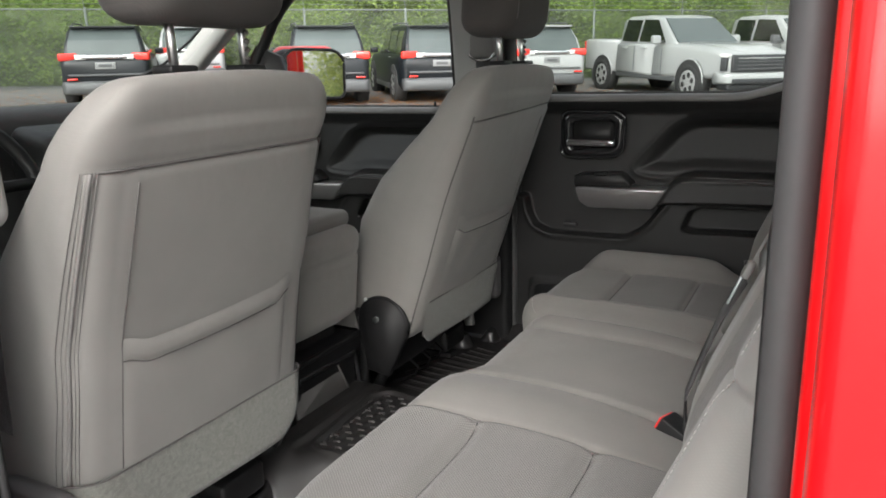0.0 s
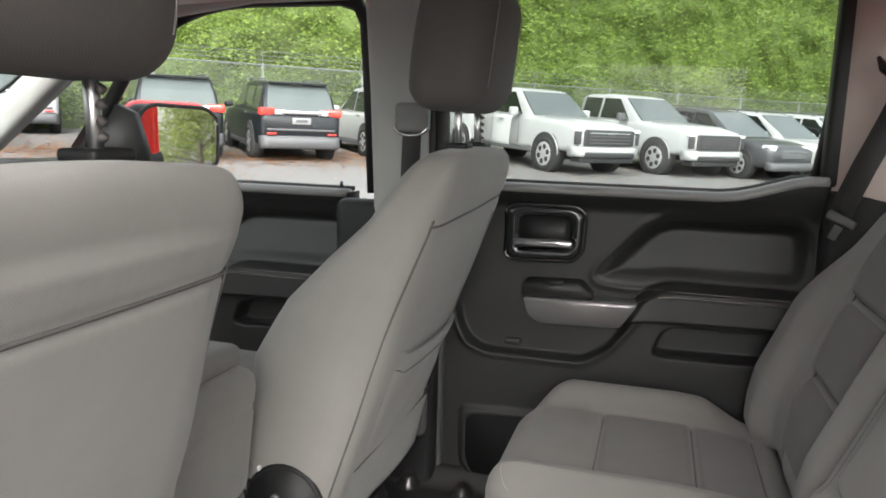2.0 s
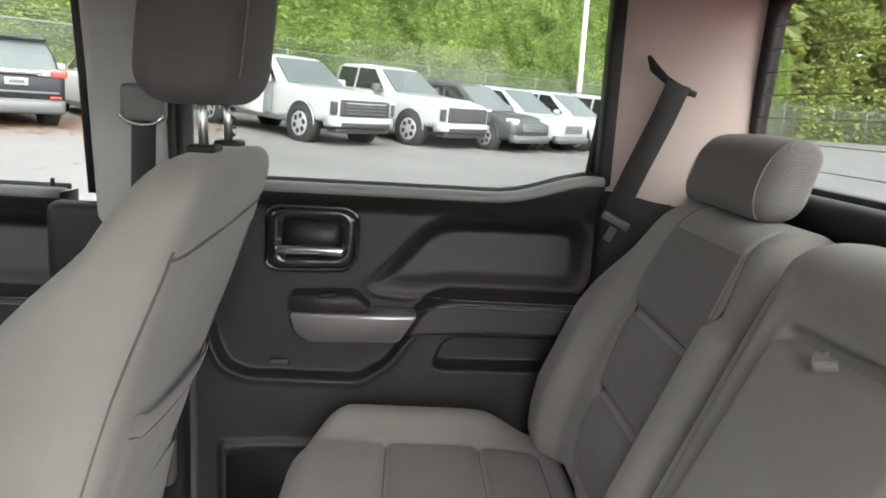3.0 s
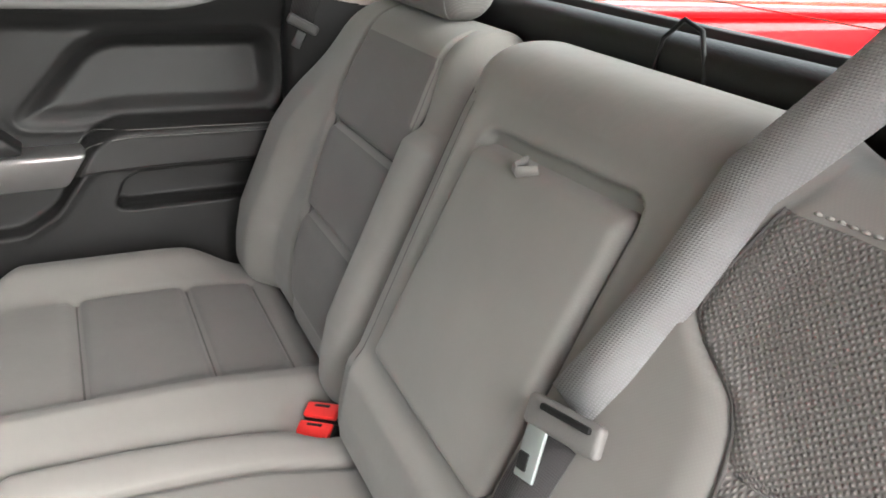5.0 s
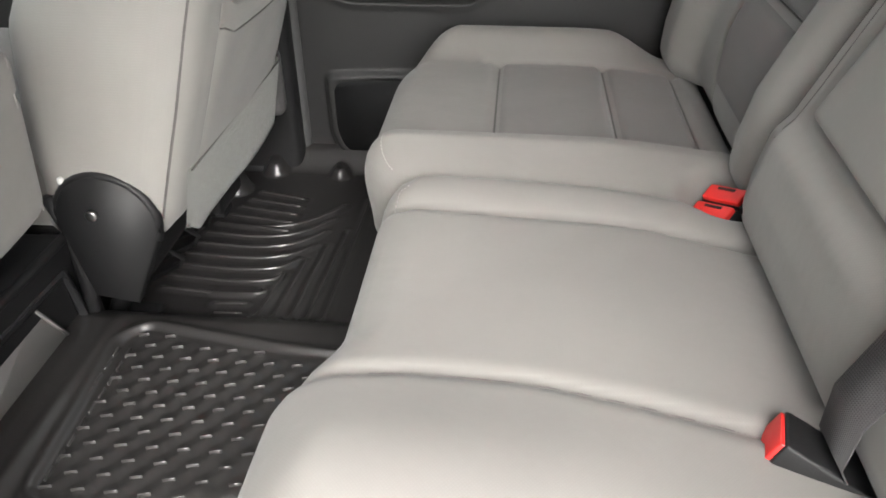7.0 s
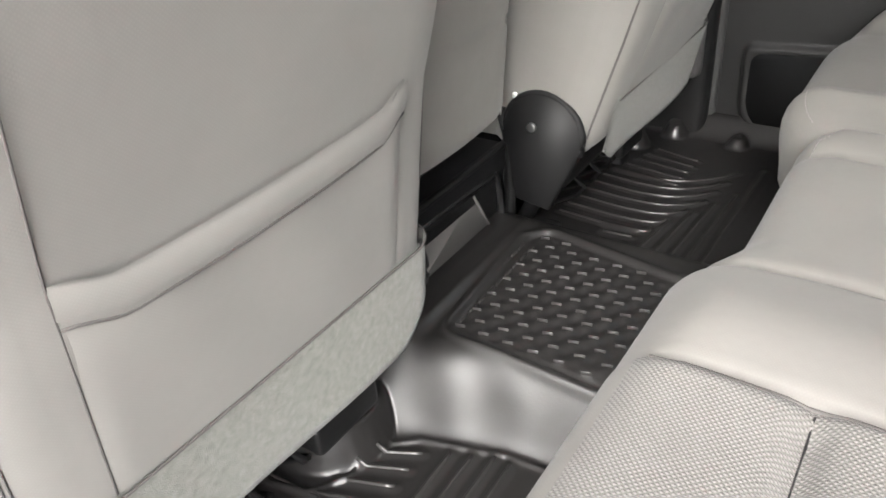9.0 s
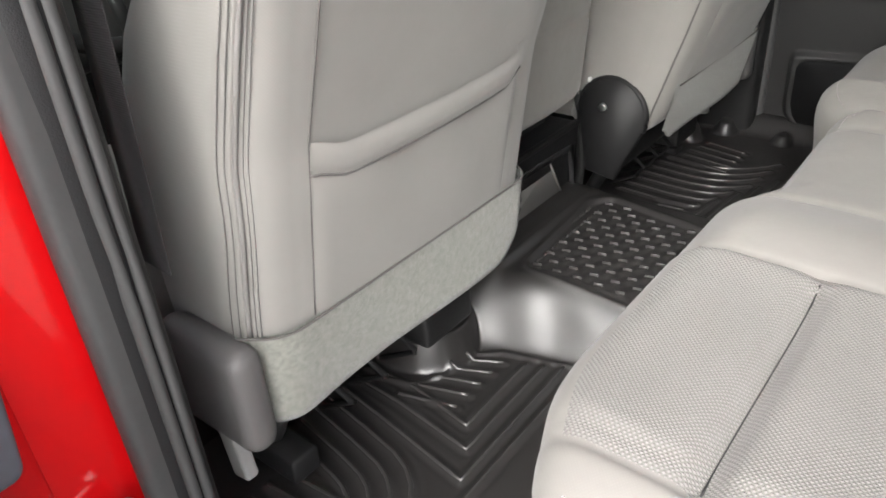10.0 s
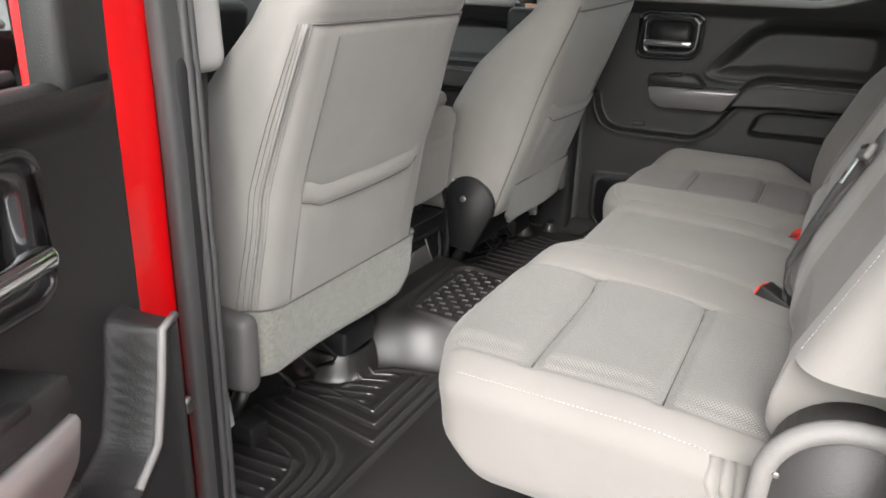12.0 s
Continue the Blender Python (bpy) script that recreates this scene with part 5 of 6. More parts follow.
    swell = 0.006 * (1 - (2 * u - 1) ** 2) * (1 - (2 * v - 1) ** 4)
    P = np.c_[rake(q[:, 1]) + 0.010 + V[:, 0] - swell * (V[:, 0] < 0), q]
    return P


part("folded_armrest", soft(0.022, 0.13, 0.14, 0.013, (2, 30, 32), 5, arm_bend), CLOTH, blb, "padded cloth armrest folded up into the backrest")
arm_face = lambda y, z, off: (float(rake(z)) - 0.018 - off, y, z)
part("pull_tab", strip([arm_face(0.004, 1.428, -0.010), arm_face(0.002, 1.424, 0.006), arm_face(-0.008, 1.421, 0.007), arm_face(-0.020, 1.426, -0.008)], (0, -0.3, 1), 0.011, 0.003), CLOTH, blb, "small cloth pull tab")
for za_, zb_ in ((1.050, 1.175), (1.189, 1.313), (1.327, 1.470)):
    part("woven_panel", sheet_on(rface, np.linspace(0, 1, 30), [(0.297 + (0.226 + 0.05 * (z - 1.15) / 0.17) * np.linspace(0, 1, 30), np.full(30, z)) for z in np.linspace(za_, zb_, 28)], 0.0010, shift=(1, 0, 0)), PANEL_BACK, brb, "darker cloth panel")
for z in (1.320, 1.182):
    part("panel_seam", tube([tuple(p) for p in rface(np.linspace(0.292, 0.528 + 0.05 * (z - 1.15) / 0.17, 20), np.full(20, z), 0.0004)], 0.0016, 5), SEAM, brb)
zz_ = np.linspace(1.05, 1.45, 24)
part("edge_seam", tube([tuple(p) for p in rface(np.full(24, 0.290), zz_, 0.0004)], 0.0016, 5), SEAM, brb)
part("edge_seam", tube([tuple(p) for p in rface(0.530 + 0.05 * (zz_ - 1.15) / 0.17, zz_, 0.0004)], 0.0016, 5), SEAM, brb)
for y_ in (0.158, 0.178):
    part("edge_seam", tube([tuple(p) for p in lface(np.full(30, y_), np.linspace(1.10, 1.45, 30), -0.0003)], 0.0013, 5), SEAM, blb)
part("shoulder_stitch", stitches([tuple(p) for p in lface(np.linspace(-0.63, -0.285, 16), np.full(16, 1.484), 0.001)], 0.0018), THREAD, blb, "pale stitched seam")
part("bolster_stitch", stitches([tuple(p) for p in lface(np.full(16, -0.715), np.linspace(1.115, 1.42, 16), 0.0005)], 0.0007, 0.0042, 0.0022), THREAD, blb, "pale stitched seam")


def rear_headrest(yc, hw, s):
    zc, hx, hz, r = 1.568, 0.042, 0.062, 0.036

    def bend(V):
        u = V[:, 1] / hw
        w = V[:, 2] / hz
        return np.c_[V[:, 0] + 0.320 + 0.30 * V[:, 2] + 0.008 * u * u - 0.006 * (1 - w * w) * (V[:, 0] < 0), yc + V[:, 1] * (1 - 0.03 * w), V[:, 2] + zc + 0.005 * (1 - u * u)]
    # darker panel cloth replaces the seat cloth, to give the front face its shade
    pad = part("headrest", soft(hx, hw, hz, r, (3, 16, 6), 7, bend), PANEL_BACK, s, "grey cloth headrest with stitched side panels")
    for d in (-1, 1):
        pts = [(0.0 if abs(a) > 3 else -hx * math.cos(a) ** 0.5, d * (hw - 0.018), hz * 0.97 * math.sin(a)) for a in np.linspace(-1.25, 1.45, 15)]
        P = bend(np.array(pts) + np.array([0.0016, 0, 0]))
        part("headrest_stitch", tube([tuple(p) for p in P], 0.0013, 6), GREYPL, pad)
    for d in (-0.05, 0.05):
        part("headrest_post", tube([(0.325, yc + d, 1.48), (0.325, yc + d, 1.53)], 0.006, 8), STEEL, s)
    return s


rear_headrest(0.502, 0.148, right)
rear_headrest(-0.445, 0.148, left)

# moulded cover at the driver-side end of the bench
end = thing("bench_end_cover", (0.14, -0.76, 0.70), "glossy dark plastic cover at the bench end", "plastic cover")
arch = [(0.155 + 0.090 * math.cos(a), 1.005 + 0.085 * math.sin(a)) for a in np.linspace(math.pi, 0, 18)]
outline = [(0.056, 0.70), (0.062, 0.90)] + arch + [(0.252, 0.70)]
part("cover_body", slab(outline, "y", -0.70, -0.775, 0.012), VINYL, end)
part("cover_arch", tube([(x, -0.768, z) for x, z in outline[1:-1]], 0.013, 10), GREYPL, end, "grey rounded rim")
part("cover_screw", disc((0.078, -0.778, 1.02), (0, -1, 0), 0.004, 0.003, 8), STEEL, end)
for q in range(3):
    part("cloth_tuck", tube([(0.012 + 0.016 * q, -0.704, 0.972), (0.015 + 0.017 * q, -0.720, 0.945), (0.018 + 0.018 * q, -0.716, 0.90), (0.02 + 0.018 * q, -0.70, 0.86)], [0.008, 0.012, 0.012, 0.008], 8), CLOTH_TOP, left)

# ================= belts =================
mb = thing("middle_belt", (0.11, -0.20, 1.25), "grey webbing seat belt with a steel tongue across the backrest", "seat belt")
low_path = [(-0.196, 1.282), (-0.212, 1.33), (-0.232, 1.392), (-0.242, 1.45)]
top_pts = [tuple(lface(y, z, 0.006)[0]) for y, z in low_path] + [(0.214, -0.252, 1.492), (0.224, -0.272, 1.522), (0.238, -0.300, 1.565), (0.262, -0.350, 1.65), (0.30, -0.43, 1.79), (0.34, -0.52, 1.945)]
part("webbing", strip(top_pts, (0.20, -0.96, -0.20), 0.047), BELT, mb)
gx = float(lface(-0.21, 1.272, 0.016)[0][0])
tg = part("tongue_grip", at(soft(0.006, 0.045, 0.014, 0.0055, (1, 4, 2), 4), pose(gx, -0.210, 1.276, -14, 22, 0)), GREYPL, mb, "grey plastic grip")
part("belt_slot", at(soft(0.003, 0.030, 0.003, 0.002, (1, 2, 1), 2), pose(gx - 0.003, -0.214, 1.286, -14, 22, 0)), BLACK, tg)
part("tongue_plate", at(soft(0.002, 0.0125, 0.024, 0.0015, (1, 2, 2), 2), pose(gx - 0.017, -0.194, 1.240, -14, 22, 0)), TONGUE, tg, "bright steel tongue")
part("tongue_slot", at(soft(0.002, 0.0065, 0.008, 0.0015, (1, 1, 1), 2), pose(gx - 0.0222, -0.192, 1.231, -14, 22, 0)), BLACK, tg)
lap = [(gx - 0.002, -0.206, 1.262), (0.088, -0.204, 1.205), (0.062, -0.200, 1.13), (0.040, -0.196, 1.06), (0.042, -0.192, 1.01), (0.075, -0.19, 0.955)]
part("lap_webbing", strip(lap, (0.1, -0.95, -0.2), 0.046), BELT_DARK, mb, "dark lap webbing")

fb = thing("rear_door_belt", (0.22, 0.80, 1.42), "dark webbing seat belt hanging from the rear pillar", "seat belt")
part("webbing", strip([(0.291, 0.777, 1.720), (0.270, 0.788, 1.65), (0.236, 0.81, 1.55), (0.212, 0.83, 1.47), (0.205, 0.84, 1.43)], (0.85, -0.35, -0.10), 0.047), BELT_DARK, fb)
tg = part("tongue_grip", at(soft(0.031, 0.007, 0.010, 0.006, (3, 1, 1), 4), pose(0.208, 0.828, 1.436, 0, 25, -20)), SIDEPL, fb, "grey plastic grip")
part("tongue_plate", at(soft(0.009, 0.002, 0.016, 0.0015, (1, 1, 1), 2), pose(0.199, 0.828, 1.408, 0, 25, -20)), BUMPER, tg, "bright steel tongue")



def axes(place, x, z):
    """A pose from its place, its own x, and roughly its own z."""
    x = Vector(x).normalized()
    z = Vector(z)
    z = (z - z.dot(x) * x).normalized()
    y = z.cross(x)
    return Matrix.Translation(place) @ Matrix((x, y, z)).transposed().to_4x4()


bka = thing("belt_buckle", (0.055, 0.232, 0.95), "pair of red-topped belt buckles set in the seat split", "belt buckle")
MA = axes((0.045, 0.218, 0.990), (0.51, -0.78, 0.30), (-0.30, -0.45, 0.84))
for d in (-0.0145, 0.0145):
    b = part("housing", at(soft(0.033, 0.0135, 0.034, 0.004, (2, 1, 2), 3), MA @ pose(0, d, -0.034)), BLACK, bka)
    part("red_button", at(soft(0.030, 0.0115, 0.005, 0.003, (2, 1, 1), 3), MA @ pose(0, d, 0.001)), BUCKLE_RED, b, "red release button")
    part("button_slot", at(soft(0.014, 0.002, 0.003, 0.001, (1, 1, 1), 2), MA @ pose(0, d + 0.006, 0.004)), BLACK, b)
bkb = thing("belt_buckle", (0.03, -0.178, 0.95), "single black belt buckle lying on the cushion, red button", "belt buckle")
MB = axes((0.040, -0.188, 0.980), (0.86, -0.30, -0.38), (0.4, 0.0, 1.0))
b = part("housing", at(soft(0.041, 0.024, 0.020, 0.004, (2, 1, 1), 2), MB), BLACK, bkb)
part("red_button", at(soft(0.004, 0.021, 0.017, 0.002, (1, 1, 1), 2), MB @ pose(-0.040, 0, 0)), BUCKLE_RED, b, "red release button")
part("rivet", disc(tuple((MB @ Vector((0.028, -0.021, -0.008)))), (-0.4, -0.9, 0), 0.004, 0.004, 8), STEEL, b)
loop = thing("wire_loop", (0.37, 0.0, 1.48), "thin dark wire loop standing behind the backrest", "wire loop")
part("wire", tube([(0.355, 0.022, 1.44), (0.357, 0.024, 1.50), (0.358, 0.016, 1.545), (0.36, -0.008, 1.568), (0.36, -0.035, 1.56), (0.36, -0.050, 1.52), (0.36, -0.050, 1.46)], 0.0028, 6), BLACK, loop)

# ================= floor mat =================
matob = thing("floor_mat", (-0.65, 0, 0.645), "black moulded rubber floor mat with raised ribs", "floor mat")


def floor_z(x, y):
    """The mat's height: low on the driver side, a hump in the middle, a little higher on the far side."""
    x, y = np.asarray(x, float), np.asarray(y, float)
    u = np.clip((-0.30 - x) / 0.58, 0, 1.3)
    foot = -0.165 - 0.03 * u - 0.105 * u ** 3
    l = smooth01((y - foot + 0.010) / 0.118) ** 0.85
    r = smooth01((0.315 - y) / 0.10)
    side_z = np.where(y < 0, 0.642, 0.686)
    h = side_z + (0.748 - side_z) * np.minimum(l, r)
    on_hump = smooth01((y + 0.20) / 0.08) * smooth01((0.24 - y) / 0.05)
    h = h + 0.0011 * np.sin(48 * x + 44 * y) * np.sin(24 * y - 16 * x + 1.0) * smooth01((y + 0.26) / 0.05) * smooth01((-0.12 - y) / 0.04) * (y < 0)
    h = h + 0.016 * smooth01((-0.775 - x) / 0.06) * on_hump          # climbs to the console
    h = h + 0.005 * np.exp(-((x + 0.800) / 0.010) ** 2) * on_hump    # lip of the gutter beside it
    # turned-up rim at the outer ends
    h = h + 0.05 * smooth01((y - 0.80) / 0.06) + 0.05 * smooth01((-0.80 - y) / 0.05)
    # raised collar round the seat foot, hollow within
    q = np.hypot((x + 0.874) / 1.0, (y + 0.275) / 0.95)
    collar = 0.642 + 0.062 * smooth01((0.108 - q) / 0.024)
    h = np.maximum(h, collar)
    h = h - (h - 0.634) * smooth01((0.076 - q) / 0.018)
    # lumps and a lip over the far seat's foot
    for px, py, pr, ph in ((-0.800, 0.722, 0.040, 0.040), (-0.735, 0.805, 0.034, 0.030), (-0.590, 0.800, 0.030, 0.022)):
        h = h + ph * smooth01((pr - np.hypot(x - px, y - py)) / 0.022)
    return h


RIBS = []


def rib(pts, r=0.0036):
    """A raised bead on the mat along points of the plan."""
    RIBS.append((pts, r))


def arc(p, q, c, k=7):
    """Places on a soft bend from p to q, pulled towards c."""
    return [tuple((1 - t) ** 2 * np.array(p) + 2 * t * (1 - t) * np.array(c) + t * t * np.array(q)) for t in np.linspace(0, 1, k)]


# driver side: short bars, angled ribs, then ribs that bend towards the door
for i in range(5):
    rib([(-0.775 - 0.010 * i, -0.286 - 0.033 * i), (-0.717, -0.257 - 0.033 * i)])
for i, (sy, cx_, cy_, ey) in enumerate(((-0.395, -0.680, -0.413, -0.238), (-0.427, -0.651, -0.453, -0.226), (-0.459, -0.622, -0.505, -0.212))):
    rib([(-0.903, sy), (-0.80, sy + 0.004 - 0.010 * i), (cx_, cy_), (cx_ - 0.004, ey)])
for i in range(4):
    y0_, px = -0.490 - 0.031 * i, -0.636 - 0.0205 * i
    rib([(-0.904, y0_), (-0.806, y0_ - 0.016)] + arc((-0.775, y0_ - 0.022), (px, -0.648 - 0.016 * i), (px - 0.006, y0_ - 0.035)) + [(px + 0.004, -0.79)])
for i in range(5):
    rib([(-0.845, -0.640 - 0.031 * i), (-0.712, -0.629 - 0.031 * i)])
rib([(-0.601, -0.214), (-0.596, -0.79)], 0.003)
# far side: the same pattern, other hand
for i in range(5):
    rib([(-0.739 - 0.012 * i, 0.713 - 0.032 * i), (-0.643, 0.690 - 0.031 * i)])
for i in range(7):
    y0_ = 0.586 - 0.036 * i
    ex, ey = -0.553 - 0.020 * i + 0.012 * min(i, 3), y0_ + 0.085 - 0.012 * i
    rib([(-0.792 - 0.008 * min(i, 3), y0_), (-0.72, y0_ - 0.008)] + arc((-0.70, y0_ - 0.008), (ex, ey), (-0.612, y0_ - 0.008)))
for i in range(3):
    rib([(-0.717 + 0.009 * i, 0.362 - 0.028 * i), (-0.653, 0.367 - 0.028 * i)])
for i in range(4):
    rib([(-0.630 + 0.029 * i, 0.280 - 0.008 * i), (-0.610 + 0.027 * i, 0.425 + 0.050 * i)])
rib([(-0.515, 0.25), (-0.505, 0.70)], 0.003)

xs, ys = np.linspace(-0.99, -0.30, 231), np.linspace(-0.86, 0.87, 560)
X, Y = np.meshgrid(xs, ys)
Zm = floor_z(X, Y)
TREAD = rounded([(-0.768, -0.120), (-0.30, -0.100), (-0.30, 0.160), (-0.52, 0.166), (-0.755, 0.205), (-0.785, 0.17)], 0.035)
edge = poly_dist(X, Y, TREAD)
Zm = Zm - 0.006 * smooth01(-edge / 0.008) + 0.004 * np.exp(-((edge - 0.004) / 0.006) ** 2)
# quilted lozenges between the dashes
Zm = Zm + 0.0022 * np.cos(2 * math.pi * (X + 0.752) / 0.041) * np.cos(2 * math.pi * (Y + 0.094) / 0.046) * smooth01((-edge - 0.012) / 0.01)
foot_line = [(-0.905, -0.400), (-0.870, -0.405), (-0.815, -0.392), (-0.783, -0.345), (-0.772, -0.268), (-0.735, -0.238), (-0.613, -0.203), (-0.31, -0.170)]


def line_dist(px, py, pts):
    """Distance to a broken line in plan."""
    d = np.full(px.shape, 9.0)
    for (xa, ya), (xb, yb) in zip(pts, pts[1:]):
        ex, ey = xb - xa, yb - ya
        t = np.clip(((px - xa) * ex + (py - ya) * ey) / (ex * ex + ey * ey), 0, 1)
        d = np.minimum(d, np.hypot(px - xa - ex * t, py - ya - ey * t))
    return d


Zm = Zm + 0.005 * np.exp(-(line_dist(X, Y, foot_line) / 0.0045) ** 2)
for pts, r in RIBS:
    near = line_dist(X, Y, pts)
    Zm = Zm + 0.0030 * np.exp(-(near / 0.0065) ** 2) - 0.0008 * np.exp(-((near - 0.0125) / 0.004) ** 2)
V = np.stack([X, Y, Zm], -1).reshape(-1, 3)
nx_, ny_ = len(xs), len(ys)
grid = np.arange(nx_ * ny_).reshape(ny_, nx_)
F = np.stack([grid[:-1, :-1], grid[:-1, 1:], grid[1:, 1:], grid[1:, :-1]], -1).reshape(-1, 4)
W = np.concatenate([V, V - np.array([0, 0, 0.006])])
sheet = part("mat_sheet", (W, np.concatenate([F, F[:, ::-1] + len(V)]).tolist()), RUBBER, matob)
for pts, r in RIBS:
    P = []
    for (xa, ya), (xb_, yb_) in zip(pts, pts[1:]):
        k = max(1, int(math.hypot(xb_ - xa, yb_ - ya) / 0.012))
        P += [(xa + (xb_ - xa) * i / k, ya + (yb_ - ya) * i / k) for i in range(k)]
    P.append(pts[-1])
    part("rib", tube([(x, y, float(floor_z(x, y)) + 0.0016) for x, y in P], r, 8), RUBBER_TREAD, sheet)
dots = []
for i in range(19):
    for j in range(8):
        x = -0.752 + 0.0205 * i
        y = -0.094 + 0.046 * j + (0.023 if i % 2 else 0)
        if float(poly_dist(np.array([x]), np.array([y]), TREAD)[0]) > -0.012:
            continue
        z = float(floor_z(x, y)) - 0.006
        dots.append(at(soft(0.0078, 0.0011, 0.0034, 0.0009, (1, 1, 1), 1), pose(x, y, z + 0.003, 0, 0, 14)))
for j in range(9):
    y = -0.075 + 0.027 * j
    for dx in (0.0, 0.018):
        dots.append(at(soft(0.0014, 0.010, 0.003, 0.0012, (1, 1, 1), 1), pose(-0.776 + dx, y, float(floor_z(-0.776 + dx, y)) - 0.004)))
part("tread_pattern", join(*dots), RUBBER_TREAD, sheet, "raised tread dashes", kind="stuff")

# ================= outside: the lot =================
g = 40
gx = np.array([-300, -200, -120, -80, -60, -50, -40, -32, -26, -20, -16, -12, -8, -4, -2, 0, 1, 2, 3, 4, 5, 6, 8, 10, 14, 18, 22, 28, 34, 40, 48, 56, 66, 80, 100, 130, 170, 220, 260, 300.0])
V, F = [], []
for j in range(g):
    for i in range(g):
        V.append((gx[i], gx[j], lot(gx[i], gx[j])))
for j in range(g - 1):
    for i in range(g - 1):
        a = j * g + i
        F.append([a, a + 1, a + g + 1, a + g])
lone("ground", (np.array(V), F), ASPHALT, "worn grey asphalt parking lot", "ground", kind="structure")


def loft(sections, cap=True):
    """Skin over rings of equal length."""
    n = len(sections[0])
    V = [p for s in sections for p in s]
    F = []
    for i in range(len(sections) - 1):
        for j in range(n):
            k = (j + 1) % n
            F.append([i * n + j, i * n + k, i * n + n + k, i * n + n + j])
    if cap:
        F += [list(range(n))[::-1], [(len(sections) - 1) * n + j for j in range(n)]]
    return np.array(V, float), F


def section(x, w, z0, z1, r=0.12, top=0.0, k=3):
    """A rounded ring across a car at x: half width w, from z0 to z1; top narrows its upper edge."""
    pts = rounded([(-w, z0), (w, z0), (w - top, z1), (-w + top, z1)], r, k)
    return [(x, y, z) for y, z in pts]


def wheel_parts(car, x, y, r, w=0.24):
    """A wheel whose outer face stands just proud of the body side at y."""
    s = 1 if y > 0 else -1
    ring = [(x + (r - 0.075) * math.cos(a), y - s * 0.045, r + (r - 0.075) * math.sin(a)) for a in np.linspace(0, 2 * math.pi, 25)[:-1]]
    # black disc on the solid body stands for the shaded gap round the tyre
    part("wheel_well", disc((x, y - s * 0.25, r + 0.03), (0, s, 0), r * 1.20, 0.254, 28, 0.01), TYRE, car)
    t = part("tyre", tube(ring, 0.078, 8, True, up=(0, 1, 0)), TYRE, car)
    part("rim", disc((x, y - s * 0.08, r), (0, s, 0), r * 0.70, 0.098, 24, 0.10), RIM, t, "silver alloy rim")
    for q in range(6):
        a = 2 * math.pi * q / 6 + 0.3
        part("spoke_gap", disc((x + r * 0.42 * math.cos(a), y + s * 0.015, r + r * 0.42 * math.sin(a)), (0, s, 0), r * 0.155, 0.006, 10), TYRE, t)


def sports_utility(name, paint, label, rearview=True):
    """A compact estate-style car, nose towards +x, on its wheels at z = 0."""
    c = thing(name, (0, 0, 0), label, "parked car", "parked cars")
    L, W = 4.70, 0.92
    body = [section(-2.32, 0.80, 0.42, 0.95, 0.10), section(-2.26, 0.87, 0.36, 1.04, 0.12), section(-1.7, 0.92, 0.30, 1.06, 0.12), section(0.9, 0.92, 0.28, 1.02, 0.12), section(1.6, 0.92, 0.30, 0.98, 0.14), section(2.15, 0.86, 0.34, 0.90, 0.16), section(2.32, 0.74, 0.42, 0.80, 0.12)]
    part("body", loft(body), paint, c)
    cabin = [section(-2.22, 0.80, 0.98, 1.06, 0.03, 0.0), section(-2.05, 0.82, 0.98, 1.38, 0.06, 0.06), section(-1.80, 0.83, 0.98, 1.64, 0.08, 0.14), section(-0.8, 0.84, 0.98, 1.69, 0.08, 0.16), section(0.1, 0.84, 0.98, 1.64, 0.08, 0.16), section(0.75, 0.84, 0.96, 1.25, 0.05, 0.10), section(1.10, 0.82, 0.94, 1.0, 0.02, 0.0)]
    part("cabin", loft(cabin), paint, c)
    part("windscreen", loft([[(0.17, -0.66, 1.60), (0.17, 0.66, 1.60), (1.06, 0.76, 1.02), (1.06, -0.76, 1.02)], [(0.19, -0.66, 1.615), (0.19, 0.66, 1.615), (1.09, 0.76, 1.03), (1.09, -0.76, 1.03)]]), PALEGLASS, c, smooth=False)
    rows = ((-1.835, 0.62, 1.635), (-2.075, 0.69, 1.385), (-2.235, 0.73, 1.075))
    skin = [(x - d, y * q, z) for d in (0.022, -0.03) for x, y, z in rows for q in (-1, 1)]
    part("rear_window", (np.array(skin), [[0, 1, 3, 2], [2, 3, 5, 4], [6, 8, 9, 7], [8, 10, 11, 9], [0, 6, 7, 1], [4, 5, 11, 10], [0, 2, 8, 6], [2, 4, 10, 8], [1, 7, 9, 3], [3, 9, 11, 5]]), PALEGLASS, c, smooth=False)
    part("tailgate_trim", box(-2.352, -2.25, -0.74, 0.74, 0.655, 0.70, 0.015), BUMPER, c, "grey strip across the tailgate")
    for s in (-1, 1):
        for x0, x1, b0, b1 in ((-1.78, -1.22, -1.84, -1.22), (-1.14, -0.35, -1.14, -0.35), (-0.27, 0.10, -0.27, 0.72)):
            q = [(b0, s * 0.825, 1.08), (b1, s * 0.83, 1.07), (x1, s * 0.715, 1.56), (x0, s * 0.715, 1.57)]
            part("side_window", loft([q, [(x, y + s * 0.010, z) for x, y, z in q]]), DARKGLASS, c, smooth=False)
        part("mirror", at(soft(0.07, 0.10, 0.07, 0.04, (2, 2, 2), 3), pose(0.62, s * 1.02, 1.10)), paint, c)
        part("tail_lamp", at(soft(0.07, 0.19, 0.080, 0.035, (2, 3, 2), 3), pose(-2.24, s * 0.72, 1.05, 0, 0, s * 14)), LAMP_RED, c, "red tail lamp")
        part("headlamp", at(soft(0.16, 0.16, 0.07, 0.04, (2, 2, 2), 3), pose(2.12, s * 0.66, 0.82, 0, 0, -s * 25)), LAMP_CLEAR, c)
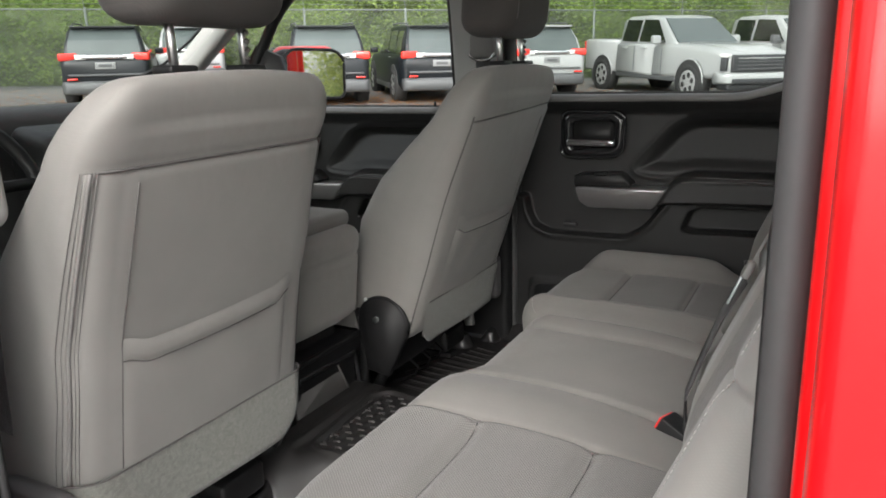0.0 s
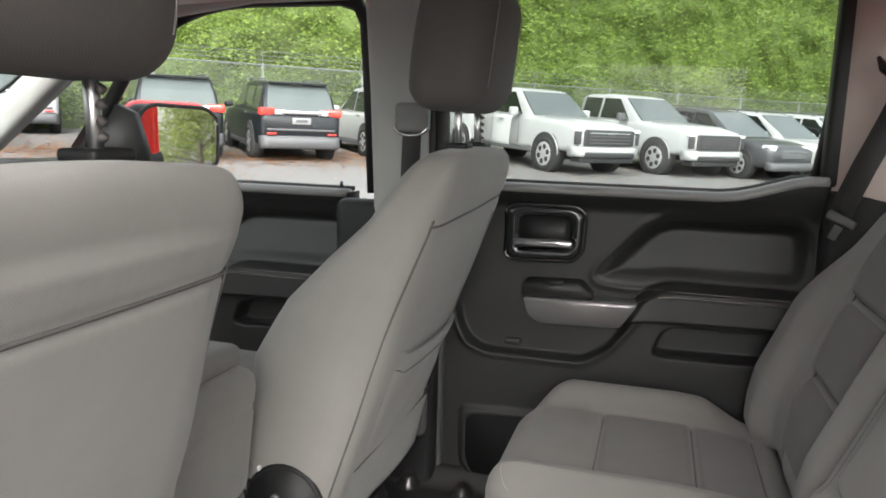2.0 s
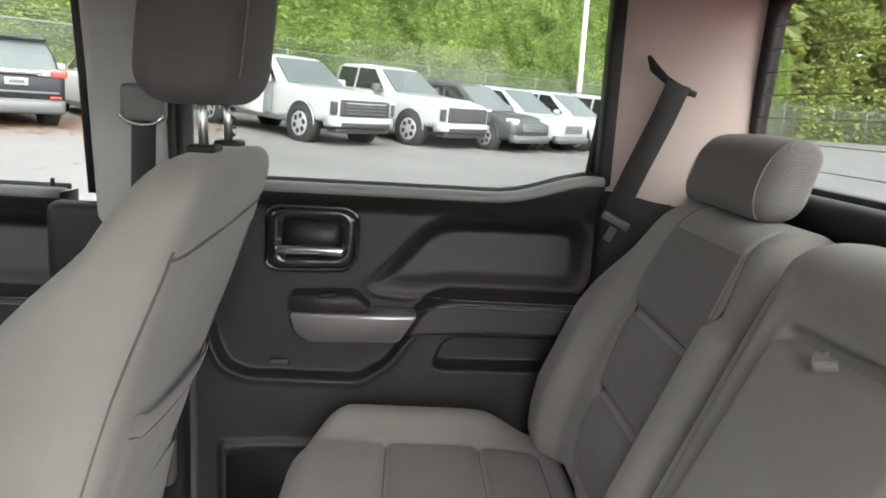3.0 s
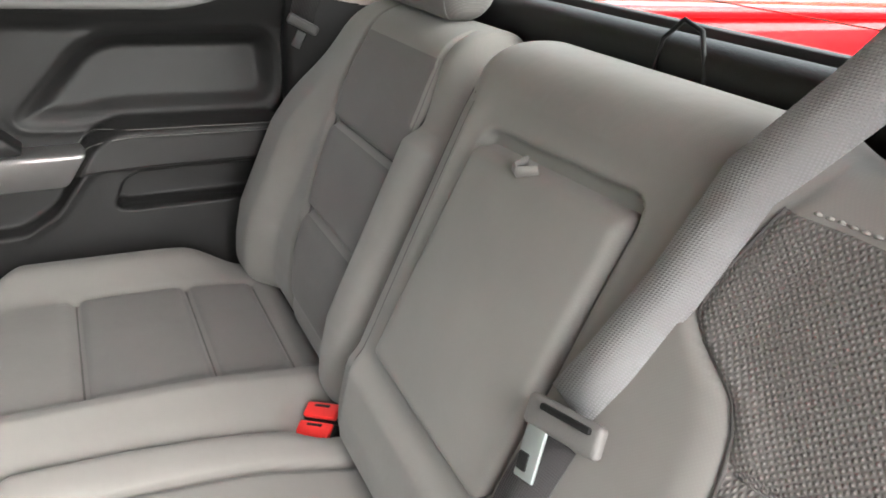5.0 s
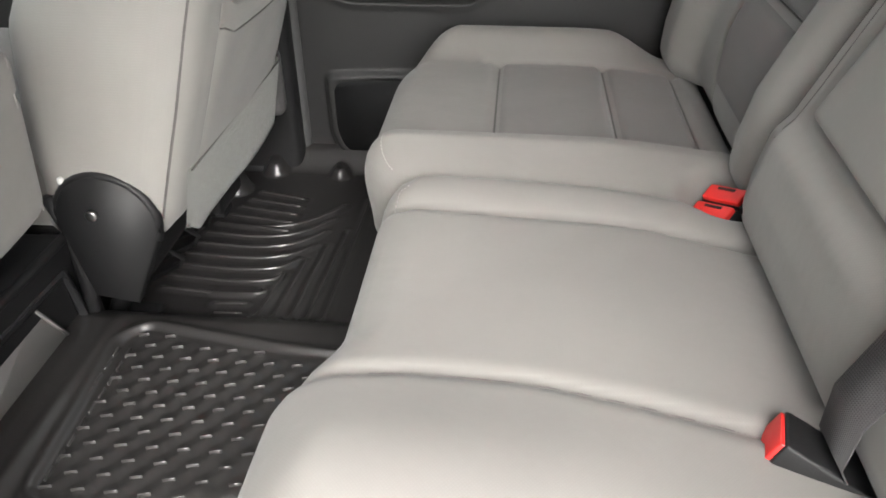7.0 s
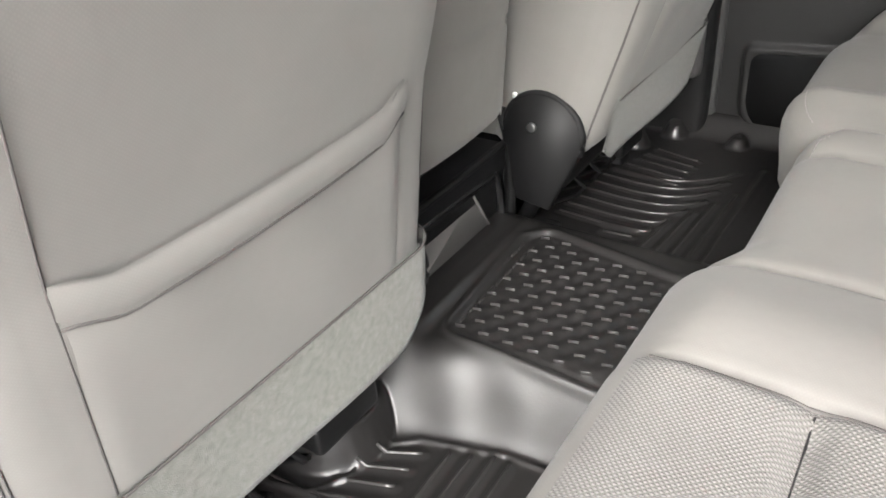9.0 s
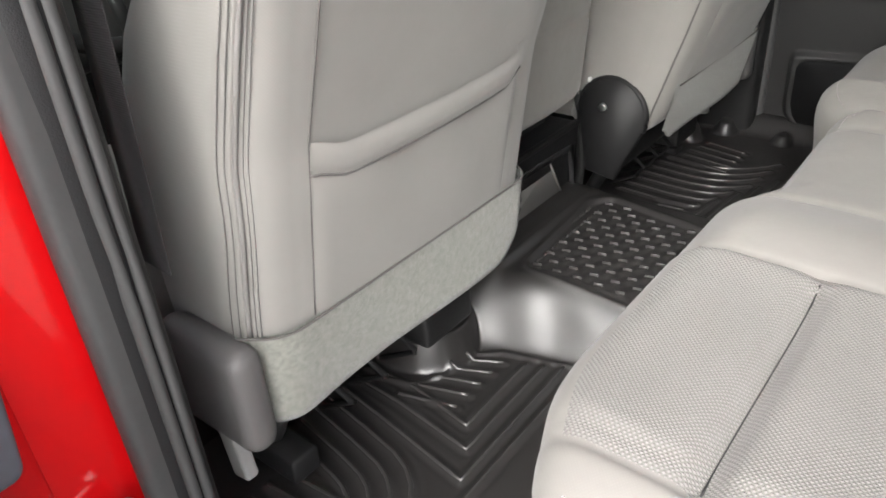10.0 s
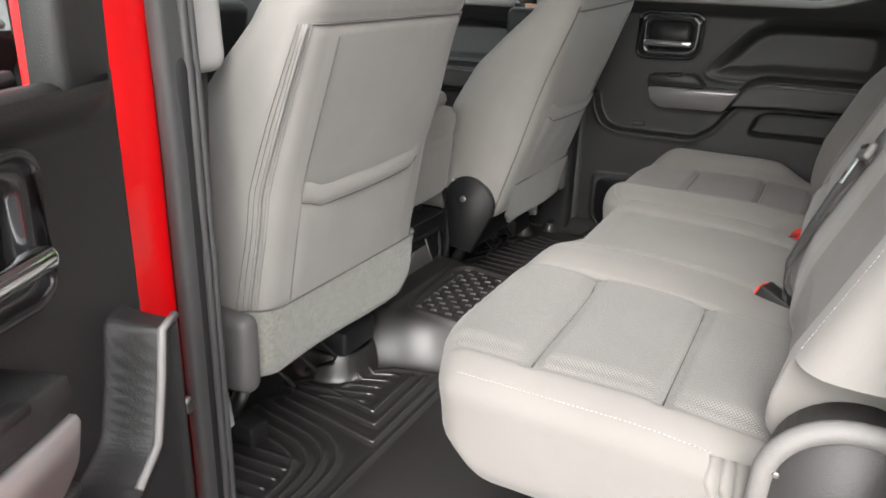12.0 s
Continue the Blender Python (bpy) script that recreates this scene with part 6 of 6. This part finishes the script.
        part("roof_rack", tube([(-1.7, s * 0.62, 1.66), (-1.6, s * 0.62, 1.73), (-0.1, s * 0.62, 1.72), (0.0, s * 0.62, 1.66)], 0.018, 6), BUMPER, c)
        for x in (-1.40, 1.42):
            wheel_parts(c, x, s * 0.93, 0.36)
        part("door_handle", at(soft(0.10, 0.015, 0.018, 0.01, (1, 1, 1), 2), pose(-0.9, s * 0.925, 0.97)), BUMPER, c)
        part("sill", box(-1.0, 1.0, s * 0.86 - 0.07, s * 0.86 + 0.07, 0.24, 0.36, 0.03), BUMPER, c)
    part("rear_bumper", loft([section(-2.42, 0.76, 0.32, 0.50, 0.07), section(-2.36, 0.84, 0.28, 0.55, 0.07), section(-2.20, 0.90, 0.26, 0.56, 0.07)]), BUMPER, c, "grey plastic rear bumper")
    for s in (-1, 1):
        part("reflector", box(-2.425, -2.36, s * 0.66 - 0.10, s * 0.66 + 0.10, 0.575, 0.615, 0.012), LAMP_RED, c, "red reflector")
        part("lamp_inner", at(soft(0.02, 0.11, 0.05, 0.018, (1, 2, 1), 3), pose(-2.315, s * 0.47, 1.045, 0, 0, s * 8)), LAMP_CLEAR, c, "clear inner lens of the tail lamp")
    part("front_bumper", loft([section(2.20, 0.88, 0.26, 0.50, 0.08), section(2.40, 0.74, 0.28, 0.46, 0.08)]), BUMPER, c)
    part("garnish", box(-2.335, -2.22, -0.46, 0.46, 1.005, 1.085, 0.02), CHROME, c, "bright strip over the number plate")
    pl = part("number_plate", box(-2.345, -2.30, -0.20, 0.20, 0.80, 0.94, 0.01), PLATE, c)
    part("plate_bar", box(-2.349, -2.34, -0.13, 0.13, 0.84, 0.90, 0.002), BUMPER, pl)
    part("high_lamp", box(-1.95, -1.86, -0.18, 0.18, 1.645, 1.665, 0.008), LAMP_RED, c)
    part("spoiler", at(soft(0.14, 0.64, 0.022, 0.02, (2, 6, 1), 2), pose(-1.88, 0, 1.655)), paint, c)
    part("wiper", tube([(-2.17, 0.0, 1.17), (-2.12, 0.30, 1.21)], 0.012, 5), BUMPER, c)
    gr = part("grille", box(2.24, 2.345, -0.46, 0.46, 0.56, 0.80, 0.03), BUMPER, c)
    for q in range(3):
        part("grille_bar", box(2.34, 2.36, -0.45, 0.45, 0.60 + 0.07 * q, 0.615 + 0.07 * q, 0.005), CHROME, gr)
    return c


def parked_pickup(name, label, bars):
    """A white crew-cab pickup, nose towards +x, on its wheels at z = 0."""
    c = thing(name, (0, 0, 0), label, "parked pickup", "parked pickups")
    W = 1.0
    part("front_body", loft([section(0.30, W, 0.50, 1.22, 0.10, 0.05), section(1.0, W, 0.48, 1.24, 0.10, 0.05), section(1.2, W, 0.50, 1.26, 0.12, 0.08), section(2.45, W - 0.02, 0.52, 1.20, 0.14, 0.10), section(2.85, W - 0.07, 0.55, 1.12, 0.14, 0.08), section(2.95, W - 0.16, 0.62, 1.04, 0.12, 0.04)]), WHITE, c)
    part("hood_bulge", loft([section(1.15, 0.60, 1.15, 1.30, 0.05, 0.08), section(2.6, 0.56, 1.10, 1.235, 0.05, 0.08), section(2.85, 0.5, 1.02, 1.14, 0.04, 0.06)]), WHITE, c)
    part("cab_body", loft([section(-1.25, W, 0.50, 1.24, 0.08, 0.03), section(0.4, W, 0.48, 1.23, 0.08, 0.03)]), WHITE, c)
    part("bed_body", loft([section(-2.93, W - 0.04, 0.55, 1.30, 0.08, 0.0), section(-2.85, W, 0.52, 1.32, 0.08, 0.0), section(-1.28, W, 0.50, 1.32, 0.08, 0.0)]), WHITE, c)
    part("bed_hollow", box(-2.80, -1.36, -0.80, 0.80, 1.20, 1.327, 0.01), BUMPER, c)
    part("cabin", loft([section(-1.24, 0.90, 1.18, 1.80, 0.06, 0.12), section(-1.05, 0.92, 1.18, 1.89, 0.10, 0.17), section(-0.2, 0.92, 1.18, 1.92, 0.10, 0.18), section(0.35, 0.92, 1.18, 1.87, 0.10, 0.18), section(0.95, 0.92, 1.18, 1.40, 0.05, 0.10), section(1.22, 0.90, 1.16, 1.25, 0.02, 0.02)]), WHITE, c)
    part("windscreen", loft([[(0.42, -0.70, 1.825), (0.42, 0.70, 1.825), (1.17, 0.84, 1.27), (1.17, -0.84, 1.27)], [(0.45, -0.70, 1.835), (0.45, 0.70, 1.835), (1.20, 0.84, 1.28), (1.20, -0.84, 1.28)]]), PALEGLASS, c, smooth=False)
    for s in (-1, 1):
        for x0, x1, b0, b1 in ((-1.08, -0.42, -1.12, -0.42), (-0.33, 0.26, -0.33, 0.78)):
            q = [(b0, s * 0.905, 1.29), (b1, s * 0.905, 1.28), (x1, s * 0.775, 1.80), (x0, s * 0.775, 1.81)]
            part("side_window", loft([q, [(x, y + s * 0.010, z) for x, y, z in q]]), DARKGLASS, c, smooth=False)
        part("mirror", at(soft(0.07, 0.11, 0.10, 0.04, (2, 2, 2), 3), pose(0.72, s * 1.14, 1.34)), WHITE if bars else BUMPER, c)
        part("mirror_arm", tube([(0.72, s * 0.92, 1.30), (0.72, s * 1.08, 1.31)], 0.03, 6), BUMPER, c)
        h = part("headlamp", at(soft(0.10, 0.17, 0.035, 0.025, (2, 2, 2), 3), pose(2.85, s * 0.78, 1.03, 0, 0, -s * 28)), LAMP_CLEAR, c)
        part("lamp_surround", at(soft(0.07, 0.13, 0.14, 0.03, (2, 2, 2), 3), pose(2.875, s * 0.82, 0.85, 0, 0, -s * 28)), DARKTRIM, c)
        part("tail_lamp", at(soft(0.04, 0.09, 0.19, 0.03, (1, 1, 2), 3), pose(-2.90, s * 0.92, 1.08)), LAMP_RED, c)
        for x in (-1.92, 1.88):
            # wider black disc, again painting the arch's shade on the body side
            part("wheel_well", disc((x, s * 0.985, 0.45), (0, s, 0), 0.485, 0.018, 24), TYRE, c)
            wheel_parts(c, x, s * 1.01, 0.41, 0.27)
            part("arch", tube([(x + 0.50 * math.cos(a), s * 1.0, 0.43 + 0.50 * math.sin(a)) for a in np.linspace(0, math.pi, 13)], 0.018, 6), WHITE, c)
        for x in (-0.85, 0.02):
            part("door_handle", at(soft(0.11, 0.02, 0.02, 0.012, (1, 1, 1), 2), pose(x, s * 1.0, 1.13)), WHITE if bars else BUMPER, c)
        for x in (-0.40, 0.78):
            part("door_gap", tube([(x, s * 1.001, 0.58), (x, s * 1.001, 1.20)], 0.006, 4), BUMPER, c)
        part("sill", box(-1.3, 1.3, s * 0.90 - 0.07, s * 0.90 + 0.07, 0.40, 0.52, 0.03), BUMPER, c)
    part("front_bumper", loft([section(2.70, 0.99, 0.42, 0.68, 0.08), section(2.98, 0.90, 0.44, 0.66, 0.08), section(3.04, 0.70, 0.46, 0.64, 0.06)]), WHITE, c)
    part("bumper_intake", box(2.9, 3.055, -0.74, 0.74, 0.43, 0.55, 0.03), DARKTRIM, c)
    part("skid_plate", box(2.6, 2.96, -0.80, 0.80, 0.30, 0.43, 0.04), DARKTRIM, c)
    gr = part("grille", at(soft(0.05, 0.74, 0.185, 0.04, (1, 4, 2), 3), pose(2.955, 0, 0.865)), DARKTRIM, c, "black grille")
    if bars:
        for q in range(4):
            part("grille_bar", box(2.99, 3.02, -0.60, 0.60, 0.74 + 0.075 * q, 0.762 + 0.075 * q, 0.008), WHITE if q == 3 else BUMPER, gr)
        part("emblem", box(3.01, 3.03, -0.14, 0.14, 0.925, 0.965, 0.005), BUMPER, gr)
    else:
        for q in range(4):
            part("grille_bar", box(2.99, 3.015, -0.60, 0.60, 0.75 + 0.07 * q, 0.765 + 0.07 * q, 0.006), BUMPER, gr)
        for q in range(7):
            part("grille_bar", box(2.985, 3.01, -0.55 + 0.18 * q, -0.54 + 0.18 * q, 0.72, 1.0, 0.004), BUMPER, gr)
    part("rear_bumper", box(-3.08, -2.88, -0.92, 0.92, 0.50, 0.68, 0.04), GALV, c)
    return c


TILT_LOT = math.degrees(math.atan(SLOPE))


def parked(x, y, heading):
    """A pose on the lot, heading in degrees from +x."""
    return pose(x, y, lot(x, y), TILT_LOT, 2.2, 0) @ pose(0, 0, 0, 0, 0, heading)


def put(make, x, y, heading, *a):
    c = make(*a)
    c.matrix_world = parked(x, y, heading)
    return c


put(parked_pickup, -3.45, 18.6, -44, "white_pickup", "white crew-cab pickup with a barred grille, parked nose out", True)
put(parked_pickup, -0.97, 20.4, -44, "white_pickup", "white crew-cab pickup with black mirrors, parked nose out", False)
put(sports_utility, 1.34, 20.9, -44, "grey_car", GREYPAINT, "dark grey car parked nose out between white ones")
put(sports_utility, 2.75, 22.3, -44, "white_car", WHITE, "white car parked nose out")
put(sports_utility, 4.45, 23.6, -44, "white_car", WHITE, "white car parked nose out at the row's end")
put(sports_utility, 6.6, 25.2, -44, "white_car", WHITE, "white car at the far end of the row")
put(sports_utility, -9.2, 15.5, 132, "dark_car", NAVY, "dark car parked nose to the fence, red tail lamps")
put(sports_utility, -11.1, 13.9, 132, "dark_car", NAVY, "dark car parked nose to the fence, bright rear strip")
put(sports_utility, -7.5, 18.0, 132, "white_car", WHITE, "white car parked nose to the fence")
put(sports_utility, -15.3, 11.4, 136, "dark_car", NAVY, "dark car parked nose to the fence with a pale number plate")
put(sports_utility, -17.3, 15.8, 136, "white_car", WHITE, "white car parked nose to the fence beyond a dark one")

# ---- fence ----
LINE_PTS = [(-42, -5.4), (-35, 0.2), (-23.6, 9.2), (-11.9, 18.5), (-2.5, 25.9), (11.5, 37), (27, 49.5), (40, 53), (55, 46), (70, 32), (80, 15)]


def along(line, d):
    for a, b in zip(line, line[1:]):
        l = math.hypot(b[0] - a[0], b[1] - a[1])
        if d <= l:
            return a[0] + (b[0] - a[0]) * d / l, a[1] + (b[1] - a[1]) * d / l
        d -= l
    return line[-1]


TOTAL = sum(math.hypot(b[0] - a[0], b[1] - a[1]) for a, b in zip(LINE_PTS, LINE_PTS[1:]))
FH = 2.15
fence = thing("chain_link_fence", (-10, 26, lot(7.2, 33)), "galvanised chain-link fence with barbed wire on top", "fence")
d = 0.0
while d < TOTAL:
    x, y = along(LINE_PTS, d)
    z = lot(x, y)
    part("post", tube([(x, y, z - 0.1), (x, y, z + FH + 0.05)], 0.035, 8), GALV, fence)
    part("barb_arm", tube([(x, y, z + FH), (x, y - 0.05, z + FH + 0.40)], 0.014, 5), GALV, fence)
    d += 3.0
fine = [along(LINE_PTS, q) for q in np.arange(0, TOTAL, 1.5)]
part("top_rail", tube([(x, y, lot(x, y) + FH) for x, y in fine], 0.024, 6), GALV, fence)
for h in (0.14, 0.26, 0.38):
    part("barbed_wire", tube([(x, y - 0.05, lot(x, y) + FH + h + 0.015 * math.sin(3 * x)) for x, y in fine], 0.008, 4), GALV, fence)
V, F = [], []
pitch, w = 0.085, 0.0055
for sgn in (1, -1):
    q = -FH
    while q < TOTAL:
        a, b = (q, q + FH) if sgn > 0 else (q + FH, q)
        pa, pb = along(LINE_PTS, max(0, a)), along(LINE_PTS, max(0, b))
        za, zb2 = lot(*pa) + 0.03, lot(*pb) + FH
        n0 = len(V)
        for (x, y), z in ((pa, za), (pb, zb2)):
            V += [(x - w, y, z), (x, y - w, z + w), (x + w, y, z)]
        F += [[n0, n0 + 1, n0 + 4, n0 + 3], [n0 + 1, n0 + 2, n0 + 5, n0 + 4]]
        q += pitch
part("wire_mesh", (np.array(V), F), GALV, fence, "diamond wire mesh", smooth=False, kind="stuff")

# ---- planting behind the fence ----
rng = np.random.default_rng(5)


def leaves(C, size, flat=0.0, spread=0.5):
    """Bent leaf cards at the places C, turned every way."""
    n = len(C)
    a = rng.uniform(0, 2 * math.pi, n)
    u = np.stack([np.cos(a), np.sin(a) * 0.8, rng.uniform(-0.6, 0.6, n)], -1)
    u /= np.linalg.norm(u, axis=1, keepdims=True)
    v = np.cross(u, rng.normal(size=(n, 3)))
    v /= np.linalg.norm(v, axis=1, keepdims=True)
    w = np.cross(u, v)
    s = size * rng.uniform(1 - spread, 1 + spread, (n, 1))
    V = np.stack([C - u * s, C - v * s * 0.5 + w * s * 0.15, C + u * s, C + v * s * 0.5 + w * s * 0.15], 1).reshape(-1, 3)
    F = np.arange(4 * n).reshape(-1, 4)
    return V, F.tolist()


def hedge_front(s, h):
    """A place on the hedge's bumpy face: s metres along the fence, h metres up."""
    x, y = along(LINE_PTS, s)
    bump = 0.9 * noise.noise((s * 0.35, h * 0.4, 0.0)) + 0.5 * noise.noise((s * 0.9, h * 0.9, 3.0))
    bump += 0.40 * noise.noise((s * 1.7, h * 1.7, 5.0)) + 0.16 * noise.noise((s * 4.0, h * 4.0, 9.0))
    return x, y + 1.3 + bump + 0.10 * h, lot(x, y) + h


S0, S1 = 8.0, 86.0


def hedge_top(s):
    return 10.5 + 1.2 * noise.noise((s * 0.15, 0, 7.0)) - 5.0 * float(smooth01((s - 76) / 9))


# backing sheet whose dark colour stands for the shade inside the hedge
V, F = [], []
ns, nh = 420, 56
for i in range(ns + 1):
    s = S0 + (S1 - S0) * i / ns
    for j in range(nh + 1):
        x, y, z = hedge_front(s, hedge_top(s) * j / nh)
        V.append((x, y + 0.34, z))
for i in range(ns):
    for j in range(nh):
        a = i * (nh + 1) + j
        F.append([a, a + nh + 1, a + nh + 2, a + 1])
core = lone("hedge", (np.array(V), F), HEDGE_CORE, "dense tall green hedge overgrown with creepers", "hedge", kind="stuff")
C = []
for _ in range(270000):
    s = S0 + (S1 - S0) * rng.uniform() ** 1.25
    h = hedge_top(s) * rng.uniform(0.02, 1.03)
    x, y, z = hedge_front(s, h)
    C.append((x, y, z))
C = np.array(C) + rng.normal(0, 1, (len(C), 3)) * np.array([0.08, 0.13, 0.10]) + np.array([0, 0.10, 0])
part("foliage", leaves(C, 0.060, spread=0.6), HEDGE, core, "green creeper leaves", smooth=False, kind="stuff")


def tree(x, y, h, r, n, seed, label):
    t = thing("tree", (x, y, lot(x, y)), label, "tree", "trees behind the fence")
    q = np.random.default_rng(seed)
    z0 = lot(x, y)
    part("trunk", tube([(x, y, z0 - 0.2), (x + 0.1, y, z0 + h * 0.3), (x + 0.05, y + 0.1, z0 + h * 0.62), (x, y, z0 + h * 0.9)], [0.22, 0.17, 0.11, 0.03], 9), BARK, t)
    blobs = []
    for k in range(16):
        a, e = q.uniform(0, 2 * math.pi), q.uniform(0.22, 1.0)
        rad = r * q.uniform(0.35, 1.0) * (1.15 - 0.75 * e)
        c = np.array([x + rad * math.cos(a), y + rad * math.sin(a), z0 + h * e])
        part("limb", tube([(x + 0.05, y + 0.05, z0 + h * e * 0.72), tuple((c + np.array([x, y, z0 + h * e * 0.8])) / 2), tuple(c)], [0.07, 0.045, 0.015], 6), BARK, t)
        blobs.append((c, r * q.uniform(0.28, 0.50)))
    C = []
    for c, br in blobs:
        m = n // len(blobs)
        d = q.normal(size=(m, 3))
        d /= np.linalg.norm(d, axis=1, keepdims=True)
        C.append(c + d * br * q.uniform(0.25, 1.05, (m, 1)) ** 0.6 * np.array([1, 1, 0.75]))
    part("crown", leaves(np.concatenate(C), 0.15), TREE, t, "loose green crown", smooth=False)


for i, (x, y, h, r) in enumerate(((31, 54, 11, 4.2), (37, 57, 12.5, 4.6), (44, 56, 10.5, 4.4), (50, 52.5, 12, 4.6), (56, 49, 10.5, 4.2), (61, 44, 12, 4.4), (67, 39, 11, 4.4), (72, 34, 12, 4.4), (34, 64, 14, 5.0), (46, 62, 14.5, 5.2), (60, 54, 14, 5.2), (72, 44, 14, 5.0), (78, 26, 12, 4.6), (84, 12, 12, 5.0), (82, 34, 14, 5.0), (26, 56, 13, 4.6), (58, 4, 11, 4.6), (66, -4, 12, 4.8), (74, 6, 13, 5.0))):
    tree(x, y, h, r, 6000, 40 + i, "leafy green tree behind the fence")
# low scrub under the trees
C = []
for _ in range(14000):
    s = rng.uniform(84, TOTAL)
    x, y = along(LINE_PTS, s)
    C.append((x + rng.normal(1.2, 0.6), y + rng.normal(1.5, 0.7), lot(x, y) + abs(rng.normal(0, 1.6))))
lone("scrub", leaves(np.array(C), 0.20), TREE, "low green scrub behind the fence", "shrub", kind="stuff", smooth=False)
# the wood beyond
C = []
for _ in range(20000):
    s = rng.uniform(76, TOTAL)
    x, y = along(LINE_PTS, s)
    k = 9.0 + abs(rng.normal(0, 2.5))
    nx_, ny_ = x / math.hypot(x, y), y / math.hypot(x, y)
    C.append((x + k * nx_ + rng.normal(0, 0.8), y + k * ny_ + rng.normal(0, 0.8), lot(x, y) + rng.uniform(0, 1) ** 0.8 * (12.0 + 2.5 * noise.noise((s * 0.12, 0.0, 2.0)))))
lone("woodland", leaves(np.array(C), 0.62), TREE, "dense green woodland beyond the fence", "trees", kind="stuff", smooth=False)
# fallen leaves on the asphalt
C = []
for _ in range(9000):
    fx, fy = along(LINE_PTS, rng.uniform(18, 62))
    off = 0.5 + abs(rng.normal(0.0, 1.0)) * 4.6
    C.append((fx + off * 0.62, fy - off * 0.78, 0.0))
# drifts of them round the wheels of the cars by the fence
for px, py in ((-9.2, 15.5), (-11.1, 13.9), (-7.5, 18.0), (-13.2, 12.6), (-15.3, 11.4)):
    for _ in range(1500):
        u, v = rng.normal(-1.6, 1.0), rng.normal(0, 1.1)
        C.append((px - 0.67 * u - 0.74 * v, py + 0.74 * u - 0.67 * v, 0.0))
for _ in range(700):
    C.append((rng.uniform(-14, 4), rng.uniform(8, 19), 0.0))
C = [(x, y, lot(x, y) + 0.012) for x, y, z in C]
Vl, Fl = leaves(np.array(C), 0.064)
Vl[:, 2] = np.repeat([c[2] for c in C], 4) + np.abs(Vl[:, 2] - np.repeat([c[2] for c in C], 4)) * 0.25
lone("fallen_leaves", (Vl, Fl), DEADLEAF, "brown fallen leaves scattered on the asphalt", "leaves", kind="stuff", smooth=False)
lp = thing("light_pole", (7.2, 33.0, lot(7.2, 33)), "tall white light pole by the fence", "light pole")
part("pole", tube([(7.2, 33.0, lot(7.2, 33)), (7.2, 33.0, 11.5)], [0.13, 0.10], 10), POLE, lp)
part("pole_base", tube([(7.2, 33.0, lot(7.2, 33) - 0.1), (7.2, 33.0, lot(7.2, 33) + 0.6)], 0.26, 12), GALV, lp)
